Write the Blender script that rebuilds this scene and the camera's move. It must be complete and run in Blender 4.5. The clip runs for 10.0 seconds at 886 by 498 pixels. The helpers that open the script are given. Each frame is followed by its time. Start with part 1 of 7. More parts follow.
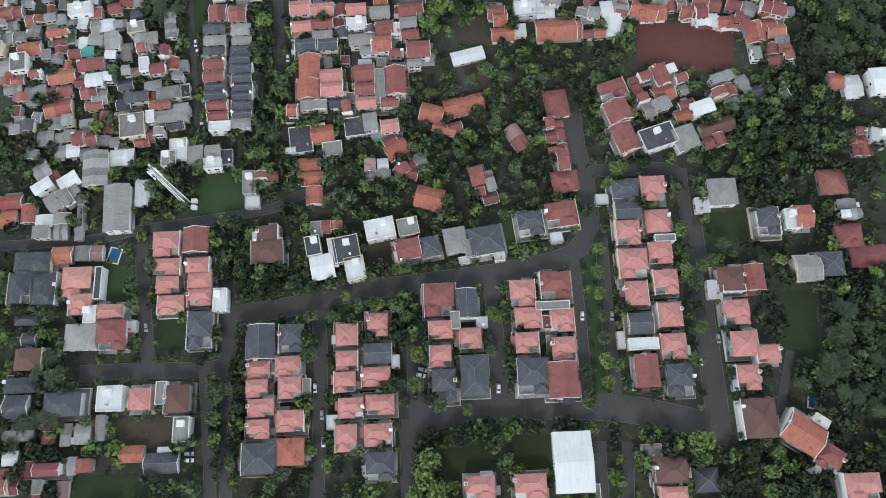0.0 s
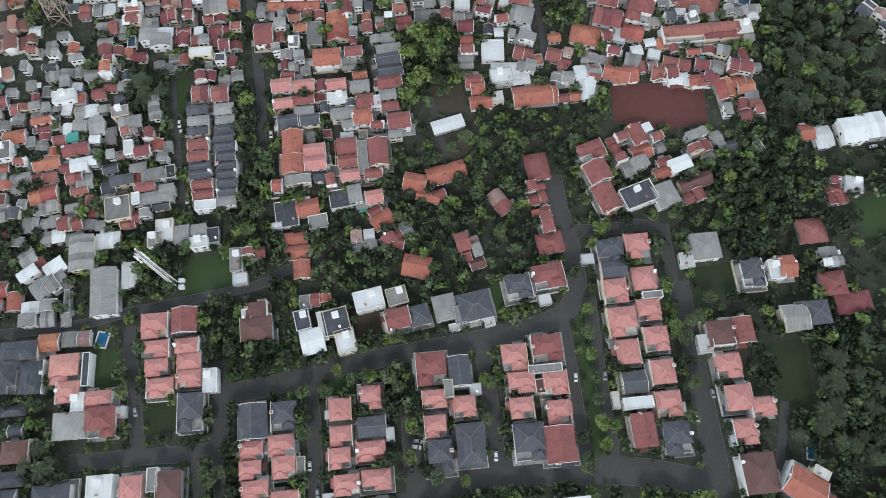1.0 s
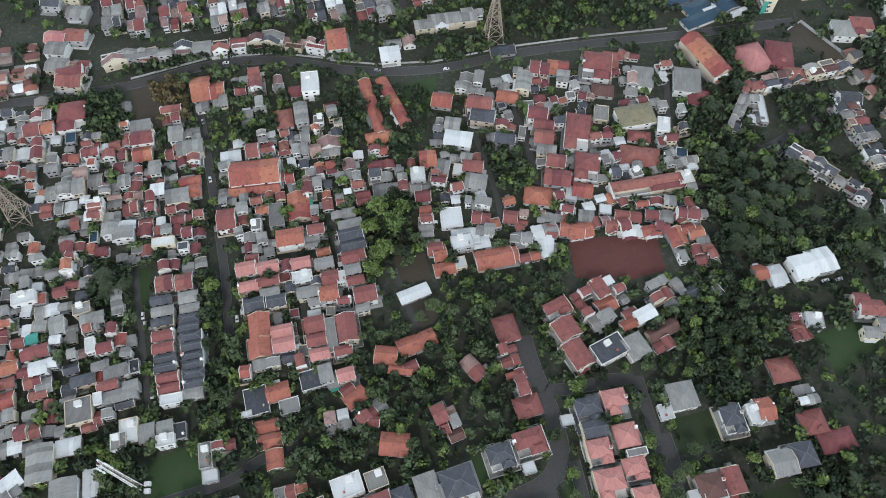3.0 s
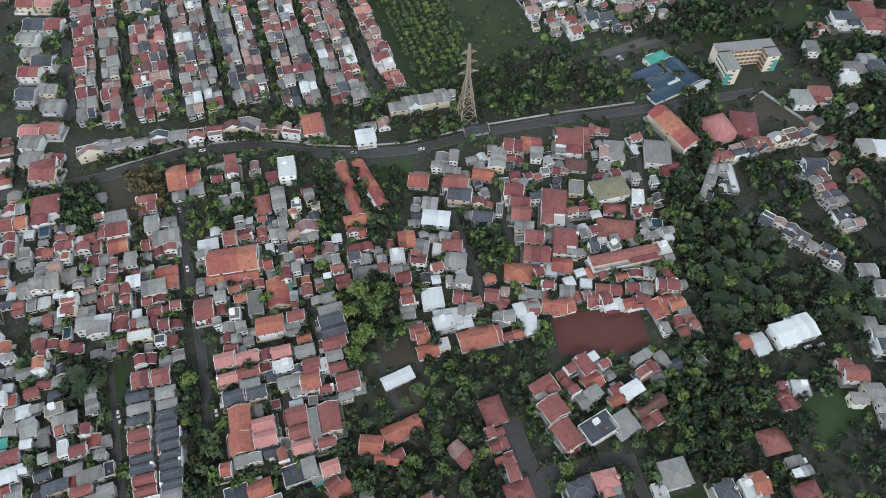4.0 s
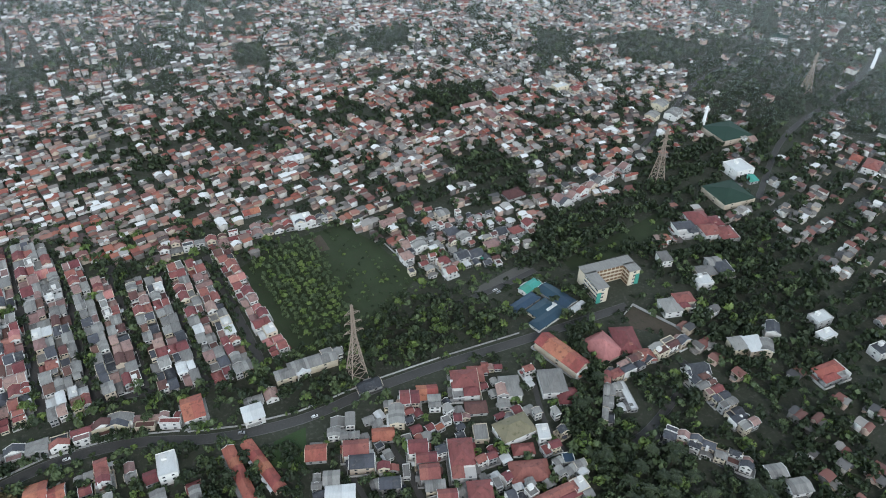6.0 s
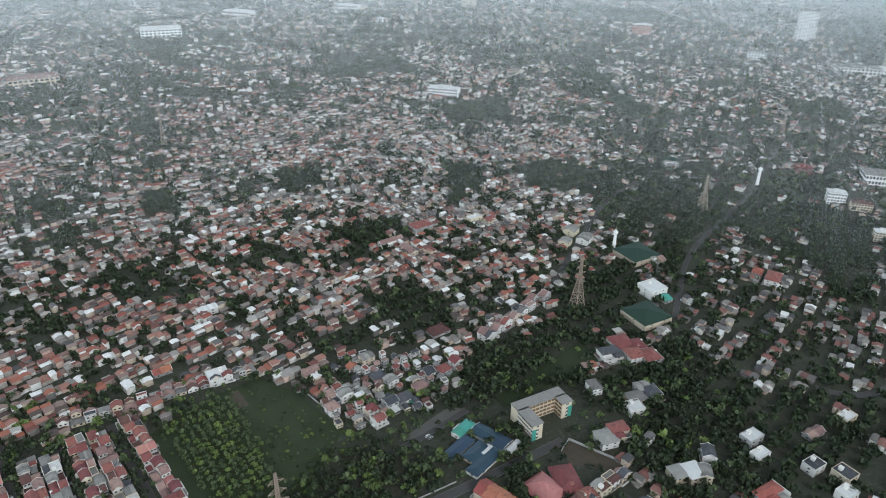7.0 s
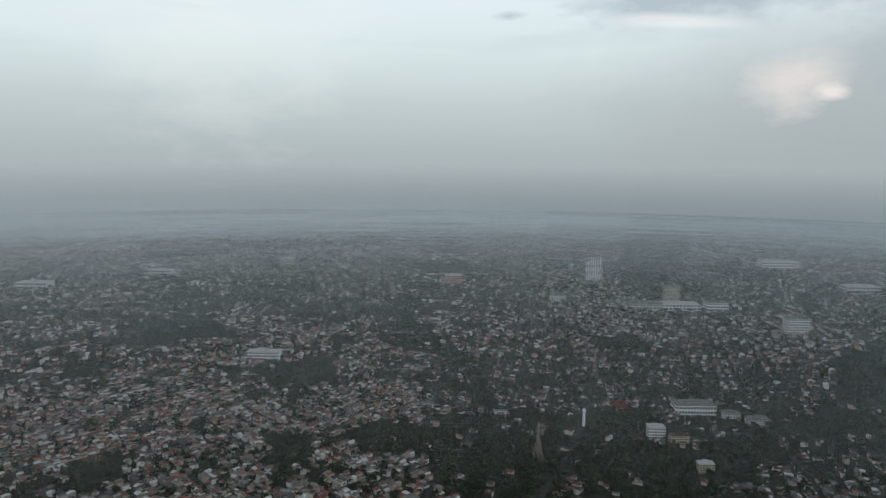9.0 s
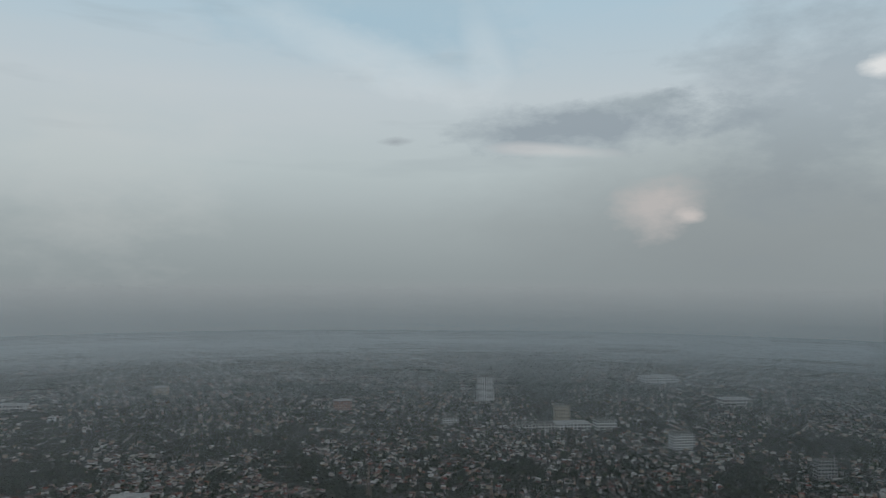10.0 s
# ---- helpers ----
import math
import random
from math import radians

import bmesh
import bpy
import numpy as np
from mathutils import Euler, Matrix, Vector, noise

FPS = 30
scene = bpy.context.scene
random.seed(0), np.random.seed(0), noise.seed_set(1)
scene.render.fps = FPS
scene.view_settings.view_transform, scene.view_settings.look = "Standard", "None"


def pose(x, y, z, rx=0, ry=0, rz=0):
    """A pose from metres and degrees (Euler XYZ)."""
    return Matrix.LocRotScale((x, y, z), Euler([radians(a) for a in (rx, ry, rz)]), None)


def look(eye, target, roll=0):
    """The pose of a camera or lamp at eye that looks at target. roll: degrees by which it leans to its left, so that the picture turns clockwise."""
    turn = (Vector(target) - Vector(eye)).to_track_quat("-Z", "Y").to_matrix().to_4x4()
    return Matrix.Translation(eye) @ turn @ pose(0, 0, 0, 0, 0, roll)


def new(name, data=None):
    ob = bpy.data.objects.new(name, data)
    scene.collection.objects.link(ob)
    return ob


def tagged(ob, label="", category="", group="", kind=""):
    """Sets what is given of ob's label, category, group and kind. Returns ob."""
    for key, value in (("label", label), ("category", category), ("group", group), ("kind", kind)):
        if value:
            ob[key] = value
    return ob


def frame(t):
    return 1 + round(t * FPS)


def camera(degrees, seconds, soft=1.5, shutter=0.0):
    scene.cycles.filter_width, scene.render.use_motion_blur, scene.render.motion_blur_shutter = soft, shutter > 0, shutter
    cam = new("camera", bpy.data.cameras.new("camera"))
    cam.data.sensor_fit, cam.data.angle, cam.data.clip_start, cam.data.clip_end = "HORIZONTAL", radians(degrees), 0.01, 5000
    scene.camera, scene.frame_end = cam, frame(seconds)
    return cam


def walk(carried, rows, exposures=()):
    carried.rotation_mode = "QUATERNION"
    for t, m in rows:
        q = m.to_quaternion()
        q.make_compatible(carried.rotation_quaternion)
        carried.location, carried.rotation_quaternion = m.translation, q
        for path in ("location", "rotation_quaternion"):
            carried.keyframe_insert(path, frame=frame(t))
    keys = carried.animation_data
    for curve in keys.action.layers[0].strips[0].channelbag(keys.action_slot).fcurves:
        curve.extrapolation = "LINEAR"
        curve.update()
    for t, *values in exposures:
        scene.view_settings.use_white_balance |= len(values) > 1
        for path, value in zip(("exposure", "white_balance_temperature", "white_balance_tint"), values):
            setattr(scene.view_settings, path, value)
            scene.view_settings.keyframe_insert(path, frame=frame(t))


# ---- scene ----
cam = camera(64.586, 10.0, soft=1.0)
PATH = [  # seconds, eye x, y, z, heading, pitch, roll
    (0, -0.06, -0.14, 321.95, 21.222, -74.289, -0.625),
    (0.5, -0.72, 2.94, 323.64, 19.943, -72.666, -0.727),
    (1, -2.21, 7.01, 325.64, 18.081, -70.209, -0.459),
    (1.5, -3.92, 11.27, 327.67, 16.307, -67.585, -0.156),
    (2, -5.55, 15.41, 329.60, 14.625, -64.942, 0.127),
    (2.5, -7.00, 19.39, 331.45, 13.090, -62.255, 0.322),
    (4, -10.71, 32.58, 337.28, 8.726, -54.383, 0.648),
    (4.5, -11.96, 38.23, 339.68, 6.929, -51.925, 0.747),
    (5, -13.25, 44.78, 342.44, 4.205, -47.795, 0.803),
    (5.5, -14.48, 52.22, 345.58, 0.114, -42.454, 0.883),
    (5.7, -14.91, 55.42, 346.94, -1.526, -40.354, 0.981),
    (6.8, -16.06, 74.52, 355.24, -9.804, -29.297, 1.023),
    (7, -15.92, 78.11, 356.84, -11.293, -27.330, 1.077),
    (7.5, -14.90, 87.00, 360.85, -14.590, -22.330, 0.936),
    (8, -12.85, 95.59, 364.76, -17.998, -17.361, 0.827),
    (8.5, -9.78, 103.81, 368.46, -21.512, -12.370, 0.692),
    (9, -5.94, 111.90, 371.87, -25.590, -7.436, 0.546),
    (9.5, -1.94, 120.52, 375.02, -29.707, -2.559, 0.435),
    (10, 1.17, 130.92, 378.07, -34.589, 2.308, 0.270),
]
EXPOSURE = [(0, -1.1, 6250, 13), (2.5, -1.16, 6200, 13), (4.5, -1.2, 6150, 12), (5.5, -1.28, 6050, 11), (7, -1.52, 6250, 11), (7.5, -1.8, 6350, 11), (8, -2.35, 6350, 10), (9, -3.15, 6350, 10), (10, -3.8, 6350, 10)]
walk(cam, [(t, pose(x, y, z, 90 + pitch, 0, heading) @ pose(0, 0, 0, 0, 0, roll))
           for t, x, y, z, heading, pitch, roll in PATH], EXPOSURE)

# ---- sky and light ----
SUN_UP, SUN_ROUND = 40.0, 168.0  # elevation, compass bearing clockwise from +y


def link(tree, a, b):
    tree.links.new(a, b)


def ramp_of(tree, stops, fac=None, mode="LINEAR"):
    node = tree.nodes.new("ShaderNodeValToRGB")
    node.color_ramp.interpolation = mode
    els = node.color_ramp.elements
    while len(els) > 1:
        els.remove(els[0])
    for k, (pos, col) in enumerate(stops):
        e = els[0] if k == 0 else els.new(pos)
        e.position = pos
        e.color = (*col, 1) if len(col) == 3 else col
    if fac is not None:
        link(tree, fac, node.inputs[0])
    return node


def math_node(tree, op, a, b=0.0):
    node = tree.nodes.new("ShaderNodeMath")
    node.operation = op
    for k, v in enumerate((a, b)):
        if isinstance(v, (int, float)):
            node.inputs[k].default_value = v
        else:
            link(tree, v, node.inputs[k])
    return node.outputs[0]


def mix_node(tree, fac, a, b, blend="MIX"):
    node = tree.nodes.new("ShaderNodeMix")
    node.data_type, node.blend_type = "RGBA", blend
    for k, v in ((0, fac), (6, a), (7, b)):
        if isinstance(v, (int, float)):
            node.inputs[k].default_value = v
        elif isinstance(v, tuple):
            node.inputs[k].default_value = (*v, 1)
        else:
            link(tree, v, node.inputs[k])
    return node.outputs[2]


def noise_node(tree, vector, scale, detail=3.0, rough=0.55, stretch=None):
    if stretch:
        m = tree.nodes.new("ShaderNodeMapping")
        m.inputs["Scale"].default_value = stretch
        link(tree, vector, m.inputs[0])
        vector = m.outputs[0]
    n = tree.nodes.new("ShaderNodeTexNoise")
    n.inputs["Scale"].default_value, n.inputs["Detail"].default_value = scale, detail
    n.inputs["Roughness"].default_value = rough
    link(tree, vector, n.inputs["Vector"])
    return n.outputs[0]


def make_world():
    world = bpy.data.worlds.new("sky")
    world.use_nodes = True
    scene.world = world
    tree = world.node_tree
    tree.nodes.clear()
    out = tree.nodes.new("ShaderNodeOutputWorld")
    sky = tree.nodes.new("ShaderNodeTexSky")
    sky.sky_type, sky.sun_disc = "NISHITA", False
    sky.sun_elevation, sky.sun_rotation = radians(SUN_UP), radians(SUN_ROUND)
    sky.dust_density, sky.air_density = 4.0, 1.5
    co = tree.nodes.new("ShaderNodeTexCoord").outputs["Generated"]
    sep = tree.nodes.new("ShaderNodeSeparateXYZ")
    link(tree, co, sep.inputs[0])
    up = sep.outputs[2]
    # cloud deck: dull near the horizon, pale above, thin blue gaps overhead
    deck = ramp_of(tree, [(0.0, (0.06, 0.065, 0.065)), (0.44, (0.42, 0.45, 0.46)), (0.4625, (2.24, 2.52, 2.57)), (0.47, (2.69, 2.98, 3.04)), (0.477, (3.19, 3.51, 3.58)), (0.49, (3.75, 4.09, 4.15)), (0.5, (3.78, 4.25, 4.28)), (0.537, (4.84, 5.42, 5.42)), (0.552, (5.45, 6.11, 6.13)), (0.574, (6.26, 7.04, 7.04)), (0.625, (7.029, 7.81, 8.103)), (0.685, (5.663, 7.518, 8.591)), (0.76, (1.5, 1.75, 2.0)), (0.85, (0.68, 0.78, 0.88)), (1.0, (0.56, 0.63, 0.7))],
                   math_node(tree, "MULTIPLY_ADD", up, 0.5))
    deck.inputs[0].links[0].from_node.inputs[2].default_value = 0.5
    flat = noise_node(tree, co, 2.2, 5.0, 0.55, (1.0, 1.0, 4.5))
    pale = ramp_of(tree, [(0.45, (0, 0, 0)), (0.68, (1, 1, 1))], flat).outputs[0]
    high = ramp_of(tree, [(0.08, (0, 0, 0)), (0.2, (1, 1, 1)), (0.45, (1, 1, 1)), (0.7, (0, 0, 0))], up).outputs[0]
    col = mix_node(tree, math_node(tree, "MULTIPLY", math_node(tree, "MULTIPLY", pale, high), 0.4), deck.outputs[0], (7.4, 7.9, 8.0))
    dull = noise_node(tree, co, 3.1, 4.0, 0.5, (1.0, 1.0, 7.0))
    dark = ramp_of(tree, [(0.60, (0, 0, 0)), (0.72, (1, 1, 1))], dull).outputs[0]
    col = mix_node(tree, math_node(tree, "MULTIPLY", math_node(tree, "MULTIPLY", dark, high), 0.3), col, (4.1, 4.75, 5.05))
    def cloud(under, centre, along, above, w, h, colour, strength, ragged=2.6):
        """A soft uneven cloud round one direction of the sky."""
        def dot(axis, off):
            node = tree.nodes.new("ShaderNodeVectorMath")
            node.operation = "DOT_PRODUCT"
            link(tree, co, node.inputs[0])
            node.inputs[1].default_value = axis
            return math_node(tree, "SUBTRACT", node.outputs["Value"], off)
        u = math_node(tree, "DIVIDE", dot(along, sum(a * b for a, b in zip(along, centre))), w)
        v = math_node(tree, "DIVIDE", dot(above, sum(a * b for a, b in zip(above, centre))), h)
        r = math_node(tree, "SQRT", math_node(tree, "ADD", math_node(tree, "MULTIPLY", u, u), math_node(tree, "MULTIPLY", v, v)))
        r = math_node(tree, "ADD", r, math_node(tree, "MULTIPLY", math_node(tree, "SUBTRACT", noise_node(tree, co, 7.0, 6.0, 0.62, (1.0, 1.0, 2.2)), 0.5), ragged))
        ahead = ramp_of(tree, [(0.3, (0, 0, 0)), (0.5, (1, 1, 1))], dot(centre, 0.0)).outputs[0]
        soft = ramp_of(tree, [(0.25, (1, 1, 1)), (1.0, (0, 0, 0))], r).outputs[0]
        return mix_node(tree, math_node(tree, "MULTIPLY", math_node(tree, "MULTIPLY", soft, ahead), strength), under, colour)

    col = cloud(col, (0.874, 0.437, 0.214), (0.469, -0.641, -0.608), (0.129, -0.631, 0.765), 0.170, 0.185, (3.90, 4.70, 5.24), 0.55)  # dull east
    col = cloud(col, (0.860, 0.505, 0.07), (0.506, -0.862, 0.0), (-0.06, -0.035, 0.998), 0.45, 0.17, (3.3, 3.62, 3.7), 0.6, 0.5)  # smoky east
    col = cloud(col, (0.158, 0.979, 0.127), (0.977, -0.174, 0.124), (-0.143, -0.104, 0.984), 0.177, 0.137, (8.34, 8.43, 8.07), 0.2)  # bright west
    col = cloud(col, (0.466, 0.814, 0.347), (0.874, -0.484, -0.037), (-0.138, -0.321, 0.937), 0.240, 0.073, (4.44, 6.56, 7.81), 0.5)  # blue gap
    col = cloud(col, (0.713, 0.670, 0.209), (0.679, -0.733, 0.035), (-0.177, -0.117, 0.977), 0.200, 0.042, (3.95, 4.60, 5.06), 0.9)  # grey bank
    col = cloud(col, (0.744, 0.626, 0.236), (0.650, -0.759, -0.037), (-0.156, -0.181, 0.971), 0.084, 0.019, (4.26, 4.97, 5.32), 0.7)  # grey bank above
    col = cloud(col, (0.499, 0.846, 0.190), (0.857, -0.514, 0.038), (-0.130, -0.143, 0.981), 0.038, 0.009, (4.44, 4.88, 5.15), 0.8)  # small grey fleck
    col = cloud(col, (0.777, 0.622, 0.096), (0.596, -0.776, 0.205), (-0.203, 0.102, 0.974), 0.070, 0.046, (6.9, 6.45, 6.15), 0.85, 2.2)  # sunlit cloud
    col = cloud(col, (0.805, 0.587, 0.084), (0.593, -0.799, -0.101), (-0.008, -0.131, 0.991), 0.026, 0.012, (7.8, 7.2, 6.8), 0.9, 1.6)  # sunlit cloud tip
    col = cloud(col, (0.893, 0.373, 0.253), (0.370, -0.927, 0.063), (-0.258, -0.037, 0.965), 0.028, 0.016, (10.5, 10.5, 10.2), 0.9)  # bright edge
    col = cloud(col, (0.447, 0.842, 0.302), (0.875, -0.340, -0.345), (0.187, -0.419, 0.889), 0.175, 0.039, (8.70, 9.41, 9.59), 0.42)  # high wisp
    col = cloud(col, (0.588, 0.750, 0.302), (0.397, 0.058, -0.916), (0.705, -0.659, 0.264), 0.070, 0.032, (8.70, 9.41, 9.59), 0.3)  # high wisp
    col = cloud(col, (0.678, 0.714, 0.177), (0.732, -0.679, -0.064), (-0.075, -0.173, 0.982), 0.093, 0.011, (8.16, 8.16, 7.99), 0.6)  # pale rift
    a, b = tree.nodes.new("ShaderNodeBackground"), tree.nodes.new("ShaderNodeBackground")
    link(tree, col, a.inputs[0])
    link(tree, sky.outputs[0], b.inputs[0])
    a.inputs[1].default_value, b.inputs[1].default_value = 1.0, 0.012
    add = tree.nodes.new("ShaderNodeAddShader")
    link(tree, a.outputs[0], add.inputs[0])
    link(tree, b.outputs[0], add.inputs[1])
    link(tree, add.outputs[0], out.inputs[0])


make_world()
sun = new("sun", bpy.data.lights.new("sun", "SUN"))
sun.data.energy, sun.data.angle, sun.data.color = 3.2, radians(12), (1.0, 0.97, 0.93)
sun.matrix_world = look((0, 0, 0), (-math.sin(radians(SUN_ROUND)) * math.cos(radians(SUN_UP)), -math.cos(radians(SUN_ROUND)) * math.cos(radians(SUN_UP)), -math.sin(radians(SUN_UP))))

# ---- materials ----
def surface(name, col, rough=0.85, metal=0.0, var=0.3, big=0.15, fine=2.0, bump=0.3, rnd=0.18, streak=None, stain=None, stain_at=0.55):
    """A weathered surface: base colour, wide and fine variation, streaks along the slope, stains, relief."""
    m = bpy.data.materials.new(name)
    m.use_nodes = True
    t = m.node_tree
    bsdf = t.nodes["Principled BSDF"]
    pos = t.nodes.new("ShaderNodeNewGeometry").outputs["Position"]
    wide = noise_node(t, pos, big, 4.0)
    small = noise_node(t, pos, fine, 3.0)
    shade = math_node(t, "ADD", math_node(t, "MULTIPLY", wide, var * 1.6), math_node(t, "MULTIPLY", small, var * 1.4))
    info = t.nodes.new("ShaderNodeNewGeometry").outputs["Random Per Island"]
    shade = math_node(t, "ADD", shade, math_node(t, "MULTIPLY", info, 2 * rnd))
    if streak:
        oc = t.nodes.new("ShaderNodeTexCoord").outputs["Object"]
        s = noise_node(t, oc, 1.0, 2.0, 0.6, streak)
        shade = math_node(t, "ADD", shade, math_node(t, "MULTIPLY", math_node(t, "SUBTRACT", s, 0.5), var * 2.2))
    gain = math_node(t, "ADD", shade, 1.0 - 1.5 * var - rnd)
    hsv = t.nodes.new("ShaderNodeHueSaturation")
    hsv.inputs["Color"].default_value = (*col, 1)
    link(t, gain, hsv.inputs["Value"])
    hue = math_node(t, "ADD", math_node(t, "MULTIPLY", info, 0.03), 0.485)
    link(t, hue, hsv.inputs["Hue"])
    colour = hsv.outputs[0]
    if stain:
        patchy = noise_node(t, pos, 0.35, 5.0, 0.65)
        colour = mix_node(t, ramp_of(t, [(stain_at, (0, 0, 0)), (stain_at + 0.13, (1, 1, 1))], patchy).outputs[0], colour, stain)
    link(t, colour, bsdf.inputs["Base Color"])
    bsdf.inputs["Roughness"].default_value, bsdf.inputs["Metallic"].default_value = rough, metal
    bsdf.inputs["Specular IOR Level"].default_value = 0.3
    if bump:
        b = t.nodes.new("ShaderNodeBump")
        b.inputs["Strength"].default_value, b.inputs["Distance"].default_value = bump, 0.15
        link(t, small, b.inputs["Height"])
        link(t, b.outputs[0], bsdf.inputs["Normal"])
    return m


def leafy(name, dark, light, rough=0.6):
    m = bpy.data.materials.new(name)
    m.use_nodes = True
    t = m.node_tree
    bsdf = t.nodes["Principled BSDF"]
    geo = t.nodes.new("ShaderNodeNewGeometry")
    info = t.nodes.new("ShaderNodeObjectInfo")
    wide = noise_node(t, geo.outputs["Position"], 0.12, 3.0)
    f = math_node(t, "ADD", math_node(t, "MULTIPLY", geo.outputs["Random Per Island"], 0.45), math_node(t, "MULTIPLY", info.outputs["Random"], 0.35))
    f = math_node(t, "ADD", f, math_node(t, "MULTIPLY", math_node(t, "SUBTRACT", wide, 0.5), 1.2))
    r = ramp_of(t, [(0.0, dark), (0.55, tuple((a + b) / 2 for a, b in zip(dark, light))), (1.0, light)], f)
    link(t, r.outputs[0], bsdf.inputs["Base Color"])
    bsdf.inputs["Roughness"].default_value = rough
    bsdf.inputs["Specular IOR Level"].default_value = 0.25
    return m


ROOFS = {
    "P": surface("pink_tile", (0.40, 0.172, 0.155), 0.8, var=0.28, fine=1.6, streak=(0.5, 0.15, 0.5), rnd=0.12, stain=(0.24, 0.085, 0.075), stain_at=0.6),
    "R": surface("maroon_tile", (0.200, 0.068, 0.063), 0.8, var=0.3, fine=1.6, streak=(0.6, 0.15, 0.5), rnd=0.3, stain=(0.12, 0.05, 0.045)),
    "O": surface("terracotta_tile", (0.31, 0.105, 0.076), 0.85, var=0.3, fine=1.6, streak=(0.6, 0.15, 0.5), rnd=0.22, stain=(0.15, 0.065, 0.05)),
    "G": surface("grey_cement_sheet", (0.215, 0.206, 0.193), 0.9, var=0.3, fine=1.5, streak=(1.3, 0.12, 0.75), rnd=0.32, stain=(0.15, 0.14, 0.128), stain_at=0.6),
    "D": surface("charcoal_tile", (0.058, 0.060, 0.070), 0.7, var=0.35, fine=1.6, streak=(0.6, 0.15, 0.5), rnd=0.3, stain=(0.10, 0.098, 0.095)),
    "W": surface("white_sheet", (0.56, 0.56, 0.55), 0.6, var=0.14, fine=1.2, streak=(1.3, 0.1, 0.5), rnd=0.12, stain=(0.42, 0.42, 0.41), stain_at=0.62),
    "B": surface("brown_tile", (0.115, 0.058, 0.050), 0.8, var=0.3, fine=1.6, streak=(0.6, 0.15, 0.5), rnd=0.2),
    "U": surface("blue_sheet", (0.028, 0.056, 0.085), 0.6, var=0.2, rnd=0.1, streak=(1.3, 0.12, 0.5)),
    "T": surface("teal_sheet", (0.06, 0.27, 0.21), 0.6, var=0.2, rnd=0.1, streak=(1.3, 0.12, 0.5)),
    "K": surface("rose_tile", (0.275, 0.175, 0.155), 0.85, var=0.3, fine=1.6, streak=(0.6, 0.15, 0.5), rnd=0.25, stain=(0.15, 0.11, 0.10)),
    "Y": surface("ochre_roof", (0.21, 0.19, 0.12), 0.8, var=0.3, stain=(0.12, 0.11, 0.06)),
    "E": surface("green_sheet", (0.022, 0.048, 0.036), 0.9, var=0.2, rnd=0.1),
}
WALLS = [surface("white_render", (0.62, 0.60, 0.57), 0.9, var=0.15, rnd=0.14, stain=(0.36, 0.34, 0.31), stain_at=0.6),
         surface("cream_render", (0.55, 0.47, 0.36), 0.9, var=0.15, rnd=0.14, stain=(0.30, 0.26, 0.22), stain_at=0.6),
         surface("grey_render", (0.34, 0.33, 0.32), 0.9, var=0.2, rnd=0.2, stain=(0.18, 0.17, 0.16))]
M_PINKWALL = surface("pink_render", (0.55, 0.34, 0.29), 0.9, var=0.15, rnd=0.1)
M_GLASS = surface("dark_window", (0.025, 0.03, 0.035), 0.15, var=0.2, bump=0)
M_DOOR = surface("wood_door", (0.16, 0.09, 0.05), 0.6, var=0.2)
M_SLAB = surface("concrete_slab", (0.34, 0.335, 0.32), 0.9, var=0.3, stain=(0.14, 0.135, 0.13))
M_ASPHALT = surface("asphalt", (0.072, 0.069, 0.066), 0.9, var=0.3, big=0.05, fine=0.8, rnd=0.02, stain=(0.095, 0.09, 0.085), stain_at=0.58)
M_KERB = surface("kerb_concrete", (0.13, 0.13, 0.125), 0.9, var=0.25)
M_STEEL = surface("galvanised_steel", (0.30, 0.235, 0.19), 0.6, 0.2, var=0.2)
M_WHITE = surface("white_paint", (0.75, 0.75, 0.74), 0.5, var=0.1)
M_RED = surface("red_paint", (0.45, 0.05, 0.04), 0.5, var=0.1)
M_BLUEWATER = surface("pool_water", (0.03, 0.16, 0.30), 0.1, var=0.2, bump=0.1)
M_BARK = surface("bark", (0.09, 0.07, 0.05), 0.95, var=0.3)
M_SOIL = {"G": surface("lawn_grass", (0.038, 0.064, 0.024), 0.95, var=0.4, big=0.06, fine=1.0, stain=(0.055, 0.055, 0.026)),
          "D": surface("rough_grass", (0.030, 0.042, 0.018), 0.95, var=0.4, big=0.06, fine=1.0, stain=(0.045, 0.042, 0.026)),
          "B": surface("brown_soil", (0.070, 0.056, 0.042), 0.95, var=0.4, big=0.06, fine=1.0, stain=(0.045, 0.05, 0.026)),
          "R": surface("red_earth", (0.105, 0.038, 0.033), 0.95, var=0.25, big=0.05, fine=1.2, stain=(0.125, 0.05, 0.043)),
          "C": surface("gravel_yard", (0.11, 0.105, 0.095), 0.95, var=0.3, big=0.06, fine=1.0)}
M_GROUND = surface("town_ground", (0.045, 0.050, 0.034), 0.95, var=0.45, big=0.02, fine=0.5, rnd=0.0, stain=(0.085, 0.078, 0.068), stain_at=0.53)
LEAVES = [leafy("leaf_green", (0.034, 0.052, 0.025), (0.150, 0.190, 0.080)), leafy("leaf_deep", (0.015, 0.024, 0.012), (0.054, 0.071, 0.032)),
          leafy("leaf_bright", (0.055, 0.090, 0.026), (0.215, 0.270, 0.075)), leafy("leaf_dry", (0.08, 0.062, 0.028), (0.18, 0.14, 0.065))]
CAPS = {"P": surface("pale_pink_cap", (0.50, 0.23, 0.20), 0.8, var=0.15), "D": surface("grey_cap", (0.13, 0.13, 0.14), 0.8, var=0.15)}
M_PALM = leafy("palm_leaf", (0.018, 0.027, 0.014), (0.074, 0.092, 0.043))


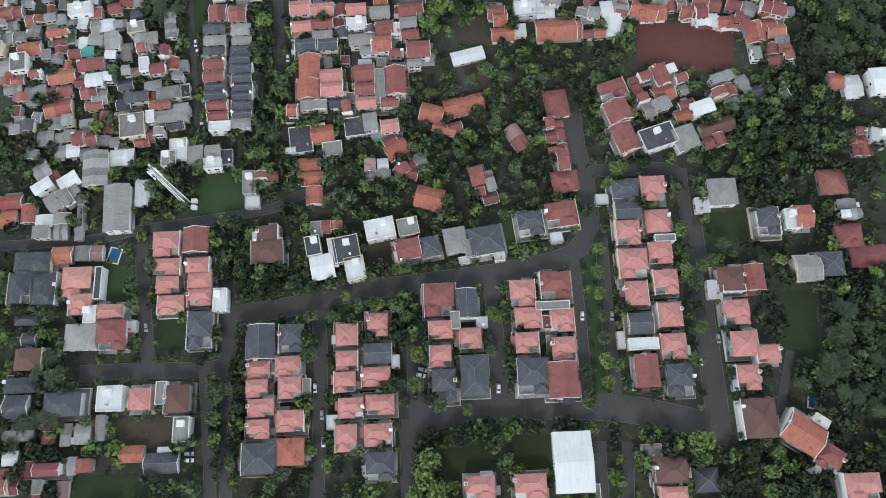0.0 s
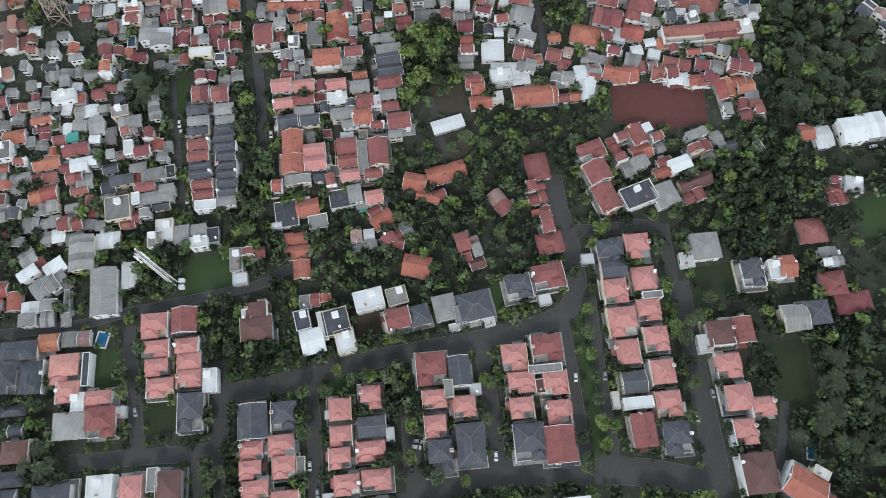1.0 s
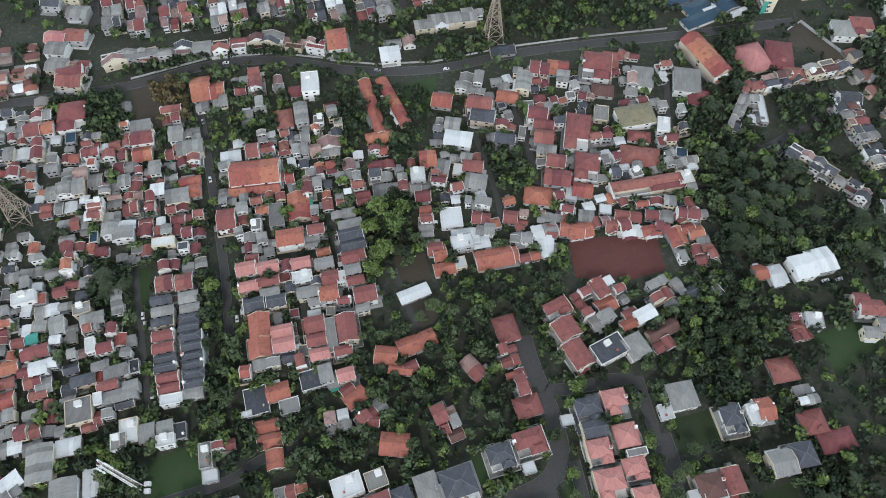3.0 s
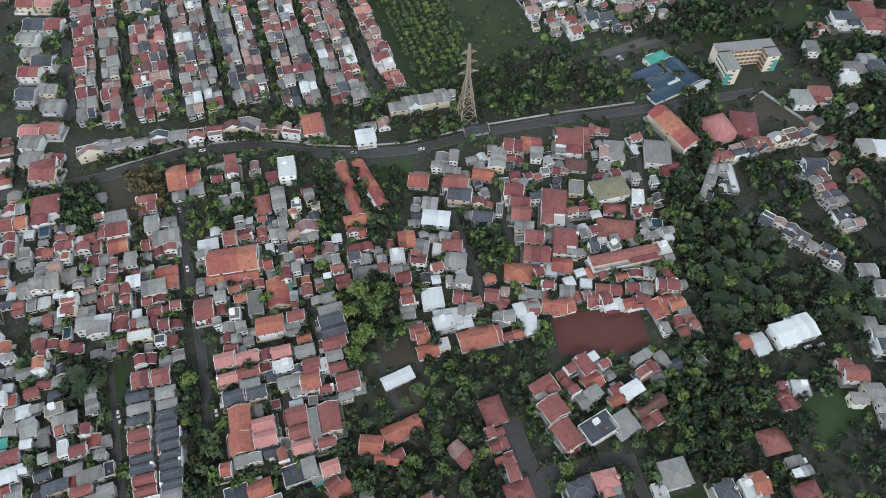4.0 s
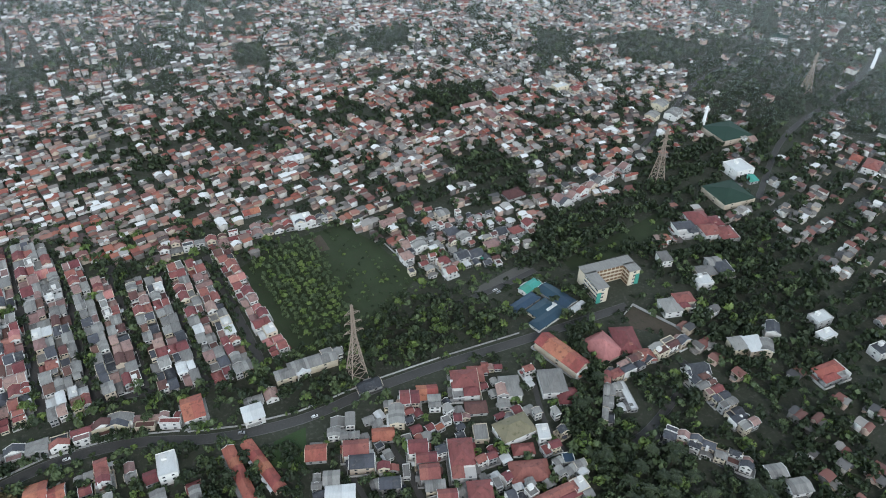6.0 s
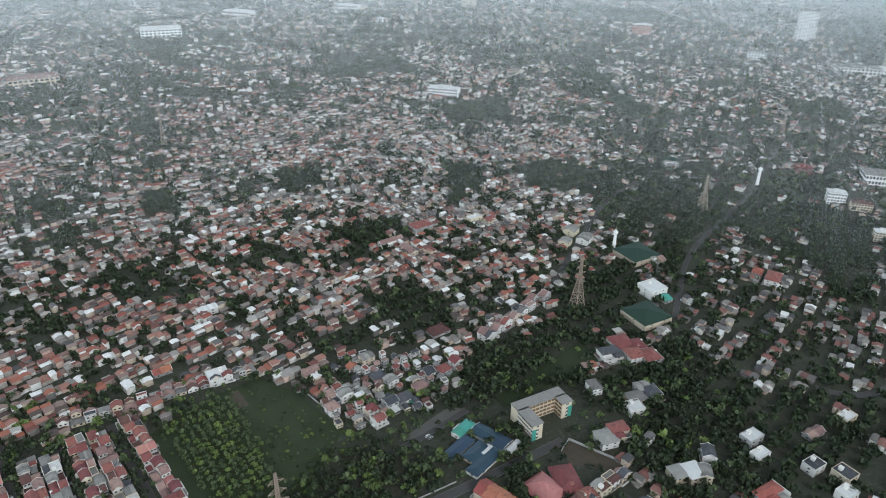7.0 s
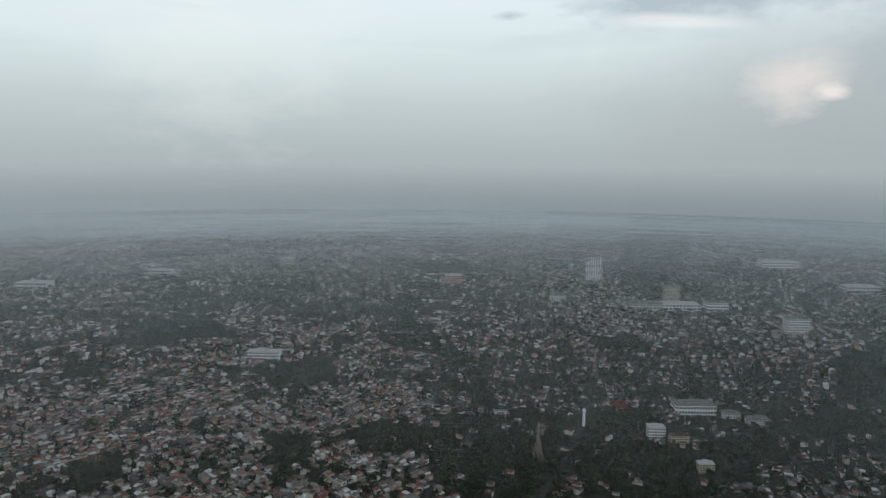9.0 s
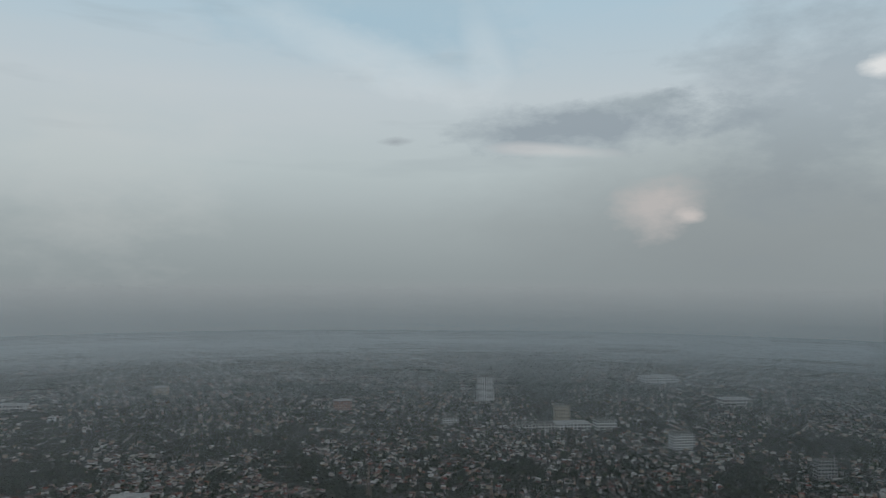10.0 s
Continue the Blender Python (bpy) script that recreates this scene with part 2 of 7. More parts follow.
def island_mix(name, cols, rough=0.85):
    """One colour out of a few for each separate piece of a mesh."""
    m = bpy.data.materials.new(name)
    m.use_nodes = True
    t = m.node_tree
    bsdf = t.nodes["Principled BSDF"]
    geo = t.nodes.new("ShaderNodeNewGeometry")
    r = ramp_of(t, [(k / len(cols), c) for k, c in enumerate(cols)], geo.outputs["Random Per Island"], "CONSTANT")
    n = noise_node(t, geo.outputs["Position"], 0.4, 3.0)
    col = mix_node(t, math_node(t, "MULTIPLY", n, 0.4), r.outputs[0], (0.10, 0.095, 0.09))
    link(t, col, bsdf.inputs["Base Color"])
    bsdf.inputs["Roughness"].default_value = rough
    bsdf.inputs["Specular IOR Level"].default_value = 0.25
    return m


M_FAR_ROOF = island_mix("town_roofs", [(0.26, 0.235, 0.215), (0.20, 0.18, 0.165), (0.30, 0.275, 0.25), (0.14, 0.13, 0.125), (0.34, 0.31, 0.285), (0.075, 0.07, 0.07), (0.24, 0.21, 0.19), (0.85, 0.84, 0.82), (0.22, 0.13, 0.11), (0.42, 0.40, 0.37)])
# East side: dark tiles, with some cloud shade put into the colour.
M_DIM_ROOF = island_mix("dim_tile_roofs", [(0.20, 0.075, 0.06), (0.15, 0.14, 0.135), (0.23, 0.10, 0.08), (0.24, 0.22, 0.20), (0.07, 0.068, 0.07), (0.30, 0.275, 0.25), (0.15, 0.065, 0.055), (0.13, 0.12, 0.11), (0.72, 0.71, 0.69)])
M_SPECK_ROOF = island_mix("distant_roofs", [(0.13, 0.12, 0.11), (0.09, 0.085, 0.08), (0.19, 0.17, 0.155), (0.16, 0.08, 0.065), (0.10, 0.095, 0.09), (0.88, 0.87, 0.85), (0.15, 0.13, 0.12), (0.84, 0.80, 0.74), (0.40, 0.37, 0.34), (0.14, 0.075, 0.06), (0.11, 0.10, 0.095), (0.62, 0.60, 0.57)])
M_WARM_ROOF = island_mix("town_tile_roofs", [(0.30, 0.085, 0.060), (0.36, 0.125, 0.080), (0.18, 0.066, 0.052), (0.36, 0.17, 0.13), (0.27, 0.18, 0.15), (0.19, 0.075, 0.065), (0.82, 0.81, 0.79), (0.30, 0.22, 0.19), (0.09, 0.06, 0.055)])
M_FAR_WALL = island_mix("town_walls", [(0.72, 0.68, 0.62), (0.60, 0.49, 0.38), (0.26, 0.235, 0.215), (0.84, 0.82, 0.78), (0.60, 0.43, 0.35), (0.17, 0.155, 0.145), (0.40, 0.36, 0.32)])

# ---- helpers for building ----
RNG = random.Random(7)


def mesh_of(name, verts, faces, mats, index=None):
    me = bpy.data.meshes.new(name)
    me.from_pydata([tuple(v) for v in verts], [], faces)
    for m in (mats if isinstance(mats, (list, tuple)) else [mats]):
        me.materials.append(m)
    if index is not None:
        me.polygons.foreach_set("material_index", index)
    me.update()
    return me


def part(name, me, parent, label="", m=None):
    ob = new(name, me)
    ob.parent = parent
    if m is not None:
        ob.matrix_basis = m
    if label:
        tagged(ob, label)
    return ob


def box(v, f, x0, y0, z0, x1, y1, z1):
    k = len(v)
    v += [(x0, y0, z0), (x1, y0, z0), (x1, y1, z0), (x0, y1, z0), (x0, y0, z1), (x1, y0, z1), (x1, y1, z1), (x0, y1, z1)]
    f += [(k, k + 3, k + 2, k + 1), (k + 4, k + 5, k + 6, k + 7), (k, k + 1, k + 5, k + 4), (k + 1, k + 2, k + 6, k + 5), (k + 2, k + 3, k + 7, k + 6), (k + 3, k, k + 4, k + 7)]


def beam(v, f, a, b, r):
    """A square bar from a to b."""
    a, b = Vector(a), Vector(b)
    d = (b - a).normalized()
    s = d.cross(Vector((0, 0, 1)) if abs(d.z) < 0.9 else Vector((1, 0, 0))).normalized() * r
    u = d.cross(s).normalized() * r
    k = len(v)
    for p in (a, b):
        v += [p + s + u, p - s + u, p - s - u, p + s - u]
    f += [(k, k + 1, k + 5, k + 4), (k + 1, k + 2, k + 6, k + 5), (k + 2, k + 3, k + 7, k + 6), (k + 3, k, k + 4, k + 7), (k, k + 3, k + 2, k + 1), (k + 4, k + 5, k + 6, k + 7)]


def gable(v, f, x0, y0, x1, y1, z, rise, thick=0.14, cap=0.12):
    """Two slopes, ridge along x, as a solid of some thickness with a ridge cap."""
    ym = (y0 + y1) / 2
    k = len(v)
    for dz in (0, -thick):
        v += [(x0, y0, z + dz), (x1, y0, z + dz), (x0, ym, z + rise + dz), (x1, ym, z + rise + dz), (x0, y1, z + dz), (x1, y1, z + dz)]
    f += [(k, k + 1, k + 3, k + 2), (k + 2, k + 3, k + 5, k + 4), (k + 8, k + 9, k + 7, k + 6), (k + 10, k + 11, k + 9, k + 8),
          (k, k + 6, k + 7, k + 1), (k + 4, k + 5, k + 11, k + 10), (k, k + 2, k + 8, k + 6), (k + 2, k + 4, k + 10, k + 8), (k + 1, k + 7, k + 9, k + 3), (k + 3, k + 9, k + 11, k + 5)]
    if cap:
        beam(v, f, (x0, ym, z + rise), (x1, ym, z + rise), cap)


def hip(v, f, x0, y0, x1, y1, z, slope, thick=0.14, cap=0.13):
    """Four slopes with hip and ridge caps."""
    w, d = x1 - x0, y1 - y0
    h = min(w, d) / 2
    rise = h * slope
    if w >= d:
        a, b = (x0 + h, (y0 + y1) / 2, z + rise), (x1 - h + 0.02, (y0 + y1) / 2, z + rise)
    else:
        a, b = ((x0 + x1) / 2, y0 + h, z + rise), ((x0 + x1) / 2, y1 - h + 0.02, z + rise)
    k = len(v)
    v += [(x0, y0, z), (x1, y0, z), (x1, y1, z), (x0, y1, z), a, b, (x0, y0, z - thick), (x1, y0, z - thick), (x1, y1, z - thick), (x0, y1, z - thick)]
    if w >= d:
        f += [(k, k + 1, k + 5, k + 4), (k + 1, k + 2, k + 5), (k + 2, k + 3, k + 4, k + 5), (k + 3, k, k + 4)]
        hips = ((k, 4), (k + 3, 4), (k + 1, 5), (k + 2, 5))
    else:
        f += [(k, k + 1, k + 4), (k + 1, k + 2, k + 5, k + 4), (k + 2, k + 3, k + 5), (k + 3, k, k + 4, k + 5)]
        hips = ((k, 4), (k + 1, 4), (k + 2, 5), (k + 3, 5))
    f += [(k, k + 6, k + 7, k + 1), (k + 1, k + 7, k + 8, k + 2), (k + 2, k + 8, k + 9, k + 3), (k + 3, k + 9, k + 6, k), (k + 6, k + 9, k + 8, k + 7)]
    return [(a, b)] + [(v[c], a if e == 4 else b) for c, e in hips]


def cylinder(v, f, x, y, z0, z1, r, n=10, r1=None):
    k = len(v)
    r1 = r if r1 is None else r1
    for z, q in ((z0, r), (z1, r1)):
        v += [(x + q * math.cos(i * math.tau / n), y + q * math.sin(i * math.tau / n), z) for i in range(n)]
    f += [(k + i, k + (i + 1) % n, k + n + (i + 1) % n, k + n + i) for i in range(n)]
    f += [tuple(k + n + i for i in range(n))]


# ---- ground, roads, open land ----
def ground():
    n, v, f = 96, [(0, 300, 0)], []
    rings = [150, 300, 500, 800, 1200, 1800, 2600, 3600, 4950]
    for r in rings:
        v += [(r * math.cos(i * math.tau / n), 300 + r * math.sin(i * math.tau / n), 0) for i in range(n)]
    f += [(0, 1 + i, 1 + (i + 1) % n) for i in range(n)]
    for k in range(len(rings) - 1):
        a, b = 1 + k * n, 1 + (k + 1) * n
        f += [(a + i, b + i, b + (i + 1) % n, a + (i + 1) % n) for i in range(n)]
    tagged(new("ground", mesh_of("ground", v, f, M_GROUND)), "dark soil and scrub ground under the town", "ground", kind="structure")


ground()
ROADS, LAWNS, FOOT = [], [], {}
ROAD_OBS = []
WOODS = []


def offset_line(pts, off):
    out = []
    for i, p in enumerate(pts):
        a, b = Vector(pts[max(0, i - 1)]), Vector(pts[min(len(pts) - 1, i + 1)])
        d = (b - a).normalized()
        out.append((p[0] - d.y * off, p[1] + d.x * off))
    return out


def smooth(pts, steps=8):
    """A soft line through the given corners."""
    out = []
    for i in range(len(pts) - 1):
        p0, p1, p2, p3 = (Vector(pts[max(0, min(len(pts) - 1, i + k))]) for k in (-1, 0, 1, 2))
        for s in range(steps):
            t = s / steps
            q = 0.5 * (2 * p1 + (p2 - p0) * t + (2 * p0 - 5 * p1 + 4 * p2 - p3) * t * t + (3 * p1 - p0 - 3 * p2 + p3) * t ** 3)
            out.append((q.x, q.y))
    return out + [tuple(pts[-1])]


def road(pts, width):
    line = smooth(pts)
    ROADS.append((line, width))
    z = 0.06 + 0.004 * len(ROADS)
    l, r = offset_line(line, width / 2), offset_line(line, -width / 2)
    n = len(line)
    v = [(*p, z) for p in l] + [(*p, z) for p in r]
    f = [(n + i, n + i + 1, i + 1, i) for i in range(n - 1)]
    ob = tagged(new("road", mesh_of("road", v, f, M_ASPHALT)), "dark worn asphalt road between the houses" if width > 4 else "narrow asphalt lane between dense houses", "road", kind="structure")
    ROAD_OBS.append((ob, line, width, z))


def kerbs():
    """Kerb stones along the wider roads, left open where another road joins."""
    for ob, line, width, z in ROAD_OBS:
        if width < 4.2:
            continue
        others = [(l, w) for l, w in ROADS if l is not line]
        for side in (1, -1):
            a, b = offset_line(line, side * width / 2), offset_line(line, side * (width / 2 + 0.25))
            if side < 0:
                a, b = b, a
            run = []
            for i in range(len(line) + 1):
                free = i < len(line) and not any(math.dist(a[i], (p[0] + (q[0] - p[0]) * k / 4, p[1] + (q[1] - p[1]) * k / 4)) < w / 2 + 0.6
                                                 for l, w in others for p, q in zip(l, l[1:]) if math.dist(p, a[i]) < 40 for k in range(5))
                if free:
                    run.append(i)
                    continue
                n = len(run)
                if n > 1:
                    v = [(*a[k], z + 0.16) for k in run] + [(*b[k], z + 0.16) for k in run] + [(*a[k], 0) for k in run] + [(*b[k], 0) for k in run]
                    f = [(k, k + 1, n + k + 1, n + k) for k in range(n - 1)] + [(2 * n + k, 2 * n + k + 1, k + 1, k) for k in range(n - 1)] + [(n + k, n + k + 1, 3 * n + k + 1, 3 * n + k) for k in range(n - 1)]
                    part("kerb", mesh_of("kerb", v, f, M_KERB), ob)
                run = []


PATCH = {"G": ("lawn", "open green lawn plot with worn spots"), "D": ("field", "rough dark grass plot between houses"), "B": ("bare_plot", "bare brown soil plot with weeds"),
         "R": ("earth_field", "levelled red earth building plot"), "C": ("yard", "grey gravel yard with parked vehicles")}


def patch(pts, kind):
    LAWNS.append((pts, kind))
    z = 0.03 + 0.002 * len(LAWNS)
    # the outline wavers a little, as a real edge does
    line = []
    for i, p in enumerate(pts):
        q = pts[(i + 1) % len(pts)]
        for s in range(6):
            x, y = p[0] + (q[0] - p[0]) * s / 6, p[1] + (q[1] - p[1]) * s / 6
            line.append((x + 0.4 * noise.noise((x * 0.2, y * 0.2, 1)), y + 0.4 * noise.noise((x * 0.2, y * 0.2, 5)), z))
    name, label = PATCH[kind]
    tagged(new(name, mesh_of(name, line, [tuple(range(len(line)))], M_SOIL[kind])), label, name.replace("_", " "), kind="structure")


def inside(poly, x, y):
    hit, j = False, len(poly) - 1
    for i in range(len(poly)):
        (xi, yi), (xj, yj) = poly[i][:2], poly[j][:2]
        if (yi > y) != (yj > y) and x < (xj - xi) * (y - yi) / (yj - yi) + xi:
            hit = not hit
        j = i
    return hit


CELL = 24.0


def claim(x, y, rot, w, d):
    for i in range(int((x - 20) // CELL), int((x + 20) // CELL) + 1):
        for j in range(int((y - 20) // CELL), int((y + 20) // CELL) + 1):
            FOOT.setdefault((i, j), []).append((x, y, math.cos(radians(rot)), math.sin(radians(rot)), w / 2, d / 2))


def built(x, y, margin):
    for hx, hy, c, s, w, d in FOOT.get((int(x // CELL), int(y // CELL)), ()):
        dx, dy = x - hx, y - hy
        if abs(c * dx + s * dy) < w + margin and abs(c * dy - s * dx) < d + margin:
            return True
    return False


ROAD_CELLS = {}


def index_roads():
    for line, width in ROADS:
        for a, b in zip(line, line[1:]):
            n = max(1, int(math.dist(a, b) / 2))
            for k in range(n):
                x, y = a[0] + (b[0] - a[0]) * k / n, a[1] + (b[1] - a[1]) * k / n
                ROAD_CELLS.setdefault((int(x // 10), int(y // 10)), []).append((x, y, width / 2))


def on_road(x, y, margin):
    i, j = int(x // 10), int(y // 10)
    return any((x - px) ** 2 + (y - py) ** 2 < (r + margin) ** 2
               for a in (i - 1, i, i + 1) for b in (j - 1, j, j + 1) for px, py, r in ROAD_CELLS.get((a, b), ()))


road([(-232, 11), (-193, 29), (-174, 41), (-141, 60), (-118, 74), (-108, 85), (-92, 96)], 4.5)
road([(17, 146), (25, 131), (29, 117), (24, 102), (-2, 84), (-33, 67), (-66, 49), (-93, 31), (-111, 21), (-114, 16)], 9)
road([(26, 102), (38, 76), (52, 43), (56, 37)], 5.5)
road([(36, 116), (50, 81), (64, 48), (68, 41)], 5.5)
road([(62, 164), (73, 136), (90, 96), (109, 49)], 5.5)
road([(77, 138), (94, 97), (115, 48)], 5.5)
road([(-17, 6), (16, 24), (68, 43), (116, 50)], 12)
road([(-29, 37), (-16, 6)], 7)
road([(-6, 77), (5, 53), (17, 26)], 7)
road([(-80, 42), (-65, 12), (-43, -44)], 6)
road([(-169, 36), (-151, 5), (-139, -15)], 6)
road([(-167, -29), (-139, -17), (-110, -5), (-108, 5), (-114, 19), (-123, 33)], 7)
road([(-113, -10), (-99, -35), (-86, -60)], 5)
road([(-105, -5), (-91, -32), (-80, -58)], 5)
road([(-20, 5), (-5, -30)], 7)
road([(-207, 166), (-187, 130), (-167, 94)], 3)
road([(48, 158), (22, 148), (15, 152), (4, 174)], 6)
road([(61, 163), (48, 159)], 6)
road([(-2, 179), (5, 161), (13, 148)], 4)
road([(133, 95), (135, 64)], 4)
road([(63, 26), (73, -0)], 5)
road([(75, 30), (83, 4)], 5)
road([(-229, 298), (-209, 267), (-179, 212), (-159, 174), (-144, 141)], 4.5)
road([(-113, 221), (-100, 195), (-85, 169)], 3.5)
road([(-72, 199), (-49, 162)], 3.2)
road([(-57, 319), (-35, 278), (-24, 254), (-20, 241)], 3.2)
road([(-28, 326), (-15, 302), (-3, 268)], 4)
road([(67, 371), (69, 337), (79, 311)], 3.5)
road([(-137, 211), (-119, 180), (-103, 144)], 3)
road([(-393, 241), (-339, 260), (-270, 291), (-226, 319), (-184, 333), (-132, 335), (-82, 347), (-35, 371), (13, 391), (68, 411), (149, 443)], 7)
road([(-313, 334), (-358, 417), (-417, 522)], 6)
road([(-275, 344), (-323, 436), (-376, 528)], 6)
road([(-241, 355), (-292, 447), (-341, 534)], 6)
road([(-212, 366), (-263, 459), (-291, 508)], 6)
road([(-181, 370), (-229, 464), (-249, 506)], 6)
road([(-145, 374), (-190, 462), (-212, 503)], 6)
road([(-114, 396), (-151, 468), (-176, 516)], 6)
road([(-325, 332), (-276, 347), (-205, 370), (-143, 381), (-115, 398)], 7)
road([(120, 321), (135, 332), (172, 371), (171, 386)], 5)
road([(131, 327), (165, 306), (191, 277), (207, 265)], 5)
road([(11, 444), (52, 466), (87, 488)], 5)
road([(309, 583), (369, 677), (419, 732), (490, 791), (603, 903), (707, 1013)], 5)
road([(372, 466), (399, 452), (437, 458), (484, 479), (560, 510)], 6)
road([(167, 616), (211, 658), (282, 757), (339, 837), (421, 913)], 5)
patch([(-119, 40), (-89, 55), (-83, 42), (-111, 24)], 'G')
patch([(-182, 20), (-168, 25), (-158, 8), (-172, 3)], 'G')
patch([(-147, 7), (-134, 12), (-127, -2), (-140, -8)], 'D')
patch([(-13, 107), (-5, 111), (1, 102), (-4, 96)], 'G')
patch([(79, 145), (101, 156), (105, 142), (85, 129)], 'D')
patch([(121, 119), (137, 128), (147, 95), (131, 88)], 'D')
patch([(-2, 4), (18, 12), (23, -7), (2, -15)], 'D')
patch([(26, 15), (42, 21), (47, 6), (30, 1)], 'D')
patch([(-74, 40), (-59, 46), (-56, 39), (-70, 32)], 'G')
patch([(-159, 74), (-142, 85), (-128, 70), (-151, 57)], 'G')
patch([(-147, -69), (-122, -58), (-115, -71), (-142, -81)], 'D')
patch([(-76, 204), (-57, 211), (-50, 196), (-69, 189)], 'B')
patch([(-61, 178), (-44, 186), (-37, 172), (-55, 163)], 'B')
patch([(-142, -41), (-112, -30), (-108, -41), (-135, -52)], 'B')
patch([(19, 235), (25, 239), (67, 249), (73, 228), (55, 218), (26, 213)], 'R')
patch([(-70, 75), (-56, 82), (-48, 65), (-60, 59)], 'B')
patch([(-268, 293), (-241, 302), (-222, 266), (-250, 258)], 'B')
patch([(144, 432), (153, 442), (183, 413), (177, 407), (146, 419)], 'B')
patch([(-149, 497), (-114, 533), (-70, 556), (-39, 528), (-8, 481), (-41, 418), (-91, 399), (-113, 433)], 'D')
patch([(-97, 331), (-79, 341), (-75, 308), (-97, 314)], 'G')
patch([(111, 498), (209, 564), (211, 527), (116, 485)], 'D')
patch([(148, 204), (170, 219), (185, 209), (161, 185)], 'G')
patch([(31, 463), (74, 494), (87, 488), (48, 462)], 'C')
patch([(33, 100), (34, 110), (36, 110), (64, 43), (57, 41)], 'G')
patch([(-110, -10), (-105, -8), (-83, -54), (-86, -55)], 'D')
patch([(-95, 536), (-87, 542), (-77, 521), (-87, 517)], 'B')
patch([(-206, 169), (-199, 171), (-192, 143), (-198, 141)], 'G')
patch([(-120, 40), (-104, 47), (-89, 53), (-84, 48), (-93, 36), (-114, 28)], 'G')
index_roads()
kerbs()

# ---- houses ----
ROOF_WORDS = {"P": "faded pink tile", "R": "dark red tile", "O": "orange terracotta tile", "G": "grey cement sheet", "D": "charcoal tile", "W": "white metal sheet",
              "B": "dark brown tile", "K": "faded rose tile", "U": "blue metal sheet", "T": "teal metal sheet", "Y": "ochre tile", "E": "dark green sheet"}
KIND_WORDS = {"g": "gabled", "h": "hipped", "c": "double hipped", "f": "flat"}


def window_mesh(w, h):
    v, f = [], []
    box(v, f, -w / 2, -0.06, 0, w / 2, 0.02, h)
    k = len(f)
    for x in (-w / 2 - 0.08, -0.04, w / 2):
        box(v, f, x, -0.10, -0.08, x + 0.08, 0.02, h + 0.08)
    box(v, f, -w / 2 - 0.1, -0.2, -0.14, w / 2 + 0.1, 0.02, -0.06)
    return mesh_of("window", v, f, [M_GLASS, M_WHITE], [0] * k + [1] * (len(f) - k))


NEAR = 180.0
GLASS_BOX = ([(-0.8, -0.05, 0), (0.8, -0.05, 0), (0.8, -0.05, 1.2), (-0.8, -0.05, 1.2)], [(0, 1, 2, 3)])
WINDOWS = [window_mesh(1.4, 1.2), window_mesh(2.2, 1.4), window_mesh(0.9, 1.1)]


def door_mesh():
    v, f = [], []
    box(v, f, -0.45, -0.05, 0, 0.45, 0.02, 2.05)
    for x in (-0.53, 0.45):
        box(v, f, x, -0.09, 0, x + 0.08, 0.02, 2.13)
    return mesh_of("door", v, f, M_DOOR)


DOOR = door_mesh()


def tank_mesh():
    v, f = [], []
    cylinder(v, f, 0, 0, 0.5, 1.7, 0.55, 12)
    cylinder(v, f, 0, 0, 1.7, 1.9, 0.55, 12, 0.2)
    for x in (-0.4, 0.4):
        for y in (-0.4, 0.4):
            box(v, f, x - 0.05, y - 0.05, 0, x + 0.05, y + 0.05, 0.5)
    return [mesh_of("water_tank", v, f, m) for m in (M_WHITE, ROOFS["O"], M_STEEL)]


TANKS = tank_mesh()


JOINED = {}  # material: vertices and faces of the houses that stand further off


def join(mat, v, f, m):
    V, F = JOINED.setdefault(mat.name, ([], []))
    k = len(V)
    V += [tuple(m @ Vector(p)) for p in v]
    F += [tuple(k + i for i in q) for q in f]


def unit_bar():
    v, f = [], []
    beam(v, f, (0, 0, 0), (0, 0, 1), 0.13)
    return v, f


CAP_MESH = {}


def cap_of(col):
    if col not in CAP_MESH:
        CAP_MESH[col] = mesh_of("ridge_cap", *unit_bar(), CAPS.get(col, ROOFS[col]))
    return CAP_MESH[col]


def bar_pose(a, b):
    a, b = Vector(a), Vector(b)
    d = b - a
    return Matrix.LocRotScale(a, d.to_track_quat("Z", "Y"), (1, 1, max(d.length, 0.05)))


def ring_wall(v, f, a0, b0, a1, b1, h, t=0.16):
    for q in ((a0, b0, a1, b0 + t), (a0, b1 - t, a1, b1), (a0, b0 + t, a0 + t, b1 - t), (a1 - t, b0 + t, a1, b1 - t)):
        box(v, f, q[0], q[1], 0, q[2], q[3], h)


def coping(v, f, x, half, p, q, t):
    """A sloping slab across x, from (y, z) = p down to q."""
    k = len(v)
    for e in (-half, half):
        for yy, z in (p, q):
            v += [(x + e, yy, z), (x + e, yy, z + t)]
    f += [tuple(k + i for i in c) for c in ((0, 2, 3, 1), (4, 5, 7, 6), (1, 3, 7, 5), (0, 4, 6, 2), (2, 6, 7, 3), (0, 1, 5, 4))]


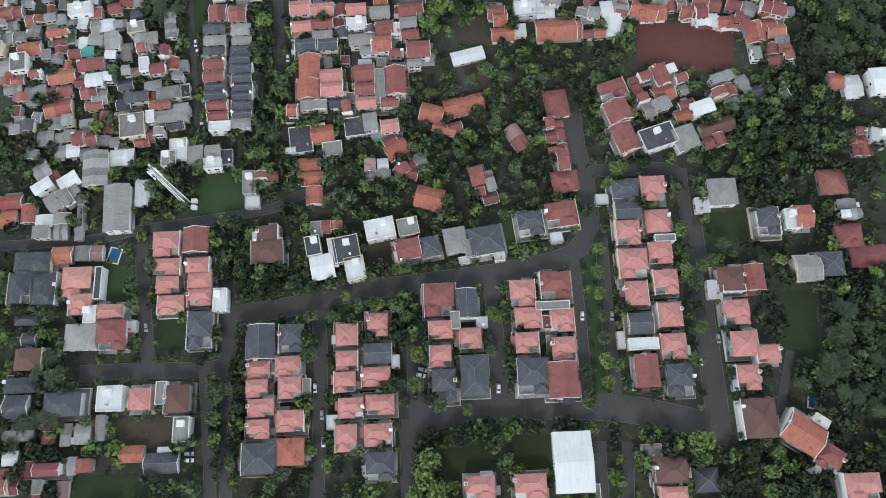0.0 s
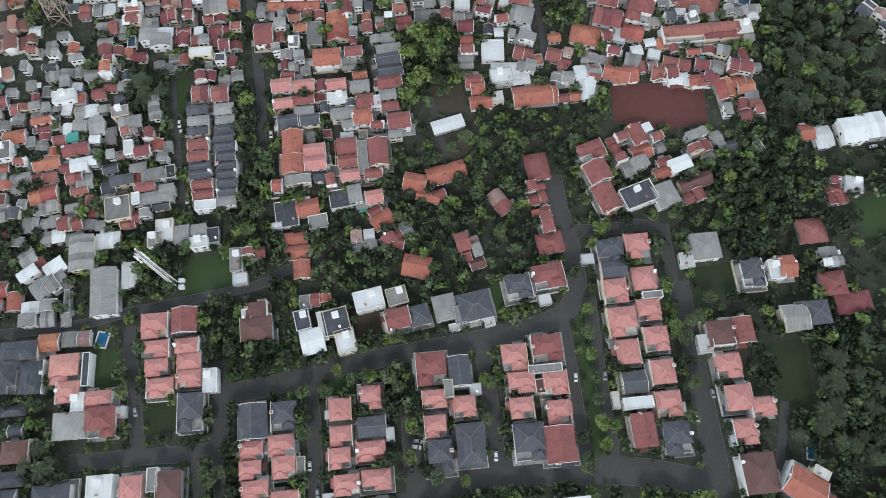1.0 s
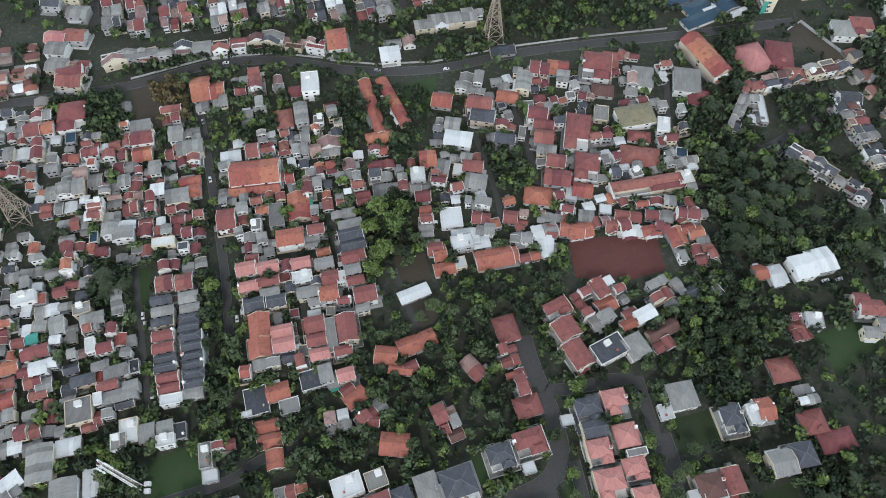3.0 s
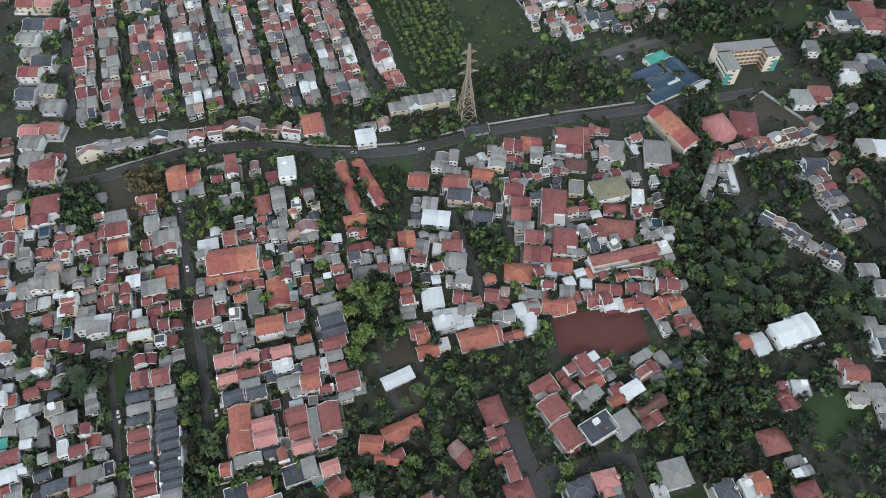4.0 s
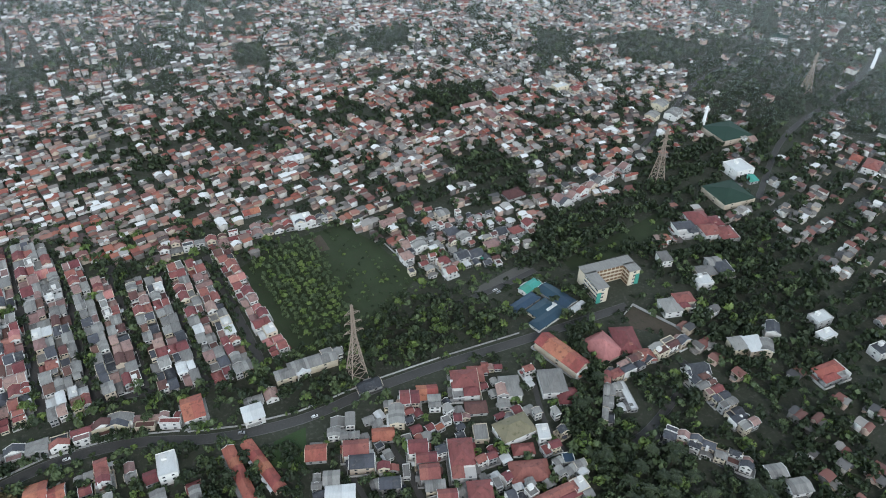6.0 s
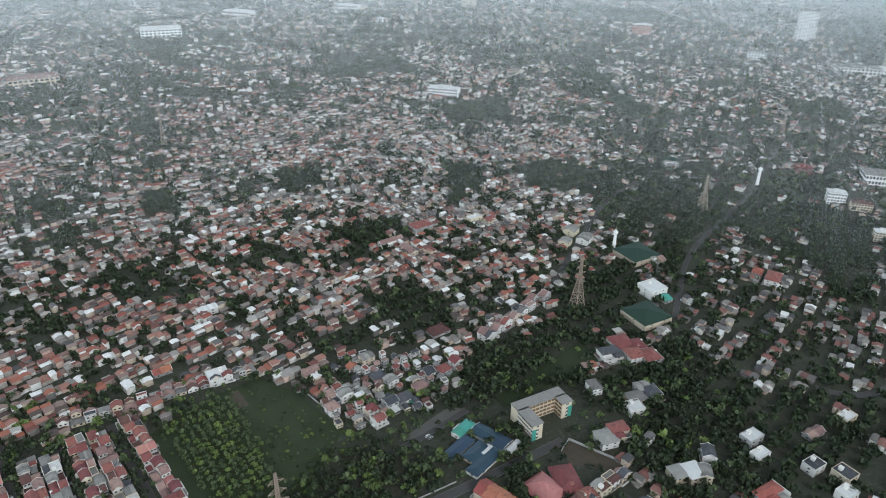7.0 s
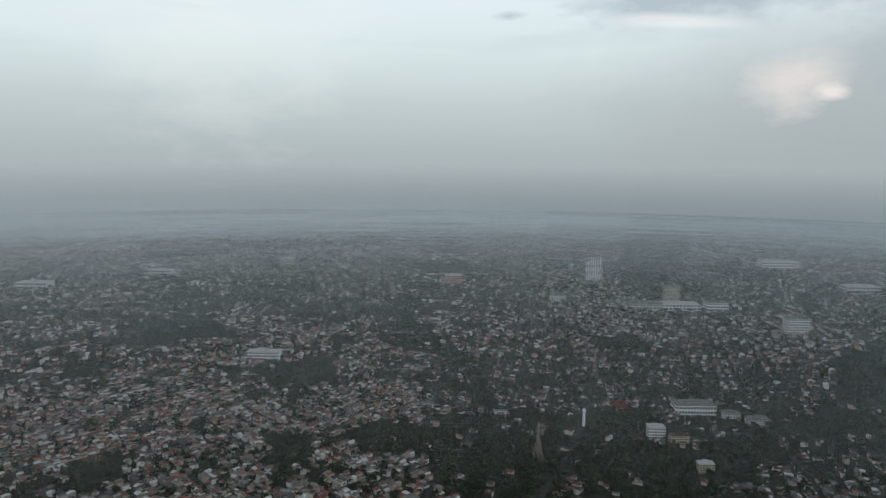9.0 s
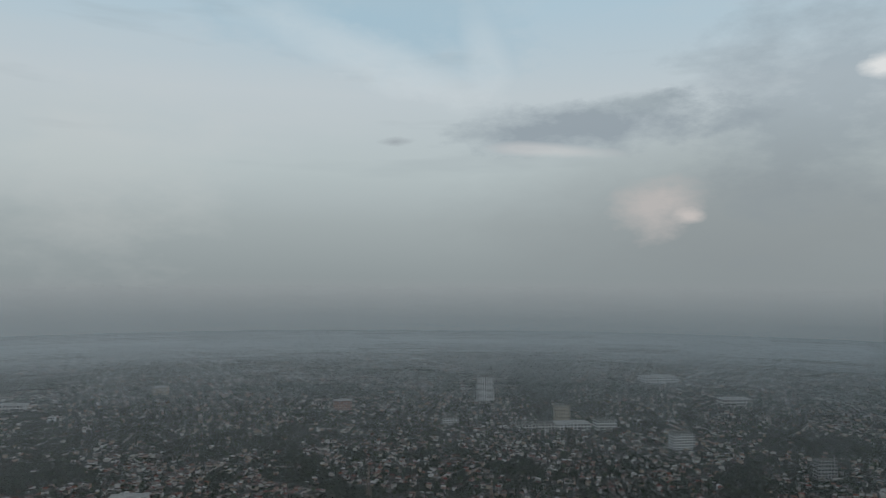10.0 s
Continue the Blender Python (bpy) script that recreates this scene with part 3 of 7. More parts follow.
def house(x, y, rot, w, d, col, kind="g", storeys=1, near=None, wall=None):
    """A house with its foot at (x, y), w along its own x (the ridge of a gable), d across."""
    R = RNG
    if near is None:
        near = math.hypot(x + 10, y - 70) < NEAR
    if kind == "g" and storeys == 1 and col in "GR" and 8.5 < max(w, d) < 24:
        # a long roof is two houses that share a wall
        c, s = math.cos(radians(rot)), math.sin(radians(rot))
        cut = R.uniform(0.38, 0.6)
        for n, (q, o) in enumerate(((cut, (cut - 1) / 2), (1 - cut, cut / 2))):
            k = col if n == 0 or R.random() < 0.5 else R.choice("GGKRW" if col == "G" else "ROGK")
            if w >= d:
                house(x + c * o * w, y + s * o * w, rot + R.choice((0, 0, 90)), w * q * 0.93, d * R.uniform(0.8, 0.95), k, kind, R.choice((1, 1, 2)), near, wall)
            else:
                house(x - s * o * d, y + c * o * d, rot + R.choice((0, 0, 90)), w * R.uniform(0.8, 0.95), d * q * 0.93, k, kind, R.choice((1, 1, 2)), near, wall)
        return
    if kind in "gh" and storeys == 1:
        w, d = w * 1.10, d * 1.10
    elif kind in "ch":
        w, d = w * 1.07, d * 1.07
    elif kind == "g":
        w, d = w * 1.06, d * 1.06
    claim(x, y, rot, w, d)
    h = 3.05 * storeys + R.uniform(-0.25, 0.5)
    over = 0.55 if kind != "f" else 0.0
    a, b = max(w / 2 - over, 1.2), max(d / 2 - over, 1.2)
    slope = {"G": 0.30, "W": 0.22, "U": 0.22, "T": 0.25, "E": 0.25}.get(col, 0.52) * R.uniform(0.9, 1.1)
    if wall is None:
        wall = M_PINKWALL if col == "P" and R.random() < 0.25 else WALLS[R.choices((0, 1, 2), (6, 3, 2) if storeys > 1 else (3, 2, 4))[0]]
    roofs, caps, wv, wf, extra, tank_at = [], [], [], [], [], None
    if kind == "g":
        rise = (b + over) * slope
        rv, rf = [], []
        # sheets or tiles laid at different times: lengths of roof, each with its own weathering
        n = 1 if near else max(1, round(w / R.uniform(2.2, 4.2))) if col in "GW" else max(1, round(w / R.uniform(4.5, 9.0)))
        cuts = [-a - over] + sorted((-1 + 2 * (k + R.uniform(-0.25, 0.25)) / n) * (a + over) for k in range(1, n)) + [a + over]
        for p, q in zip(cuts, cuts[1:]):
            gable(rv, rf, p, -b - over, q, b + over, h + R.uniform(0, 0.07), rise + R.uniform(-0.03, 0.03), cap=0)
        roofs.append((rv, rf))
        if col not in "GW":
            caps.append(((-a - over, 0, h + rise), (a + over, 0, h + rise)))
        top = h + (rise - over * slope) - 0.05
        wv += [(-a, -b, 0), (a, -b, 0), (a, b, 0), (-a, b, 0), (-a, -b, h), (a, -b, h), (a, b, h), (-a, b, h), (-a, 0, top), (a, 0, top)]
        wf += [(0, 1, 5, 4), (2, 3, 7, 6), (1, 2, 6, 9, 5), (3, 0, 4, 8, 7)]
        if col not in "GW" and R.random() < 0.6 or col == "G" and R.random() < 0.2:
            # plastered copings on the end walls, standing a little above the tiles
            plaster = WALLS[R.choice((0, 0, 1))]
            for sx in (-1, 1):
                ev, ef = [], []
                for sy in (-1, 1):
                    coping(ev, ef, sx * (a + over - 0.1), 0.11, (0, h + rise), (sy * (b + over), h), 0.22)
                extra.append(("gable_coping", ev, ef, plaster))
        if storeys == 1 and min(w, d) > 3.6 and R.random() < 0.6:
            # corrugated lean-to along one side, or a pale porch
            sy = R.choice((-1, 1))
            out = R.uniform(1.6, 3.0)
            px, py = (sum(q) for q in zip((x, y), (-math.sin(radians(rot)) * sy * (b + over + out * 0.7), math.cos(radians(rot)) * sy * (b + over + out * 0.7))))
            if not on_road(px, py, 0.6):
                x0 = R.uniform(-a, -a * 0.2)
                x1 = R.uniform(a * 0.3, a)
                ev, ef = [], []
                coping(ev, ef, (x0 + x1) / 2, (x1 - x0) / 2, (sy * (b - 0.1), h - 0.3), (sy * (b + out), h - 0.3 - out * 0.14), 0.07)
                for xx in (x0 + 0.15, x1 - 0.15):
                    box(ev, ef, xx - 0.06, sy * (b + out * 0.92) - 0.06, 0, xx + 0.06, sy * (b + out * 0.92) + 0.06, h - 0.3 - out * 0.13)
                extra.append(("lean_to", ev, ef, ROOFS[R.choice("GGGGWRT" if R.random() < 0.3 else "GGGW")]))
        if min(w, d) > 6 and storeys > 1 and R.random() < 0.5:
            # small lean-to over the yard
            s = R.choice((-1, 1))
            ev, ef = [], []
            box(ev, ef, -a * 0.9, (b if s > 0 else -b - 1.8), 2.7, a * 0.5, (b + 1.8 if s > 0 else -b), 2.82)
            extra.append(("canopy", ev, ef, ROOFS[R.choice("GGGW")]))
    elif kind in "hc":
        boxes = [(-a, -b, a, b, h)]
        if kind == "c":
            s = R.choice((-1, 1))
            x0, x1 = (-a, a * 0.25) if s < 0 else (-a * 0.25, a)
            boxes = [(-a, -b * 0.35, a, b, h), (x0, -b, x1, b * 0.1, h - 0.9)]
            ev, ef = [], []
            box(ev, ef, (x1 + 0.02 if s < 0 else -a), -b * 0.95, 0, (a if s < 0 else x0 - 0.02), -b * 0.36, h - 2.6)
            extra.append(("terrace_block", ev, ef, wall))
        elif col in "PRD" and min(a, b) > 3.2 and storeys > 1 and R.random() < 0.7:
            # main roof, a lower front wing under its own hip, and an open roof terrace beside it
            s = R.choice((-1, 1))
            fx0, fx1 = (-a, R.uniform(-0.1, 0.25) * a) if s < 0 else (R.uniform(-0.25, 0.1) * a, a)
            back = -b * R.uniform(0.3, 0.5)
            boxes = [(-a, back, a, b, h), (fx0, -b, fx1, back + 1.6, h - R.uniform(0.5, 1.1))]
            tx0, tx1 = (fx1 + 0.05, a) if s < 0 else (-a, fx0 - 0.05)
            ev, ef = [], []
            box(ev, ef, tx0, -b, 0, tx1, back - 0.05, 3.2)
            extra.append(("terrace_block", ev, ef, R.choice((M_SLAB, WALLS[2], WALLS[0]))))
            ev, ef = [], []
            for q in ((tx0, -b - 0.12, tx1, -b + 0.06), (tx0 if s > 0 else tx1 - 0.18, -b + 0.06, tx0 + 0.18 if s > 0 else tx1, back - 0.05)):
                box(ev, ef, q[0], q[1], 3.2, q[2], q[3], 4.1)
            extra.append(("terrace_parapet", ev, ef, WALLS[0]))
        elif R.random() < 0.55 and min(a, b) > 2.5 and col in "PRO":
            # a raised little hip over the stair
            cx, cy = R.uniform(-a * 0.3, a * 0.3), -b * 0.55
            boxes.append((cx - 1.2, cy - 1.1, cx + 1.2, cy + 1.1, h + (b * 0.45) * slope + 0.35))
        for n, (p, q, r, t, top) in enumerate(boxes):
            low = top < h
            o = over if n == 0 or kind == "c" or low else 0.3
            if kind == "h" and n == 1 and not low:
                box(wv, wf, p, q, h, r, t, top)
            else:
                box(wv, wf, p, q, 0, r, t, top)
            rv, rf = [], []
            ends = hip(rv, rf, p - o, q - o, r + o, t + o, top, slope, cap=0)
            roofs.append((rv, rf))
            caps += ends
    else:
        box(wv, wf, -a, -b, 0, a, b, h)
        t = 0.22
        rv, rf = [], []
        box(rv, rf, -a - 0.1, -b - 0.1, h, a + 0.1, b + 0.1, h + 0.18)
        roofs.append((rv, rf))
        ev, ef = [], []
        for q in ((-a - 0.1, -b - 0.1, a + 0.1, -b - 0.1 + t), (-a - 0.1, b + 0.1 - t, a + 0.1, b + 0.1), (-a - 0.1, -b + 0.12, -a + 0.12, b - 0.12), (a - 0.12, -b + 0.12, a + 0.1, b - 0.12)):
            box(ev, ef, q[0], q[1], h + 0.18, q[2], q[3], h + 0.8)
        extra.append(("parapet", ev, ef, wall))
        if min(a, b) > 2.6 and storeys > 1:
            cx, cy = R.uniform(-a * 0.4, a * 0.4), b * 0.45
            ev, ef = [], []
            box(ev, ef, cx - 1.4, cy - 1.3, h + 0.18, cx + 1.4, cy + 1.3, h + 2.5)
            box(ev, ef, cx - 1.6, cy - 1.5, h + 2.5, cx + 1.6, cy + 1.5, h + 2.65)
            extra.append(("stair_head", ev, ef, WALLS[0]))
    if storeys > 1 and kind != "f" and col in "PRDOB":
        # paved yard and its low wall
        m = R.uniform(1.2, 2.4)
        ev, ef = [], []
        box(ev, ef, -a - m, -b - m, 0, a + m, b + m, 0.10 + R.uniform(0, 0.05))
        extra.append(("yard_paving", ev, ef, M_SLAB))
        if R.random() < 0.75:
            ev, ef = [], []
            ring_wall(ev, ef, -a - m, -b - m, a + m, b + m, R.uniform(1.4, 2.3))
            extra.append(("garden_wall", ev, ef, WALLS[R.choice((0, 0, 0, 0, 1, 2))]))
        if R.random() < 0.4:
            # water tower of masonry at a back corner
            tx, ty = R.choice((-1, 1)) * (a + 0.2), b * R.uniform(0.1, 0.7)
            ev, ef = [], []
            box(ev, ef, tx - 0.8, ty - 0.8, 0, tx + 0.8, ty + 0.8, h + 0.9)
            extra.append(("tank_tower", ev, ef, WALLS[0]))
            tank_at = (tx, ty, h + 0.9)
        if R.random() < 0.6:
            # plastered party wall rising past the eaves
            sx = R.choice((-1, 1))
            ev, ef = [], []
            box(ev, ef, sx * (a + over + 0.12) - 0.12, -b - 0.9, 0, sx * (a + over + 0.12) + 0.12, b + 0.9, h + R.uniform(0.1, 0.5))
            extra.append(("party_wall", ev, ef, WALLS[R.choice((0, 0, 0, 1))] if col != "P" or R.random() < 0.7 else M_PINKWALL))
        if near and R.random() < 0.45:
            # paved back terrace with its parapet, over the rear rooms
            sx = R.choice((-1, 1))
            x0, x1 = sorted((sx * a * 0.1, sx * a))
            ev, ef = [], []
            box(ev, ef, x0, b + over * 0.2, 0, x1, b + 2.3, 3.1)
            ring = [(x0, b + 2.15, x1, b + 2.3), (x0, b + 0.7, x0 + 0.15, b + 2.15), (x1 - 0.15, b + 0.7, x1, b + 2.15)]
            for q in ring:
                box(ev, ef, q[0], q[1], 3.1, q[2], q[3], 3.9)
            extra.append(("rear_terrace", ev, ef, R.choice((WALLS[0], WALLS[2], M_SLAB))))
        if R.random() < 0.6:
            # low tiled roof over the back yard
            ev, ef = [], []
            sx = R.choice((-1, 1))
            x0, x1 = sorted((sx * (a + 0.1), sx * (a + 2.4)))
            box(ev, ef, x0, -b * 0.2, 2.9, x1, b * 0.9, 3.05)
            extra.append(("rear_roof", ev, ef, ROOFS[R.choice((col, col, "B", "G"))]))
        if R.random() < 0.7:
            s = R.choice((-1, 1))
            ev, ef = [], []
            box(ev, ef, (a if s > 0 else -a - 3.0), -b * 0.8, 2.5, (a + 3.0 if s > 0 else -a), b * 0.1, 2.62)
            for yy in (-b * 0.8, b * 0.1 - 0.12):
                xx = a + 2.85 if s > 0 else -a - 3.0
                box(ev, ef, xx, yy, 0, xx + 0.12, yy + 0.12, 2.5)
            extra.append(("carport", ev, ef, ROOFS[R.choice("GGWD")]))
    place = pose(x, y, 0, 0, 0, rot)
    sides = [(a, -b, 0), (b, -a, 90), (a, -b, 180), (b, -a, 270)]
    facing = sorted(sides, key=lambda s: abs((rot + s[2] + 180) % 360 - 180))
    opens = []
    for n, (half, off, turn) in enumerate(facing[:2]):
        for fl in range(storeys):
            for q in ((-0.5, 0.45) if n == 0 else (0.1,)):
                if (half * 2 < 3 and q < 0) or (kind == "c" and fl == storeys - 1 and n == 0):
                    continue
                opens.append((R.choice(WINDOWS), pose(0, 0, 0, 0, 0, turn) @ pose(q * half, off, 3.0 * fl + 0.95)))
    if not near:
        join(wall, wv, wf, place)
        for rv, rf in roofs:
            join(ROOFS[col], rv, rf, place)
        for name, ev, ef, mat in extra:
            join(mat, ev, ef, place)
        for me, m in opens:
            join(M_GLASS, *GLASS_BOX, place @ m)
        return
    root = new("house", mesh_of("house", wv, wf, wall))
    root.matrix_basis = place
    size = "two-storey" if storeys == 2 else "single-storey" if storeys == 1 else "tall"
    tagged(root, "%s %s-walled house with %s %s roof" % (size, wall.name.split("_")[0], KIND_WORDS[kind], ROOF_WORDS[col]), "house", "houses of the near streets")
    cap = cap_of(col) if caps else None
    for n, (rv, rf) in enumerate(roofs):
        ob = part("roof", mesh_of("roof", rv, rf, ROOFS[col]), root, "%s roof" % ROOF_WORDS[col])
        for p, q in (caps if n == 0 else ()):
            part("ridge_cap", cap, ob, m=bar_pose(p, q))
    for name, ev, ef, mat in extra:
        part(name, mesh_of(name, ev, ef, mat), root)
    for me, m in opens:
        part("window", me, root, m=m)
    half, off, turn = facing[0]
    part("door", DOOR, root, "brown wooden door", pose(0, 0, 0, 0, 0, turn) @ pose(half * 0.05 + (0.9 if half > 2.5 else 0), off, 0))
    if tank_at:
        part("water_tank", R.choice(TANKS), root, "rooftop water tank", pose(*tank_at))
    if kind == "f" and R.random() < 0.5 and min(a, b) > 1.8:
        part("water_tank", R.choice(TANKS), root, "rooftop water tank", pose(R.uniform(-a * 0.6, a * 0.6), -b * 0.5, h + 0.2))
    return root


def finish_joined():
    """The houses further off, as one piece of town."""
    verts, faces, mats, index = [], [], [], []
    for n, (name, (v, f)) in enumerate(sorted(JOINED.items())):
        k = len(verts)
        verts += v
        faces += [tuple(k + i for i in q) for q in f]
        mats.append(bpy.data.materials[name])
        index += [n] * len(f)
    tagged(new("house_quarter", mesh_of("house_quarter", verts, faces, mats, index)), "crowded low houses with red, grey and dark roofs", "houses", kind="stuff")


def terrace(x0, y0, x1, y1, depth, cols, storeys):
    """Row houses from one end of a street block to the other, each of a front and a lower back part."""
    n = len(cols)
    dx, dy = (x1 - x0) / max(1, n - 1), (y1 - y0) / max(1, n - 1)
    step = math.hypot(dx, dy)
    ux, uy = dx / step, dy / step
    ang = math.degrees(math.atan2(dy, dx)) + 90
    for i, c in enumerate(cols):
        if c in "GW" and RNG.random() < 0.45:
            c = RNG.choice("KKBRG")
        d = depth * RNG.uniform(0.86, 1.02)
        s = RNG.uniform(-0.7, 0.7)
        cut = RNG.uniform(0.45, 0.62)
        flip = RNG.choice((-1, 1))
        cx, cy = x0 + dx * i - uy * s, y0 + dy * i + ux * s
        fo, bo = flip * d * (1 - cut) / 2, -flip * d * cut / 2
        w = step * RNG.uniform(0.9, 1.02)
        kind = "f" if c == "W" and RNG.random() < 0.6 else RNG.choice("gggh")
        turn = RNG.choice((0, 0, 90))
        a, b = (d * cut, w) if turn == 0 else (w, d * cut)
        house(cx - uy * fo, cy + ux * fo, ang + turn + RNG.uniform(-2, 2), a, b, c, kind, storeys if RNG.random() < 0.85 else 1)
        a, b = d * (1 - cut) * RNG.uniform(0.8, 1.0), w * RNG.uniform(0.75, 1.0)
        house(cx - uy * bo, cy + ux * bo, ang + RNG.uniform(-2, 2), a, b, RNG.choice((c, c, "G", "K", "B", "D")), RNG.choice("ggfh"), RNG.choice((1, 2)))


def infill(poly, step, cols):
    """Small roofs squeezed into the gaps of a crowded quarter."""
    xs, ys = [p[0] for p in poly], [p[1] for p in poly]
    y = min(ys)
    while y < max(ys):
        x = min(xs)
        while x < max(xs):
            px, py = x + RNG.uniform(-1.5, 1.5), y + RNG.uniform(-1.5, 1.5)
            x += step
            if inside(poly, px, py) and not built(px, py, 1.6) and not on_road(px, py, 2.4) and not any(inside(p, px, py) for p, k in LAWNS) and not any(inside(p, px, py) for p in KEEP_GREEN) and RNG.random() < 0.75:
                c = RNG.choice(cols)
                house(px, py, 24 + RNG.uniform(-8, 8) + RNG.choice((0, 90)), RNG.uniform(4.4, 7.2), RNG.uniform(4.0, 6.2), c, "f" if RNG.random() < 0.12 else "g", 1 if RNG.random() < 0.75 else 2, near=False)
        y += step


house(-186.1,161.0,24,8.7,8.8,'R','g',2)
house(-176.3,164.0,24,8.7,9.4,'R','g',2)
house(-183.7,151.3,24,10.4,5.0,'D','g',2)
house(-180.3,145.5,24,10.9,5.3,'G','g',2)
house(-178.3,140.0,24,10.3,4.6,'D','g',2)
house(-174.9,133.0,24,10.2,5.8,'R','g',2)
house(-171.9,126.7,24,10.2,5.4,'R','g',2)
house(-168.9,121.7,24,10.1,4.4,'D','g',2)
house(-166.7,117.2,24,10.1,4.4,'D','g',2)
house(-163.6,112.7,24,10.1,5.0,'R','g',2)
house(-160.7,107.9,24,10.0,4.9,'R','g',2)
house(-157.4,103.0,24,10.5,4.9,'W','f',2)
house(-170.9,156.0,24,9.8,6.6,'G','h',2)
house(-167.6,150.3,24,9.8,4.9,'G','g',2)
house(-165.6,144.7,24,9.7,5.2,'D','h',2)
house(-163.7,140.0,24,9.7,4.5,'D','g',2)
house(-161.0,135.5,24,10.2,4.8,'D','h',2)
house(-158.4,130.7,24,9.6,4.8,'D','g',2)
house(-156.4,126.4,24,9.6,4.4,'D','h',2)
house(-154.3,121.8,24,9.5,4.4,'D','g',2)
house(-151.8,117.2,24,10.1,4.7,'D','h',2)
house(-149.7,112.7,24,9.5,4.3,'D','g',2)
house(-148.4,107.9,24,9.4,4.9,'G','h',2)
house(-288.5,124.2,30,11.5,8.4,'R','g',1)
house(-262.0,127.6,30,14.4,11.0,'G','g',1)
house(-256.8,118.2,30,11.4,11.5,'R','g',1)
house(-269.1,109.0,30,10.8,7.4,'O','g',1)
house(-281.0,111.3,30,12.0,6.8,'G','g',1)
house(-268.8,99.3,30,7.8,9.9,'G','f',2)
house(-275.3,94.6,30,6.8,8.0,'G','g',1)
house(-265.8,90.6,30,6.2,4.6,'O','g',1)
house(-254.3,88.8,30,10.6,6.5,'G','g',1)
house(-265.4,85.4,30,8.4,4.6,'G','g',1)
house(-245.4,100.6,30,12.7,7.2,'O','g',1)
house(-242.7,92.8,30,12.6,6.5,'R','g',1)
house(-238.6,84.3,30,12.5,9.0,'O','g',1)
house(-240.3,118.1,30,5.7,5.4,'T','g',1)
house(-233.3,111.2,30,12.6,7.2,'R','g',2)
house(-227.7,103.8,30,8.4,7.1,'W','g',2)
house(-228.4,97.8,30,7.8,7.1,'R','g',1)
house(-222.1,96.8,30,7.3,7.7,'G','g',1)
house(-222.6,92.0,30,8.3,4.5,'R','g',1)
house(-240.6,133.9,30,11.5,8.5,'G','g',1)
house(-229.8,127.0,30,6.8,10.0,'G','g',2)
house(-232.8,77.9,29,11.6,7.0,'G','g',1)
house(-236.8,67.9,29,7.7,7.5,'G','g',1)
house(-227.9,71.9,29,10.4,6.2,'G','g',1)
house(-223.4,65.5,29,12.3,7.4,'G','g',1)
house(-217.5,74.2,29,11.0,8.1,'R','g',1)
house(-212.4,67.7,29,8.2,6.1,'G','g',1)
house(-254.1,137.4,30,11.5,6.9,'W','f',2)
house(-275.3,124.5,30,8.6,6.9,'R','g',1)
house(-286.0,116.9,30,8.6,5.5,'G','g',1)
house(-221.7,138.1,30,8.6,6.1,'G','f',2)
house(-213.6,133.8,30,11.4,7.3,'G','g',2)
house(-212.4,129.9,30,8.6,6.0,'R','g',1)
house(-222.1,124.9,30,7.4,9.3,'G','g',1)
house(-213.0,115.5,30,9.6,5.9,'G','g',1)
house(-208.0,120.3,30,4.5,7.8,'W','f',2)
house(-200.5,120.7,30,7.9,5.8,'R','g',2)
house(-213.1,107.6,30,7.3,5.2,'D','g',1)
house(-203.4,102.8,30,11.1,5.7,'D','g',2)
house(-209.1,97.7,29,6.7,5.7,'D','g',1)
house(-189.6,110.3,30,11.1,6.4,'G','h',2)
house(-190.2,102.8,29,9.4,5.0,'R','g',2)
house(-183.3,115.4,30,4.5,7.1,'D','f',1)
house(-182.9,99.6,29,16.0,6.2,'G','h',2)
house(-198.3,88.3,29,12.1,12.4,'G','f',2)
house(-189.0,87.4,29,3.9,6.2,'R','g',1)
house(-191.8,95.6,29,3.9,6.2,'W','f',2)
house(-206.1,145.7,120,14.8,5.7,'G','g',2)
house(-198.3,111.4,30,8.4,5.1,'G','g',2)
house(-179.5,105.1,29,7.2,5.6,'G','g',2)
house(-179.7,96.8,29,8.3,4.4,'D','g',1)
house(-206.9,91.6,29,6.7,5.1,'G','g',1)
house(-170.6,84.2,26,8.2,12.1,'W','f',2)
house(-173.0,78.6,26,7.1,7.8,'G','f',2)
house(-162.0,85.2,26,7.1,9.0,'G','g',2)
house(-154.8,89.2,26,7.1,7.2,'G','g',2)
house(-152.2,83.8,26,8.2,5.4,'W','f',2)
house(-148.4,89.8,26,6.1,7.8,'D','f',1)
house(-196.5,71.8,26,11.0,7.9,'W','g',1)
house(-204.3,61.5,116,17.3,11.4,'G','g',2)
house(-185.0,47.1,116,22.5,11.7,'G','g',2)
house(-180.5,58.3,116,13.6,3.2,'W','g',1)
house(-176.9,59.6,116,11.8,3.8,'W','g',1)
house(-200.8,37.8,26,2.1,11.6,'G','f',1)
house(-229.3,51.8,57,8.4,10.6,'G','g',1)
house(-224.1,44.4,57,9.3,5.5,'W','g',2)
house(-213.0,51.0,57,9.3,7.9,'W','g',2)
house(-223.4,50.9,57,6.3,5.6,'R','g',1)
house(-213.0,41.1,57,12.4,10.3,'G','g',1)
house(-206.9,46.8,57,5.7,9.1,'G','g',1)
house(-214.7,26.5,115,12.7,9.1,'G','g',1)
house(-207.2,30.5,115,12.1,9.1,'G','g',1)
house(-198.2,30.9,25,5.3,8.6,'G','g',1)
house(-235.9,32.2,25,10.2,6.5,'O','g',1)
house(-225.2,29.8,115,8.8,6.4,'O','g',1)
house(-232.5,24.3,25,7.0,8.2,'O','g',1)
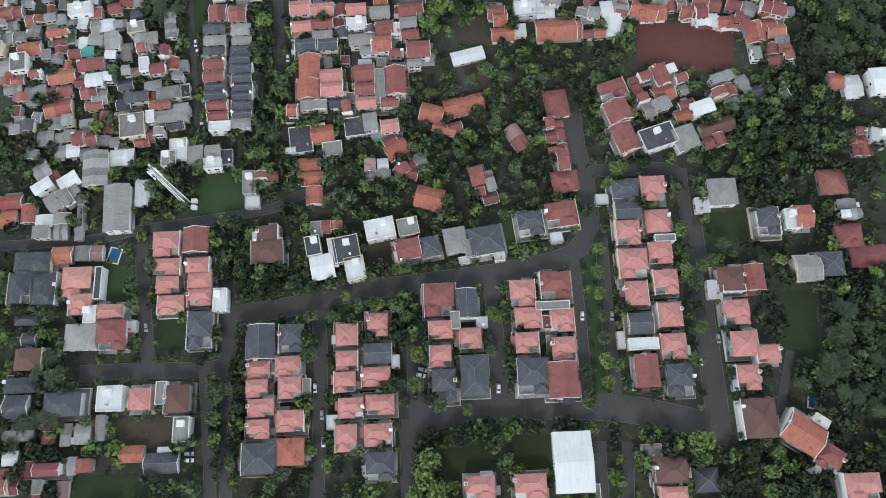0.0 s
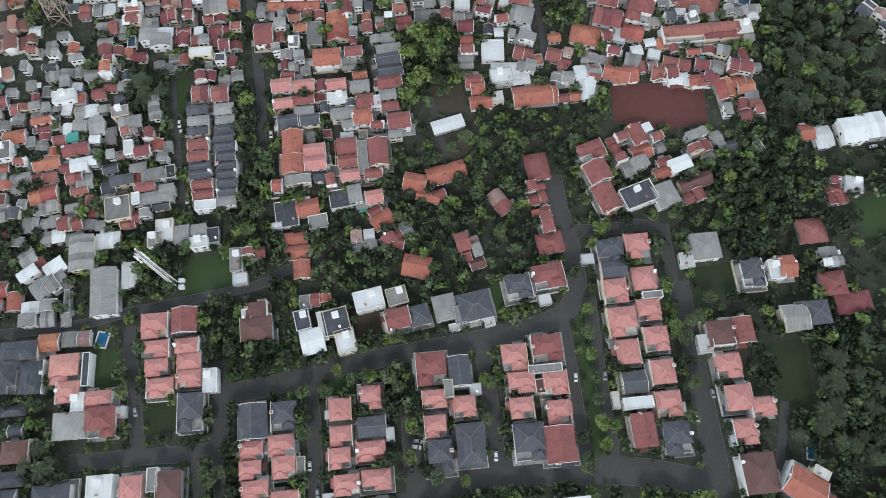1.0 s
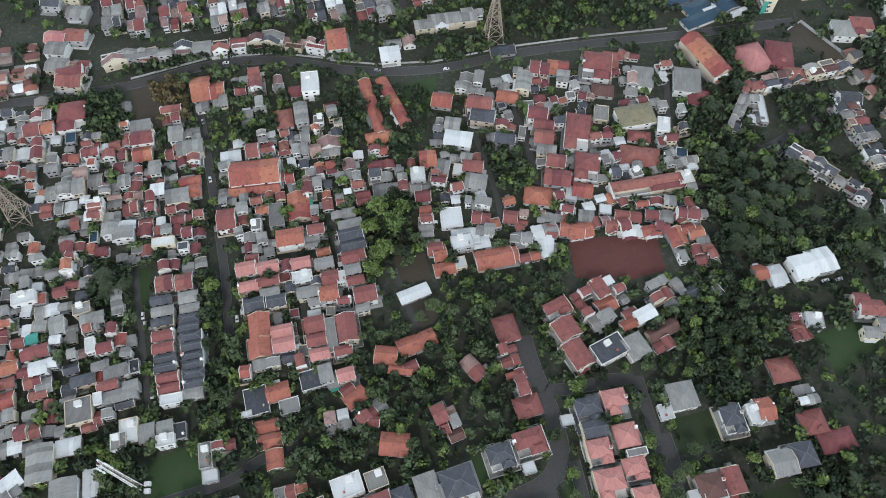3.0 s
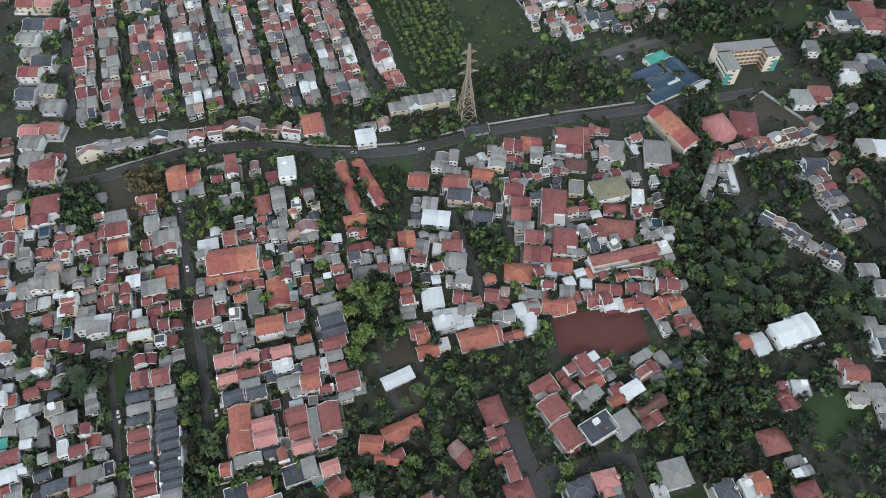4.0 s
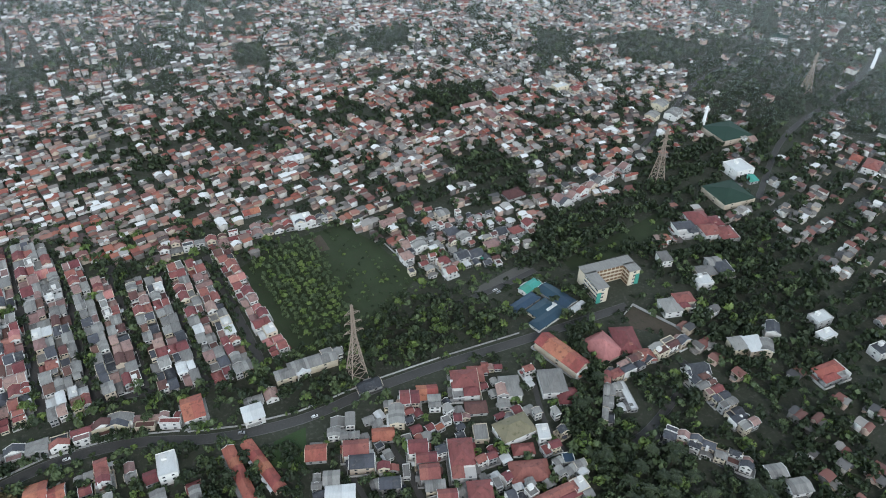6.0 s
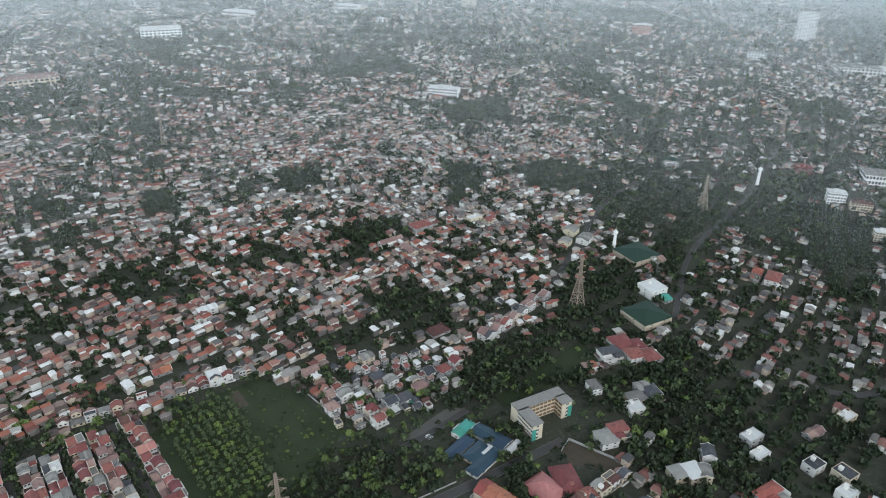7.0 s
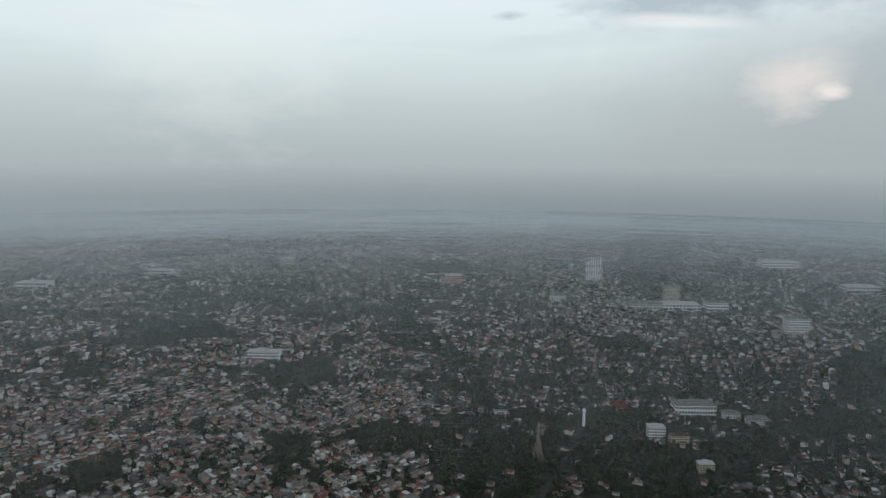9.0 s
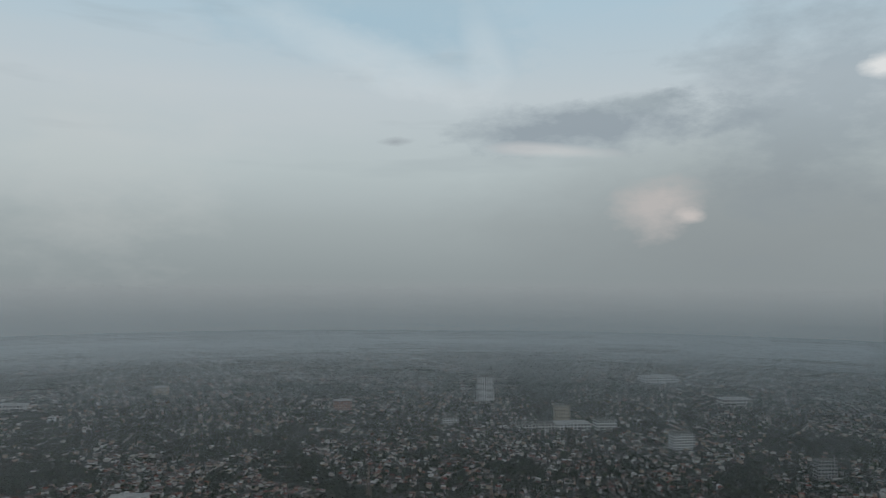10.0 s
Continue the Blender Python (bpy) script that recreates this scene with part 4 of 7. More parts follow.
house(-131.3,81.1,25,5.9,11.7,'G','f',2)
house(-125.1,87.8,25,9.8,5.9,'R','g',1)
house(-126.7,73.2,25,7.0,5.8,'W','f',1)
house(-147.5,178.3,25,9.9,8.1,'P','g',2)
house(-142.3,168.5,25,9.8,6.0,'P','g',2)
house(-136.0,159.3,25,10.3,7.8,'D','g',2)
house(-129.0,148.2,115,13.5,10.2,'O','g',2)
house(-124.7,136.9,115,10.7,10.7,'O','g',2)
house(-118.9,129.4,25,11.3,8.1,'G','g',1)
house(-136.3,181.8,25,11.1,6.7,'P','g',2)
house(-133.4,173.6,25,11.6,5.3,'R','g',2)
house(-130.2,167.7,25,9.8,4.6,'G','g',2)
house(-125.4,163.6,25,9.8,6.5,'D','g',2)
house(-117.1,147.9,25,10.2,7.0,'P','g',2)
house(-113.6,141.1,25,10.7,7.5,'P','g',2)
house(-119.7,187.6,25,9.9,6.7,'P','g',2)
house(-116.5,179.9,25,10.4,6.6,'W','f',2)
house(-110.3,172.4,25,12.7,6.6,'G','g',2)
house(-104.6,167.6,25,8.6,4.5,'G','g',2)
house(-107.6,190.3,25,9.9,6.7,'G','g',2)
house(-102.0,182.5,25,8.7,7.9,'R','g',2)
house(-99.9,173.5,25,9.8,9.1,'O','g',2)
house(-95.1,196.8,25,8.8,7.4,'R','g',2)
house(-91.8,189.9,25,8.7,6.0,'G','g',2)
house(-88.3,184.1,25,8.7,5.3,'R','g',2)
house(-81.3,177.3,25,11.5,9.1,'R','g',2)
house(-96.3,183.9,25,4.6,6.6,'W','f',2)
house(-101.9,154.9,25,9.6,8.9,'R','g',2)
house(-98.4,147.1,25,9.6,6.9,'R','g',2)
house(-94.6,140.2,25,9.5,6.2,'P','g',2)
house(-91.8,151.2,25,5.1,18.9,'G','f',2)
house(-85.3,156.4,115,15.1,9.6,'R','g',2)
house(-82.5,168.1,25,12.6,5.2,'G','g',1)
house(-83.6,144.3,25,8.4,5.0,'R','g',2)
house(-118.1,111.4,29,11.1,14.0,'D','f',1)
house(-109.4,117.9,29,10.6,8.6,'O','g',1)
house(-101.6,112.4,29,9.4,7.3,'G','f',1)
house(-120.3,104.1,29,5.0,3.0,'W','f',1)
house(-93.2,128.5,29,15.7,9.8,'D','f',1)
house(-88.7,131.0,29,6.7,9.2,'G','g',2)
house(-78.8,132.4,29,8.3,6.7,'P','g',2)
house(-84.2,128.7,29,6.7,6.1,'G','g',1)
house(-71.7,123.0,51,10.7,7.7,'O','g',1)
house(-63.3,115.3,50,10.0,7.0,'R','g',1)
house(-58.9,120.8,50,6.7,7.1,'G','g',1)
house(-76.4,125.7,51,6.7,5.4,'R','g',1)
house(-109.4,100.6,25,11.0,6.0,'O','g',1)
house(-105.2,94.3,25,10.9,6.5,'O','g',1)
house(-100.0,86.6,115,8.7,7.6,'O','g',1)
house(-79.4,108.0,115,10.6,6.0,'G','g',1)
house(-73.9,110.7,115,10.6,7.1,'G','g',1)
house(-62.5,147.3,7,10.8,9.2,'O','g',1)
house(-53.7,141.4,7,11.2,4.9,'O','g',1)
house(-47.6,105.0,8,12.6,10.3,'O','g',1)
house(-61.5,113.8,8,8.3,5.9,'R','g',1)
house(-54.1,153.7,36,7.4,9.3,'O','g',1)
house(-46.5,159.2,36,12.5,8.7,'O','g',1)
house(-56.9,184.3,36,15.7,7.1,'W','g',1)
house(-28.7,120.8,125,11.6,9.9,'R','g',1)
house(-23.5,123.3,125,11.6,5.0,'G','g',1)
house(-20.1,115.3,35,7.1,5.2,'B','g',1)
house(-49.0,144.1,36,6.8,5.5,'R','g',1)
house(-18.5,150.0,144,13.5,8.7,'R','g',1)
house(-86.6,75.2,25,9.1,7.4,'R','g',1)
house(-92.4,71.8,25,5.4,6.8,'G','f',1)
house(-112.6,60.8,25,9.0,7.3,'B','h',2)
house(-108.8,52.5,25,13.7,10.5,'B','h',2)
house(-115.9,57.2,25,4.2,5.6,'W','f',2)
house(-90.0,62.8,33,6.8,9.4,'D','f',2)
house(-81.7,54.9,33,10.4,11.5,'W','g',2)
house(-74.7,66.8,33,12.1,12.1,'D','f',2)
house(-67.2,59.7,33,8.9,10.9,'W','f',2)
house(-63.6,81.6,33,13.8,9.5,'W','f',2)
house(-51.6,87.3,33,9.6,8.4,'G','f',2)
house(-47.5,77.0,33,11.1,9.3,'R','g',2)
house(-38.5,81.5,33,9.5,9.3,'D','h',2)
house(-50.0,71.7,33,4.2,6.0,'W','f',2)
house(-80.0,63.0,33,3.1,13.8,'W','f',2)
house(-28.3,88.9,31,10.1,11.6,'G','h',2)
house(-14.9,93.9,31,14.9,12.7,'D','h',2)
house(-6.5,89.7,31,4.8,4.9,'W','f',1)
house(-21.4,81.8,31,4.8,3.3,'W','f',1)
house(-20.5,87.7,31,4.8,8.2,'G','f',2)
house(-155.1,39.5,23,11.6,11.1,'P','c',2)
house(-142.7,46.0,113,11.7,11.6,'R','g',2)
house(-149.3,29.7,23,10.5,7.6,'P','c',2)
house(-145.7,21.9,23,9.9,7.5,'P','c',2)
house(-140.0,14.1,23,11.3,8.0,'P','c',2)
house(-136.7,35.4,23,10.0,6.6,'P','h',2)
house(-132.5,29.2,23,9.9,7.0,'P','h',2)
house(-129.2,21.9,23,10.3,7.5,'P','c',2)
house(-122.3,8.3,23,10.7,16.1,'D','h',2)
house(-119.6,24.1,23,6.2,10.6,'W','f',2)
house(-208.5,7.8,23,15.7,12.1,'D','h',2)
house(-208.8,-3.8,23,9.3,13.6,'D','h',2)
house(-198.3,0.2,23,9.9,14.1,'D','h',2)
house(-200.1,-15.6,23,9.8,4.8,'D','h',1)
house(-194.4,-23.0,23,6.2,5.3,'D','g',1)
house(-199.3,17.4,23,9.0,7.8,'O','g',1)
house(-188.1,22.8,23,13.3,7.8,'G','g',1)
house(-185.4,8.4,23,12.5,13.0,'P','h',2)
house(-178.8,-0.4,23,9.8,9.1,'P','h',2)
house(-172.2,-3.0,23,5.6,7.9,'W','f',2)
house(-164.8,0.6,23,11.8,7.4,'P','h',2)
house(-153.6,-1.5,23,5.2,5.3,'W','f',1)
house(-171.5,-13.8,23,13.2,11.4,'G','h',2)
house(-158.9,-7.9,23,12.7,13.0,'R','h',2)
house(-175.9,11.4,23,3.1,15.2,'D','f',2)
house(-188.7,-31.1,23,11.1,9.2,'B','h',2)
house(-186.0,-42.3,23,14.0,6.5,'D','h',2)
house(-182.7,-51.0,23,10.4,9.4,'D','g',2)
house(-164.5,-43.1,23,15.4,9.9,'D','h',2)
house(-146.0,-33.3,23,10.9,10.9,'W','f',2)
house(-133.7,-28.9,23,8.9,8.9,'P','h',2)
house(-118.1,-23.0,23,10.4,11.3,'B','h',2)
house(-125.8,-23.1,23,4.5,9.9,'G','f',2)
house(-177.6,-62.4,23,9.4,9.3,'G','g',1)
house(-165.7,-56.4,113,9.8,5.9,'R','g',1)
house(-158.0,-54.5,113,9.8,5.4,'G','g',1)
house(-151.0,-51.4,23,6.4,8.3,'G','g',1)
house(-145.2,-46.6,23,7.4,8.8,'G','g',1)
house(-110.4,-34.1,23,6.9,10.6,'G','f',2)
house(-176.0,-71.9,23,6.4,5.8,'W','g',1)
house(-160.7,-71.2,23,19.5,6.2,'R','g',1)
house(-146.4,-64.0,23,9.8,8.6,'G','g',1)
house(-153.4,-77.9,23,19.4,5.2,'R','g',1)
house(-170.3,-82.2,23,8.7,7.1,'R','g',1)
house(-127.0,-51.5,23,9.8,6.7,'O','g',1)
house(-113.1,-50.3,23,13.7,8.1,'D','g',1)
house(-175.2,-78.6,23,4.9,4.3,'R','g',1)
house(-94.1,12.9,113,14.9,12.2,'D','g',2)
house(-81.7,19.5,23,10.7,11.8,'D','h',2)
house(-89.7,1.1,23,9.6,7.5,'P','c',2)
house(-87.0,-6.6,23,9.0,7.4,'P','c',2)
house(-81.9,-13.6,23,10.9,7.3,'P','c',2)
house(-79.2,-22.3,23,9.3,7.7,'P','c',2)
house(-78.2,7.3,23,10.6,8.5,'P','c',2)
house(-73.4,-1.0,23,9.5,8.9,'P','c',2)
house(-67.5,-14.1,23,10.9,8.7,'P','h',2)
house(-62.0,-26.0,23,11.2,10.8,'O','h',2)
house(-73.4,-33.3,23,14.6,12.2,'D','h',2)
house(-58.9,29.7,23,9.2,9.2,'P','h',2)
house(-47.5,38.9,23,8.7,9.8,'P','h',2)
house(-54.4,18.9,23,9.1,8.1,'P','h',2)
house(-51.4,9.9,23,9.0,8.4,'P','h',2)
house(-42.6,26.8,23,11.6,8.6,'D','g',2)
house(-39.4,17.0,23,12.0,8.0,'P','c',2)
house(-44.7,0.4,23,10.4,8.3,'P','c',2)
house(-33.2,6.3,23,11.9,8.3,'P','h',2)
house(-41.6,-12.2,23,8.8,10.9,'P','c',2)
house(-29.2,-6.1,23,11.3,9.0,'P','c',2)
house(-23.4,-17.9,23,11.2,11.1,'D','h',2)
house(-67.3,2.3,23,3.5,6.5,'G','f',1)
house(-50.2,-8.2,23,5.0,6.3,'W','f',1)
house(-33.9,26.4,23,3.6,6.1,'W','f',1)
house(-25.4,59.5,23,12.9,14.2,'R','h',2)
house(-13.0,62.4,113,13.1,9.3,'D','g',2)
house(-19.8,46.8,23,10.2,7.7,'P','h',2)
house(-5.8,48.0,23,9.2,8.7,'P','h',2)
house(-15.6,35.6,23,9.1,9.1,'P','h',2)
house(-9.6,24.0,23,10.0,13.3,'D','h',2)
house(1.6,32.7,23,11.5,16.9,'D','h',2)
house(-3.5,57.1,23,5.2,5.2,'W','f',1)
house(-15.1,53.3,23,4.1,7.8,'G','f',2)
house(9.4,75.9,23,10.9,11.6,'P','c',2)
house(22.5,84.8,23,13.0,11.7,'R','h',2)
house(15.5,65.9,23,11.3,8.8,'P','c',2)
house(30.2,70.3,23,10.3,9.8,'P','c',2)
house(18.7,55.0,23,9.7,8.6,'P','h',2)
house(34.9,58.4,23,9.6,9.6,'P','c',2)
house(26.3,41.8,23,13.1,14.9,'D','h',2)
house(39.2,45.0,113,15.3,13.0,'R','g',2)
house(24.1,75.2,23,15.5,3.7,'G','f',2)
house(24.1,66.9,23,4.1,6.2,'B','f',2)
house(39.7,139.6,23,11.9,12.0,'D','h',2)
house(51.5,146.5,23,10.8,11.5,'P','c',2)
house(30.4,133.6,23,6.0,5.2,'W','f',1)
house(43.3,131.3,23,11.3,7.9,'D','g',2)
house(58.0,131.4,23,10.7,10.7,'P','h',2)
house(46.6,121.1,23,10.6,11.1,'P','h',2)
house(63.5,116.9,23,10.5,9.8,'P','h',2)
house(53.1,107.5,23,12.6,13.0,'P','h',2)
house(69.7,104.2,23,10.4,10.7,'P','h',2)
house(58.6,94.4,23,9.9,10.6,'P','h',2)
house(75.8,90.2,23,10.3,10.4,'P','h',2)
house(64.3,81.4,23,10.8,9.3,'D','g',2)
house(68.0,73.0,23,13.2,5.1,'W','f',2)
house(81.4,76.9,23,10.7,10.7,'P','h',2)
house(73.0,62.0,113,13.9,10.1,'R','g',2)
house(88.0,63.4,23,11.5,13.4,'D','h',2)
house(58.6,71.6,23,3.1,7.7,'W','f',1)
house(63.5,124.5,23,9.6,3.3,'G','f',2)
house(50.8,97.9,23,3.2,6.5,'G','f',1)
house(83.0,156.5,23,13.0,12.6,'G','h',2)
house(76.4,147.8,23,6.5,7.5,'W','f',1)
house(107.1,149.8,23,9.6,12.4,'D','h',2)
house(117.3,154.8,23,7.0,9.6,'W','f',2)
house(122.0,157.8,23,8.0,10.7,'O','g',2)
house(132.3,181.7,23,12.6,11.7,'R','h',1)
house(142.2,169.5,113,11.5,9.8,'G','g',1)
house(145.3,157.3,23,11.8,10.7,'R','h',1)
house(156.3,150.8,23,16.0,10.0,'R','h',1)
house(129.6,133.6,23,11.5,11.4,'G','g',2)
house(138.9,139.4,23,11.6,10.9,'D','h',2)
house(97.7,115.9,23,12.0,11.2,'B','h',2)
house(107.7,120.8,113,11.8,8.4,'R','g',2)
house(103.9,101.9,23,10.3,10.4,'P','h',2)
house(92.2,109.4,23,6.3,8.6,'W','f',1)
house(110.7,89.1,23,11.2,10.7,'P','h',2)
house(121.8,88.3,23,10.1,7.6,'P','h',2)
house(116.0,75.0,23,9.5,10.4,'P','h',2)
house(124.7,59.5,23,13.9,15.9,'B','h',2)
house(99.7,112.1,23,10.4,3.2,'W','f',2)
house(144.1,59.7,-14,15.9,12.8,'O','g',2)
house(157.2,54.0,-14,9.9,10.1,'R','h',2)
house(150.0,67.7,-14,6.8,4.1,'W','f',2)
house(152.4,47.2,-14,5.9,4.6,'W','f',1)
house(53.9,13.2,23,16.0,24.2,'W','g',2)
house(40.1,-2.9,23,13.0,10.0,'P','c',2)
house(20.0,-10.9,23,12.0,9.1,'P','c',2)
house(85.3,29.5,23,8.4,6.6,'G','f',1)
house(94.5,25.0,23,13.1,10.2,'B','h',2)
house(98.1,16.5,23,10.6,4.5,'P','h',2)
house(110.7,26.5,23,9.8,9.3,'D','h',1)
house(172.8,47.1,23,14.5,10.6,'P','h',2)
house(67.3,4.7,23,3.9,6.9,'G','f',1)
house(-6.0,174.4,29,10.8,13.6,'R','h',1)
house(-2.2,160.0,119,12.7,10.7,'R','g',1)
house(4.5,148.4,119,12.5,11.1,'R','g',1)
house(10.8,136.2,29,12.1,9.9,'R','h',1)
house(14.3,118.6,29,14.0,11.2,'R','h',2)
house(2.2,109.2,29,11.3,10.6,'D','h',2)
house(15.8,107.6,29,5.9,5.0,'W','f',1)
house(17.8,190.6,40,12.8,8.5,'R','h',2)
house(24.0,179.7,130,11.4,11.5,'R','g',2)
house(31.5,167.3,130,14.6,10.2,'R','g',2)
house(46.3,173.4,40,17.1,11.1,'D','f',2)
house(59.1,177.6,39,10.9,11.7,'G','h',2)
house(72.5,190.6,39,16.3,7.1,'B','g',1)
house(73.9,182.7,39,12.1,6.4,'R','g',1)
house(29.2,201.7,40,11.2,5.6,'R','g',1)
house(31.5,193.8,130,10.4,6.5,'R','g',1)
house(38.6,206.8,130,10.5,7.6,'R','g',2)
house(44.0,209.9,130,10.5,5.9,'G','g',1)
house(42.6,198.9,40,10.6,7.9,'O','g',1)
house(41.0,189.3,40,12.3,9.1,'G','g',1)
house(49.6,206.6,130,11.1,5.3,'G','g',1)
house(56.4,191.1,40,11.1,5.4,'O','g',1)
house(62.6,196.4,40,11.0,7.2,'W','g',2)
house(70.9,209.9,40,11.9,7.9,'R','g',1)
house(67.3,216.0,40,11.9,5.5,'G','g',1)
house(79.6,217.2,130,9.8,7.2,'G','g',1)
house(77.0,206.8,40,7.7,4.8,'G','g',1)
house(86.3,215.6,40,5.9,6.7,'D','g',1)
house(55.0,196.6,40,7.6,4.2,'R','g',1)
house(99.8,219.7,40,4.2,6.1,'G','f',1)
house(-48.8,210.9,25,7.1,9.4,'O','g',1)
house(-44.1,202.0,25,11.1,7.3,'O','g',1)
house(-38.0,219.2,25,11.7,8.7,'W','f',2)
house(-28.1,223.0,25,8.9,7.4,'W','g',1)
house(-19.3,214.1,25,19.3,11.3,'O','g',1)
house(-5.9,230.6,25,11.2,8.8,'G','g',1)
house(6.9,226.0,115,10.6,5.3,'W','g',1)
house(1.9,235.3,25,6.5,8.8,'W','g',1)
house(-0.7,218.9,25,11.7,5.9,'R','g',1)
house(8.0,238.6,25,7.7,8.1,'G','g',1)
house(24.4,241.9,25,13.0,9.4,'O','g',1)
house(34.3,249.9,25,11.9,6.1,'R','g',1)
house(45.5,248.0,25,11.8,8.1,'R','g',1)
house(52.2,247.6,25,10.6,6.0,'W','g',1)
house(63.0,250.2,25,11.2,6.7,'O','g',1)
house(82.2,263.5,25,13.0,8.1,'R','g',1)
house(77.0,248.0,115,11.2,7.6,'O','g',1)
house(82.6,255.4,25,7.7,6.0,'O','g',1)
house(90.8,250.7,25,7.0,7.9,'G','g',1)
house(79.7,237.8,25,7.0,9.1,'G','g',1)
house(89.3,239.6,115,13.0,6.4,'R','g',1)
house(95.0,242.8,115,11.7,5.2,'R','g',1)
house(-36.8,207.6,25,6.4,6.6,'W','f',1)
house(122.1,235.8,25,6.9,8.3,'O','g',1)
house(129.9,234.3,115,10.7,5.7,'W','g',1)
house(141.1,205.6,115,13.3,11.2,'R','g',1)
house(146.1,213.0,25,8.4,7.3,'W','f',1)
house(-304.8,285.5,25,15.0,17.1,'R','h',2)
house(-288.4,257.1,24,15.8,20.6,'R','h',2)
house(-282.6,242.6,24,5.9,8.2,'U','f',1)
house(-221.1,296.5,24,11.1,19.3,'O','g',1)
house(-210.6,297.5,24,8.3,13.4,'O','g',1)
house(-198.5,304.8,114,18.3,7.0,'R','g',1)
house(-189.8,309.8,114,17.4,9.1,'R','g',1)
house(-162.6,306.6,24,7.0,8.5,'R','g',1)
house(-101.2,282.1,24,15.5,8.6,'O','h',1)
house(-98.6,272.7,24,10.0,6.8,'R','g',1)
house(-95.6,261.8,23,14.5,8.2,'R','g',1)
house(-302.0,242.9,24,17.0,12.0,'R','g',1)
house(-305.4,253.5,24,11.2,9.5,'R','g',1)
house(-315.8,244.1,114,16.9,9.8,'G','g',1)
house(-327.4,238.1,24,9.1,15.9,'G','g',1)
house(-296.0,228.8,114,16.1,7.1,'R','g',1)
house(-306.4,223.7,24,14.7,10.7,'G','g',1)
house(-296.6,212.3,24,14.5,13.0,'R','g',1)
house(-282.4,220.8,24,8.3,13.1,'G','g',1)
house(-265.5,236.1,24,11.0,12.4,'R','g',1)
house(-249.1,244.4,24,16.3,8.0,'R','g',1)
house(-248.7,235.8,24,15.5,7.9,'R','g',1)
house(-238.7,249.6,24,13.0,9.8,'R','g',2)
house(-234.8,240.0,24,10.4,10.5,'O','g',1)
house(-240.4,228.8,24,14.1,9.4,'R','g',1)
house(-225.1,229.5,24,13.4,11.0,'G','g',1)
house(-243.6,258.2,24,11.2,9.1,'G','g',2)
house(-229.4,270.8,24,13.4,13.8,'R','g',1)
house(-216.0,259.0,24,18.5,12.5,'G','g',1)
house(-208.3,249.0,24,14.9,10.4,'G','g',2)
house(-217.0,244.3,24,9.8,9.5,'R','g',1)
house(-205.9,240.9,24,11.7,8.5,'R','g',1)
house(-239.1,217.0,24,14.5,9.2,'G','g',1)
house(-230.3,219.1,24,8.8,12.5,'R','g',1)
house(-267.1,217.7,24,14.6,12.0,'G','g',1)
house(-263.5,207.0,24,15.6,11.7,'G','g',1)
house(-214.4,216.5,24,7.5,8.1,'W','g',2)
house(-226.9,210.9,24,10.0,7.3,'R','g',1)
house(-201.6,214.7,24,12.5,9.6,'G','g',2)
house(-199.9,227.2,24,11.5,7.4,'O','g',1)
house(-195.2,221.7,24,7.6,8.9,'O','g',1)
house(-269.9,202.2,24,11.2,10.8,'G','g',1)
house(-271.1,191.1,24,6.7,9.8,'R','g',1)
house(-261.2,195.5,24,12.3,8.1,'G','g',1)
house(-244.5,199.7,24,9.2,5.6,'W','f',2)
house(-243.0,195.9,23,8.0,12.0,'R','g',1)
house(-254.3,185.3,23,12.2,8.7,'G','g',1)
house(-246.0,188.1,23,11.0,11.9,'G','g',1)
house(-231.0,190.1,113,18.0,10.4,'G','g',1)
house(-222.0,187.7,113,13.9,12.2,'G','g',1)
house(-224.6,202.2,23,9.3,8.8,'R','g',1)
house(-215.4,208.4,113,12.9,6.2,'R','g',1)
house(-200.0,208.5,23,12.5,6.4,'R','g',1)
house(-191.1,203.6,23,19.2,6.2,'R','g',1)
house(-212.0,193.1,23,8.6,10.9,'R','g',1)
house(-199.8,192.2,23,14.0,11.5,'R','g',1)
house(-197.2,184.8,23,12.0,5.2,'W','f',2)
house(-184.6,194.3,23,11.0,8.4,'R','g',1)
house(-249.7,173.1,23,8.4,12.3,'R','g',1)
house(-237.4,180.9,23,4.2,7.0,'U','f',1)
house(-236.5,205.4,24,8.1,8.9,'G','g',1)
house(-244.6,211.5,24,6.3,10.8,'G','g',1)
house(-254.2,216.7,24,7.6,8.4,'G','g',1)
house(-168.9,205.7,23,9.8,13.0,'R','g',2)
house(-161.9,211.4,113,13.9,6.9,'R','g',1)
house(-163.8,202.4,23,6.2,5.3,'R','g',1)
house(-147.5,241.4,24,11.0,9.8,'R','g',1)
house(-183.6,249.7,24,11.1,7.7,'W','g',1)
house(-171.3,254.4,24,7.2,10.2,'R','g',2)
house(-164.3,259.5,24,8.6,10.3,'R','g',1)
house(-154.6,261.8,24,7.9,9.4,'R','g',1)
house(-146.7,269.9,24,11.3,10.4,'G','g',1)
house(-138.4,264.0,24,11.9,9.4,'G','g',1)
house(-128.6,268.1,114,13.7,13.3,'G','g',1)
house(-125.7,253.3,24,13.7,10.7,'R','g',1)
house(-112.6,255.6,114,14.0,7.9,'G','g',1)
house(-184.4,280.2,24,7.4,11.8,'G','g',1)
house(-179.4,289.3,24,8.9,9.2,'G','g',1)
house(-162.3,284.2,24,10.2,13.5,'R','h',1)
house(-152.3,288.4,114,16.2,8.1,'G','g',2)
house(-135.6,296.6,24,9.6,13.6,'G','g',1)
house(-167.2,267.6,24,11.3,11.4,'G','g',1)
